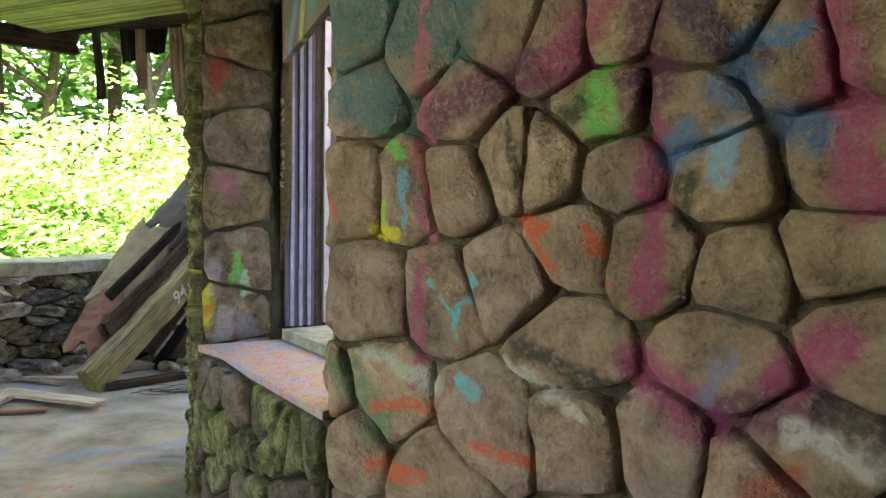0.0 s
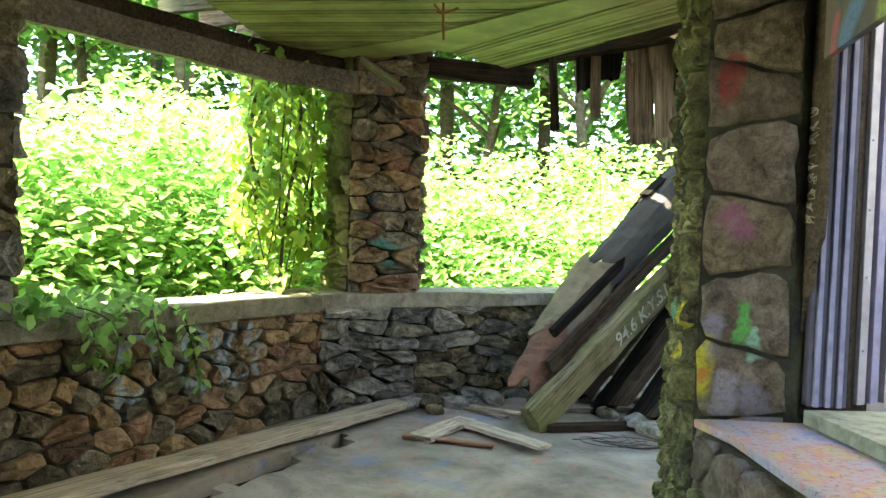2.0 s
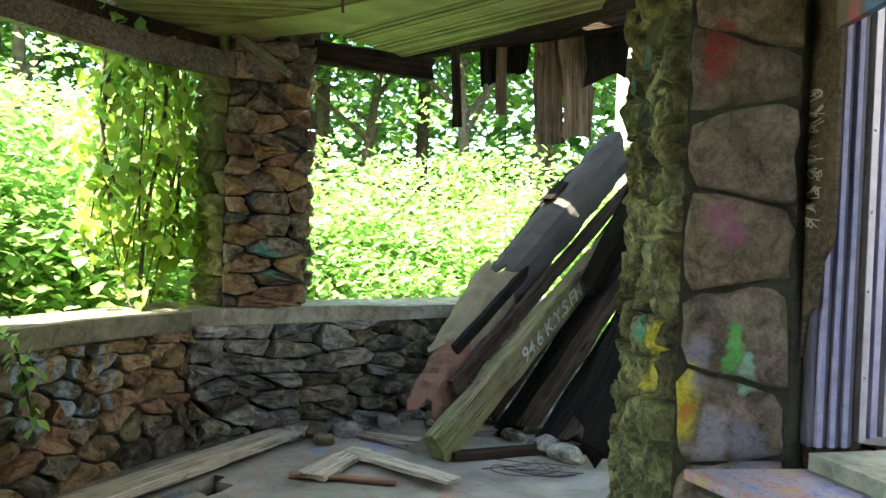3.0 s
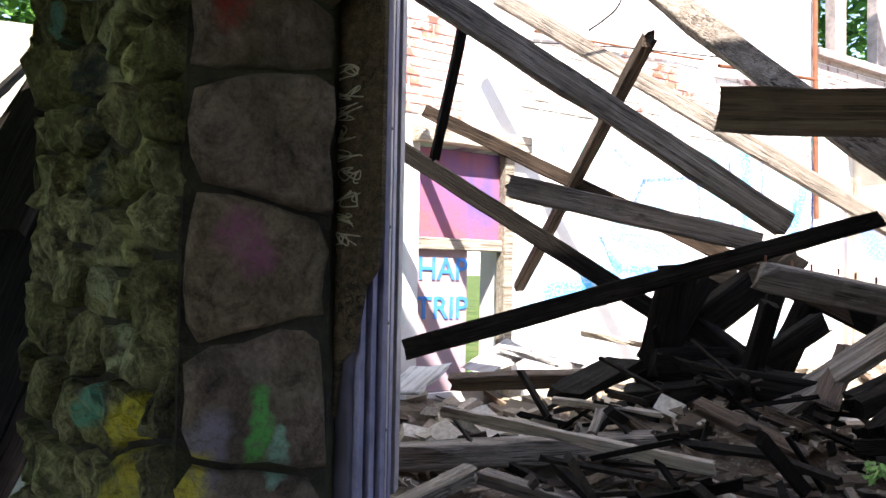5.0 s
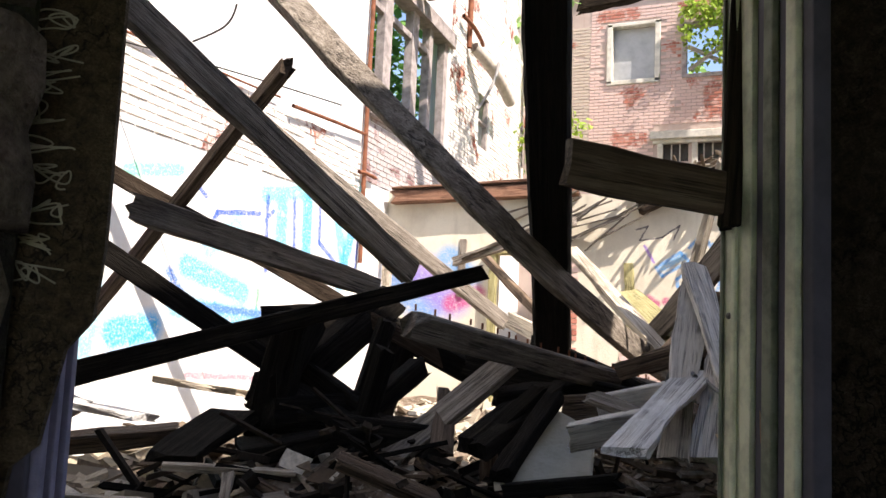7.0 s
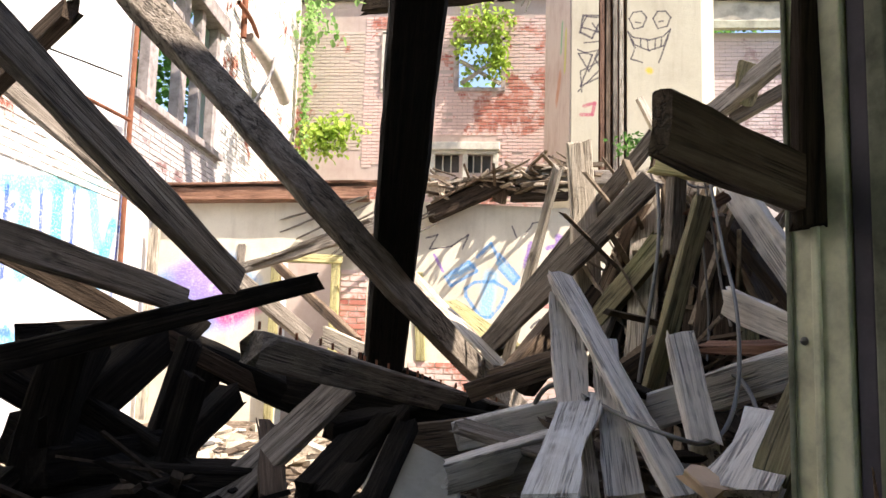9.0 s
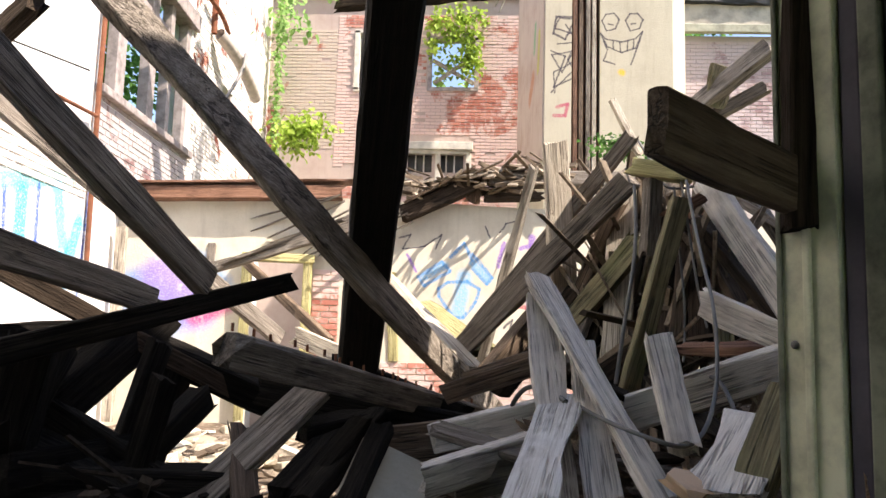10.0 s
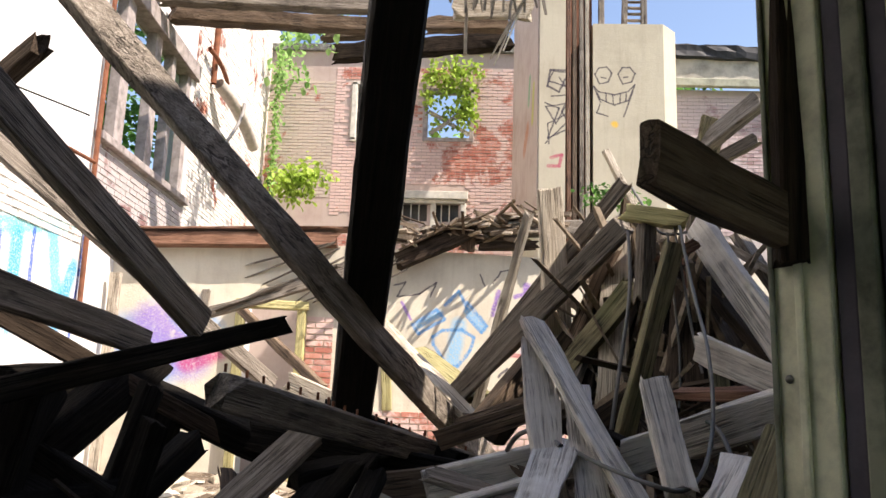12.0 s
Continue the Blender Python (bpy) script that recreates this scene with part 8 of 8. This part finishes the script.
for i in range(820):
    h, d = GEN.uniform(-14, 80), GEN.uniform(21, 34)
    x, y, z = at(h, d)
    far_pts.append(np.array([x, y, GEN.uniform(0.0, 17.0)]) + GEN.normal(0, 1, (75, 3)) * np.array([1.1, 1.1, 0.7]))
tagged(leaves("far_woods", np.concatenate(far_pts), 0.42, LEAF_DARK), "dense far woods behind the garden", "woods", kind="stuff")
for h in (-10, -2, 7, 14, 22, 29, 37, 44, 51, 58, 66, 74):
    x, y, z = at(h, 20 + 3 * math.sin(h * 3))
    tr = thing("bare_trunk", (x, y, z), "slim bare woodland trunk far beyond the porch", "tree", "far trunks")
    o = timber("trunk", (x, y, z), (x + 0.5 * math.sin(h), y, z + 11), 0.26, 0.26, BARK, "", parent=tr, jag=(0, 0))
    o.matrix_parent_inverse = Matrix.Translation((-x, -y, -z))
settle(PORCH_SIZE)
Nodes.size = HOUSE_SIZE

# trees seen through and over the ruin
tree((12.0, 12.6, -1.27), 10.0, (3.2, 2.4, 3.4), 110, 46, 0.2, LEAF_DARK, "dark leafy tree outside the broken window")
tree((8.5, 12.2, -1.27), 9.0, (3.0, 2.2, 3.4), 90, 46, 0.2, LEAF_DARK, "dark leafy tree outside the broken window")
tree((20.0, 5.0, -1.27), 10.0, (2.2, 2.4, 2.4), 80, 46, 0.2, LEAF_LIGHT, "leafy tree behind the far brick wall")
tree((24.0, -2.2, -1.27), 15.0, (2.0, 2.0, 2.4), 90, 50, 0.2, LEAF_DARK, "tall tree behind the brick wing")


def creeper(name, spots, per, spread, size, mat, label):
    pts = np.concatenate([np.array(p) + GEN.normal(0, 1, (per, 3)) * np.array(spread) for p in spots])
    return tagged(leaves(name, pts, size, mat, 0.7), label, "vine")


creeper("window_vine", [(14.75, 5.2 - 0.12 * i, 8.5 + 0.25 * math.sin(i * 1.7)) for i in range(9)] + [(14.75, 4.4, 8.0 - 0.12 * i) for i in range(5)] + [(15.1, 5.0, 7.5), (15.1, 4.8, 7.8), (14.75, 5.2, 8.0)], 60, (0.1, 0.12, 0.14), 0.12, LEAF_YELLOW, "bright vine spilling from the boarded far window")
creeper("wall_ivy", [(14.6, 8.65, 5.2 + 0.3 * i) for i in range(13)] + [(14.3, 8.5, 8.6), (14.5, 8.4, 8.9), (14.0, 8.4, 9.0)], 45, (0.07, 0.06, 0.18), 0.1, LEAF_LIGHT, "ivy hanging down the corner of the brick wall")
creeper("ledge_shrub", [(12.08, 7.44, 5.26), (12.07, 7.59, 5.14), (12.10, 7.24, 5.37)], 190, (0.16, 0.22, 0.16), 0.12, LEAF_YELLOW, "small bright shrub growing from the wall corner")
creeper("tower_weeds", [(8.82, 2.42, 4.26), (8.78, 2.23, 4.29), (8.78, 2.08, 4.2)], 70, (0.1, 0.15, 0.07), 0.09, LEAF_DARK, "small weeds at the foot of the plaster tower")
creeper("overhead_vine", [(9.5, 7.03, 7.8), (9.89, 6.89, 7.12), (9.38, 6.47, 7.2), (10.55, 7.26, 6.71)], 70, (0.15, 0.2, 0.15), 0.13, LEAF_LIGHT, "vine trailing from the overhead beams")
creeper("floor_weed", [(1.03, 4.29, 0.785), (0.946, 4.23, 0.769)], 16, (0.03, 0.03, 0.02), 0.05, LEAF_LIGHT, "small weed growing in the rubble")
settle(HOUSE_SIZE)
Nodes.size = PORCH_SIZE

# ivy over the low wall
creeper("wall_creeper", [(-4.62 - 0.1 * math.sin(i * 2.3), 2.9 + i * 0.115, 0.98 + 0.03 * math.sin(i)) for i in range(9)], 30, (0.14, 0.1, 0.05), 0.085, LEAF_LIGHT, "green creeper spread over the low wall's cap")
for i, (y, drop) in enumerate(((3.45, 0.3), (3.7, 0.25), (3.95, 0.4), (3.3, 0.2))):
    p = [Vector((-4.55, y - 0.05, 0.95)), Vector((-4.32, y, 0.93)), Vector((-4.28, y + 0.04, 0.9 - drop * 0.5)), Vector((-4.3, y + 0.12 * math.sin(i), 0.9 - drop))]
    tr = tagged(new("trailing_vine"), "trailing vine hanging over the low wall", "vine", "trailing vines")
    tube("stem", p, 0.004, BARK, tr)
    spots = np.concatenate([np.array(p[1].lerp(p[2], f)) + GEN.normal(0, 0.03, (5, 3)) for f in (0, 0.3, 0.6, 1)] + [np.array(p[2].lerp(p[3], f)) + GEN.normal(0, 0.03, (4, 3)) for f in (0.3, 0.6, 1)])
    leaves("foliage", spots, 0.075, LEAF_LIGHT, 0.8, parent=tr)
# vines hanging beside the far pillar
for i in range(16):
    x, y = -4.75 - 0.3 * rng.random(), 4.95 + 0.065 * i + rng.uniform(-0.05, 0.05)
    z1 = 2.75
    z0 = rng.uniform(0.9, 1.7)
    p = [Vector((x, y, z1)), Vector((x + rng.uniform(-0.1, 0.1), y + rng.uniform(-0.1, 0.1), (z0 + z1) / 2 + 0.3)), Vector((x + rng.uniform(-0.15, 0.15), y + rng.uniform(-0.2, 0.1), (z0 + z1) / 2 - 0.3)), Vector((x + rng.uniform(-0.1, 0.1), y + rng.uniform(-0.3, 0.1), z0))]
    tr = tagged(new("hanging_vine"), "leafy vine hanging beside the stone pillar", "vine", "vines by the pillar")
    tube("stem", p, 0.006 if i % 4 else 0.014, BARK, tr)
    spots = np.concatenate([np.array(p[j].lerp(p[j + 1], f)) + GEN.normal(0, 0.09, (8, 3)) for j in range(3) for f in (0, 0.25, 0.5, 0.75)])
    leaves("foliage", spots, 0.1, LEAF_YELLOW if i % 3 else LEAF_LIGHT, 0.8, parent=tr)
# sunlit rock wall glimpsed past the pier
rock = part("outer_wall", slab([(-2.6, 12.0), (0.5, 11.6), (0.5, 12.3), (-2.6, 12.6)], -0.5, 4.2), stone("sunlit_wall_stone", [(0.3, (0.3, 0.26, 0.2)), (0.55, (0.5, 0.46, 0.38)), (0.75, (0.65, 0.6, 0.52))]))
rock["kind"] = "structure"
k = Nodes("leaf_litter", 0.95)
v = k.coord("World")
c = k.ramp(k.noise(v, 1.2, 6.0, 0.7), [(0.35, (0.035, 0.05, 0.015)), (0.55, (0.08, 0.12, 0.03)), (0.7, (0.12, 0.1, 0.05))])
k.colour(c).bump(k.noise(v, 14.0, 6.0), 1.0, 0.06)
ground = part("ground", slab([(-900, -900), (900, -900), (900, 900), (-900, 900)], -0.9, -0.55), k.mat)
tagged(ground, "green woodland ground with leaf litter", "ground", kind="structure")
settle(PORCH_SIZE)
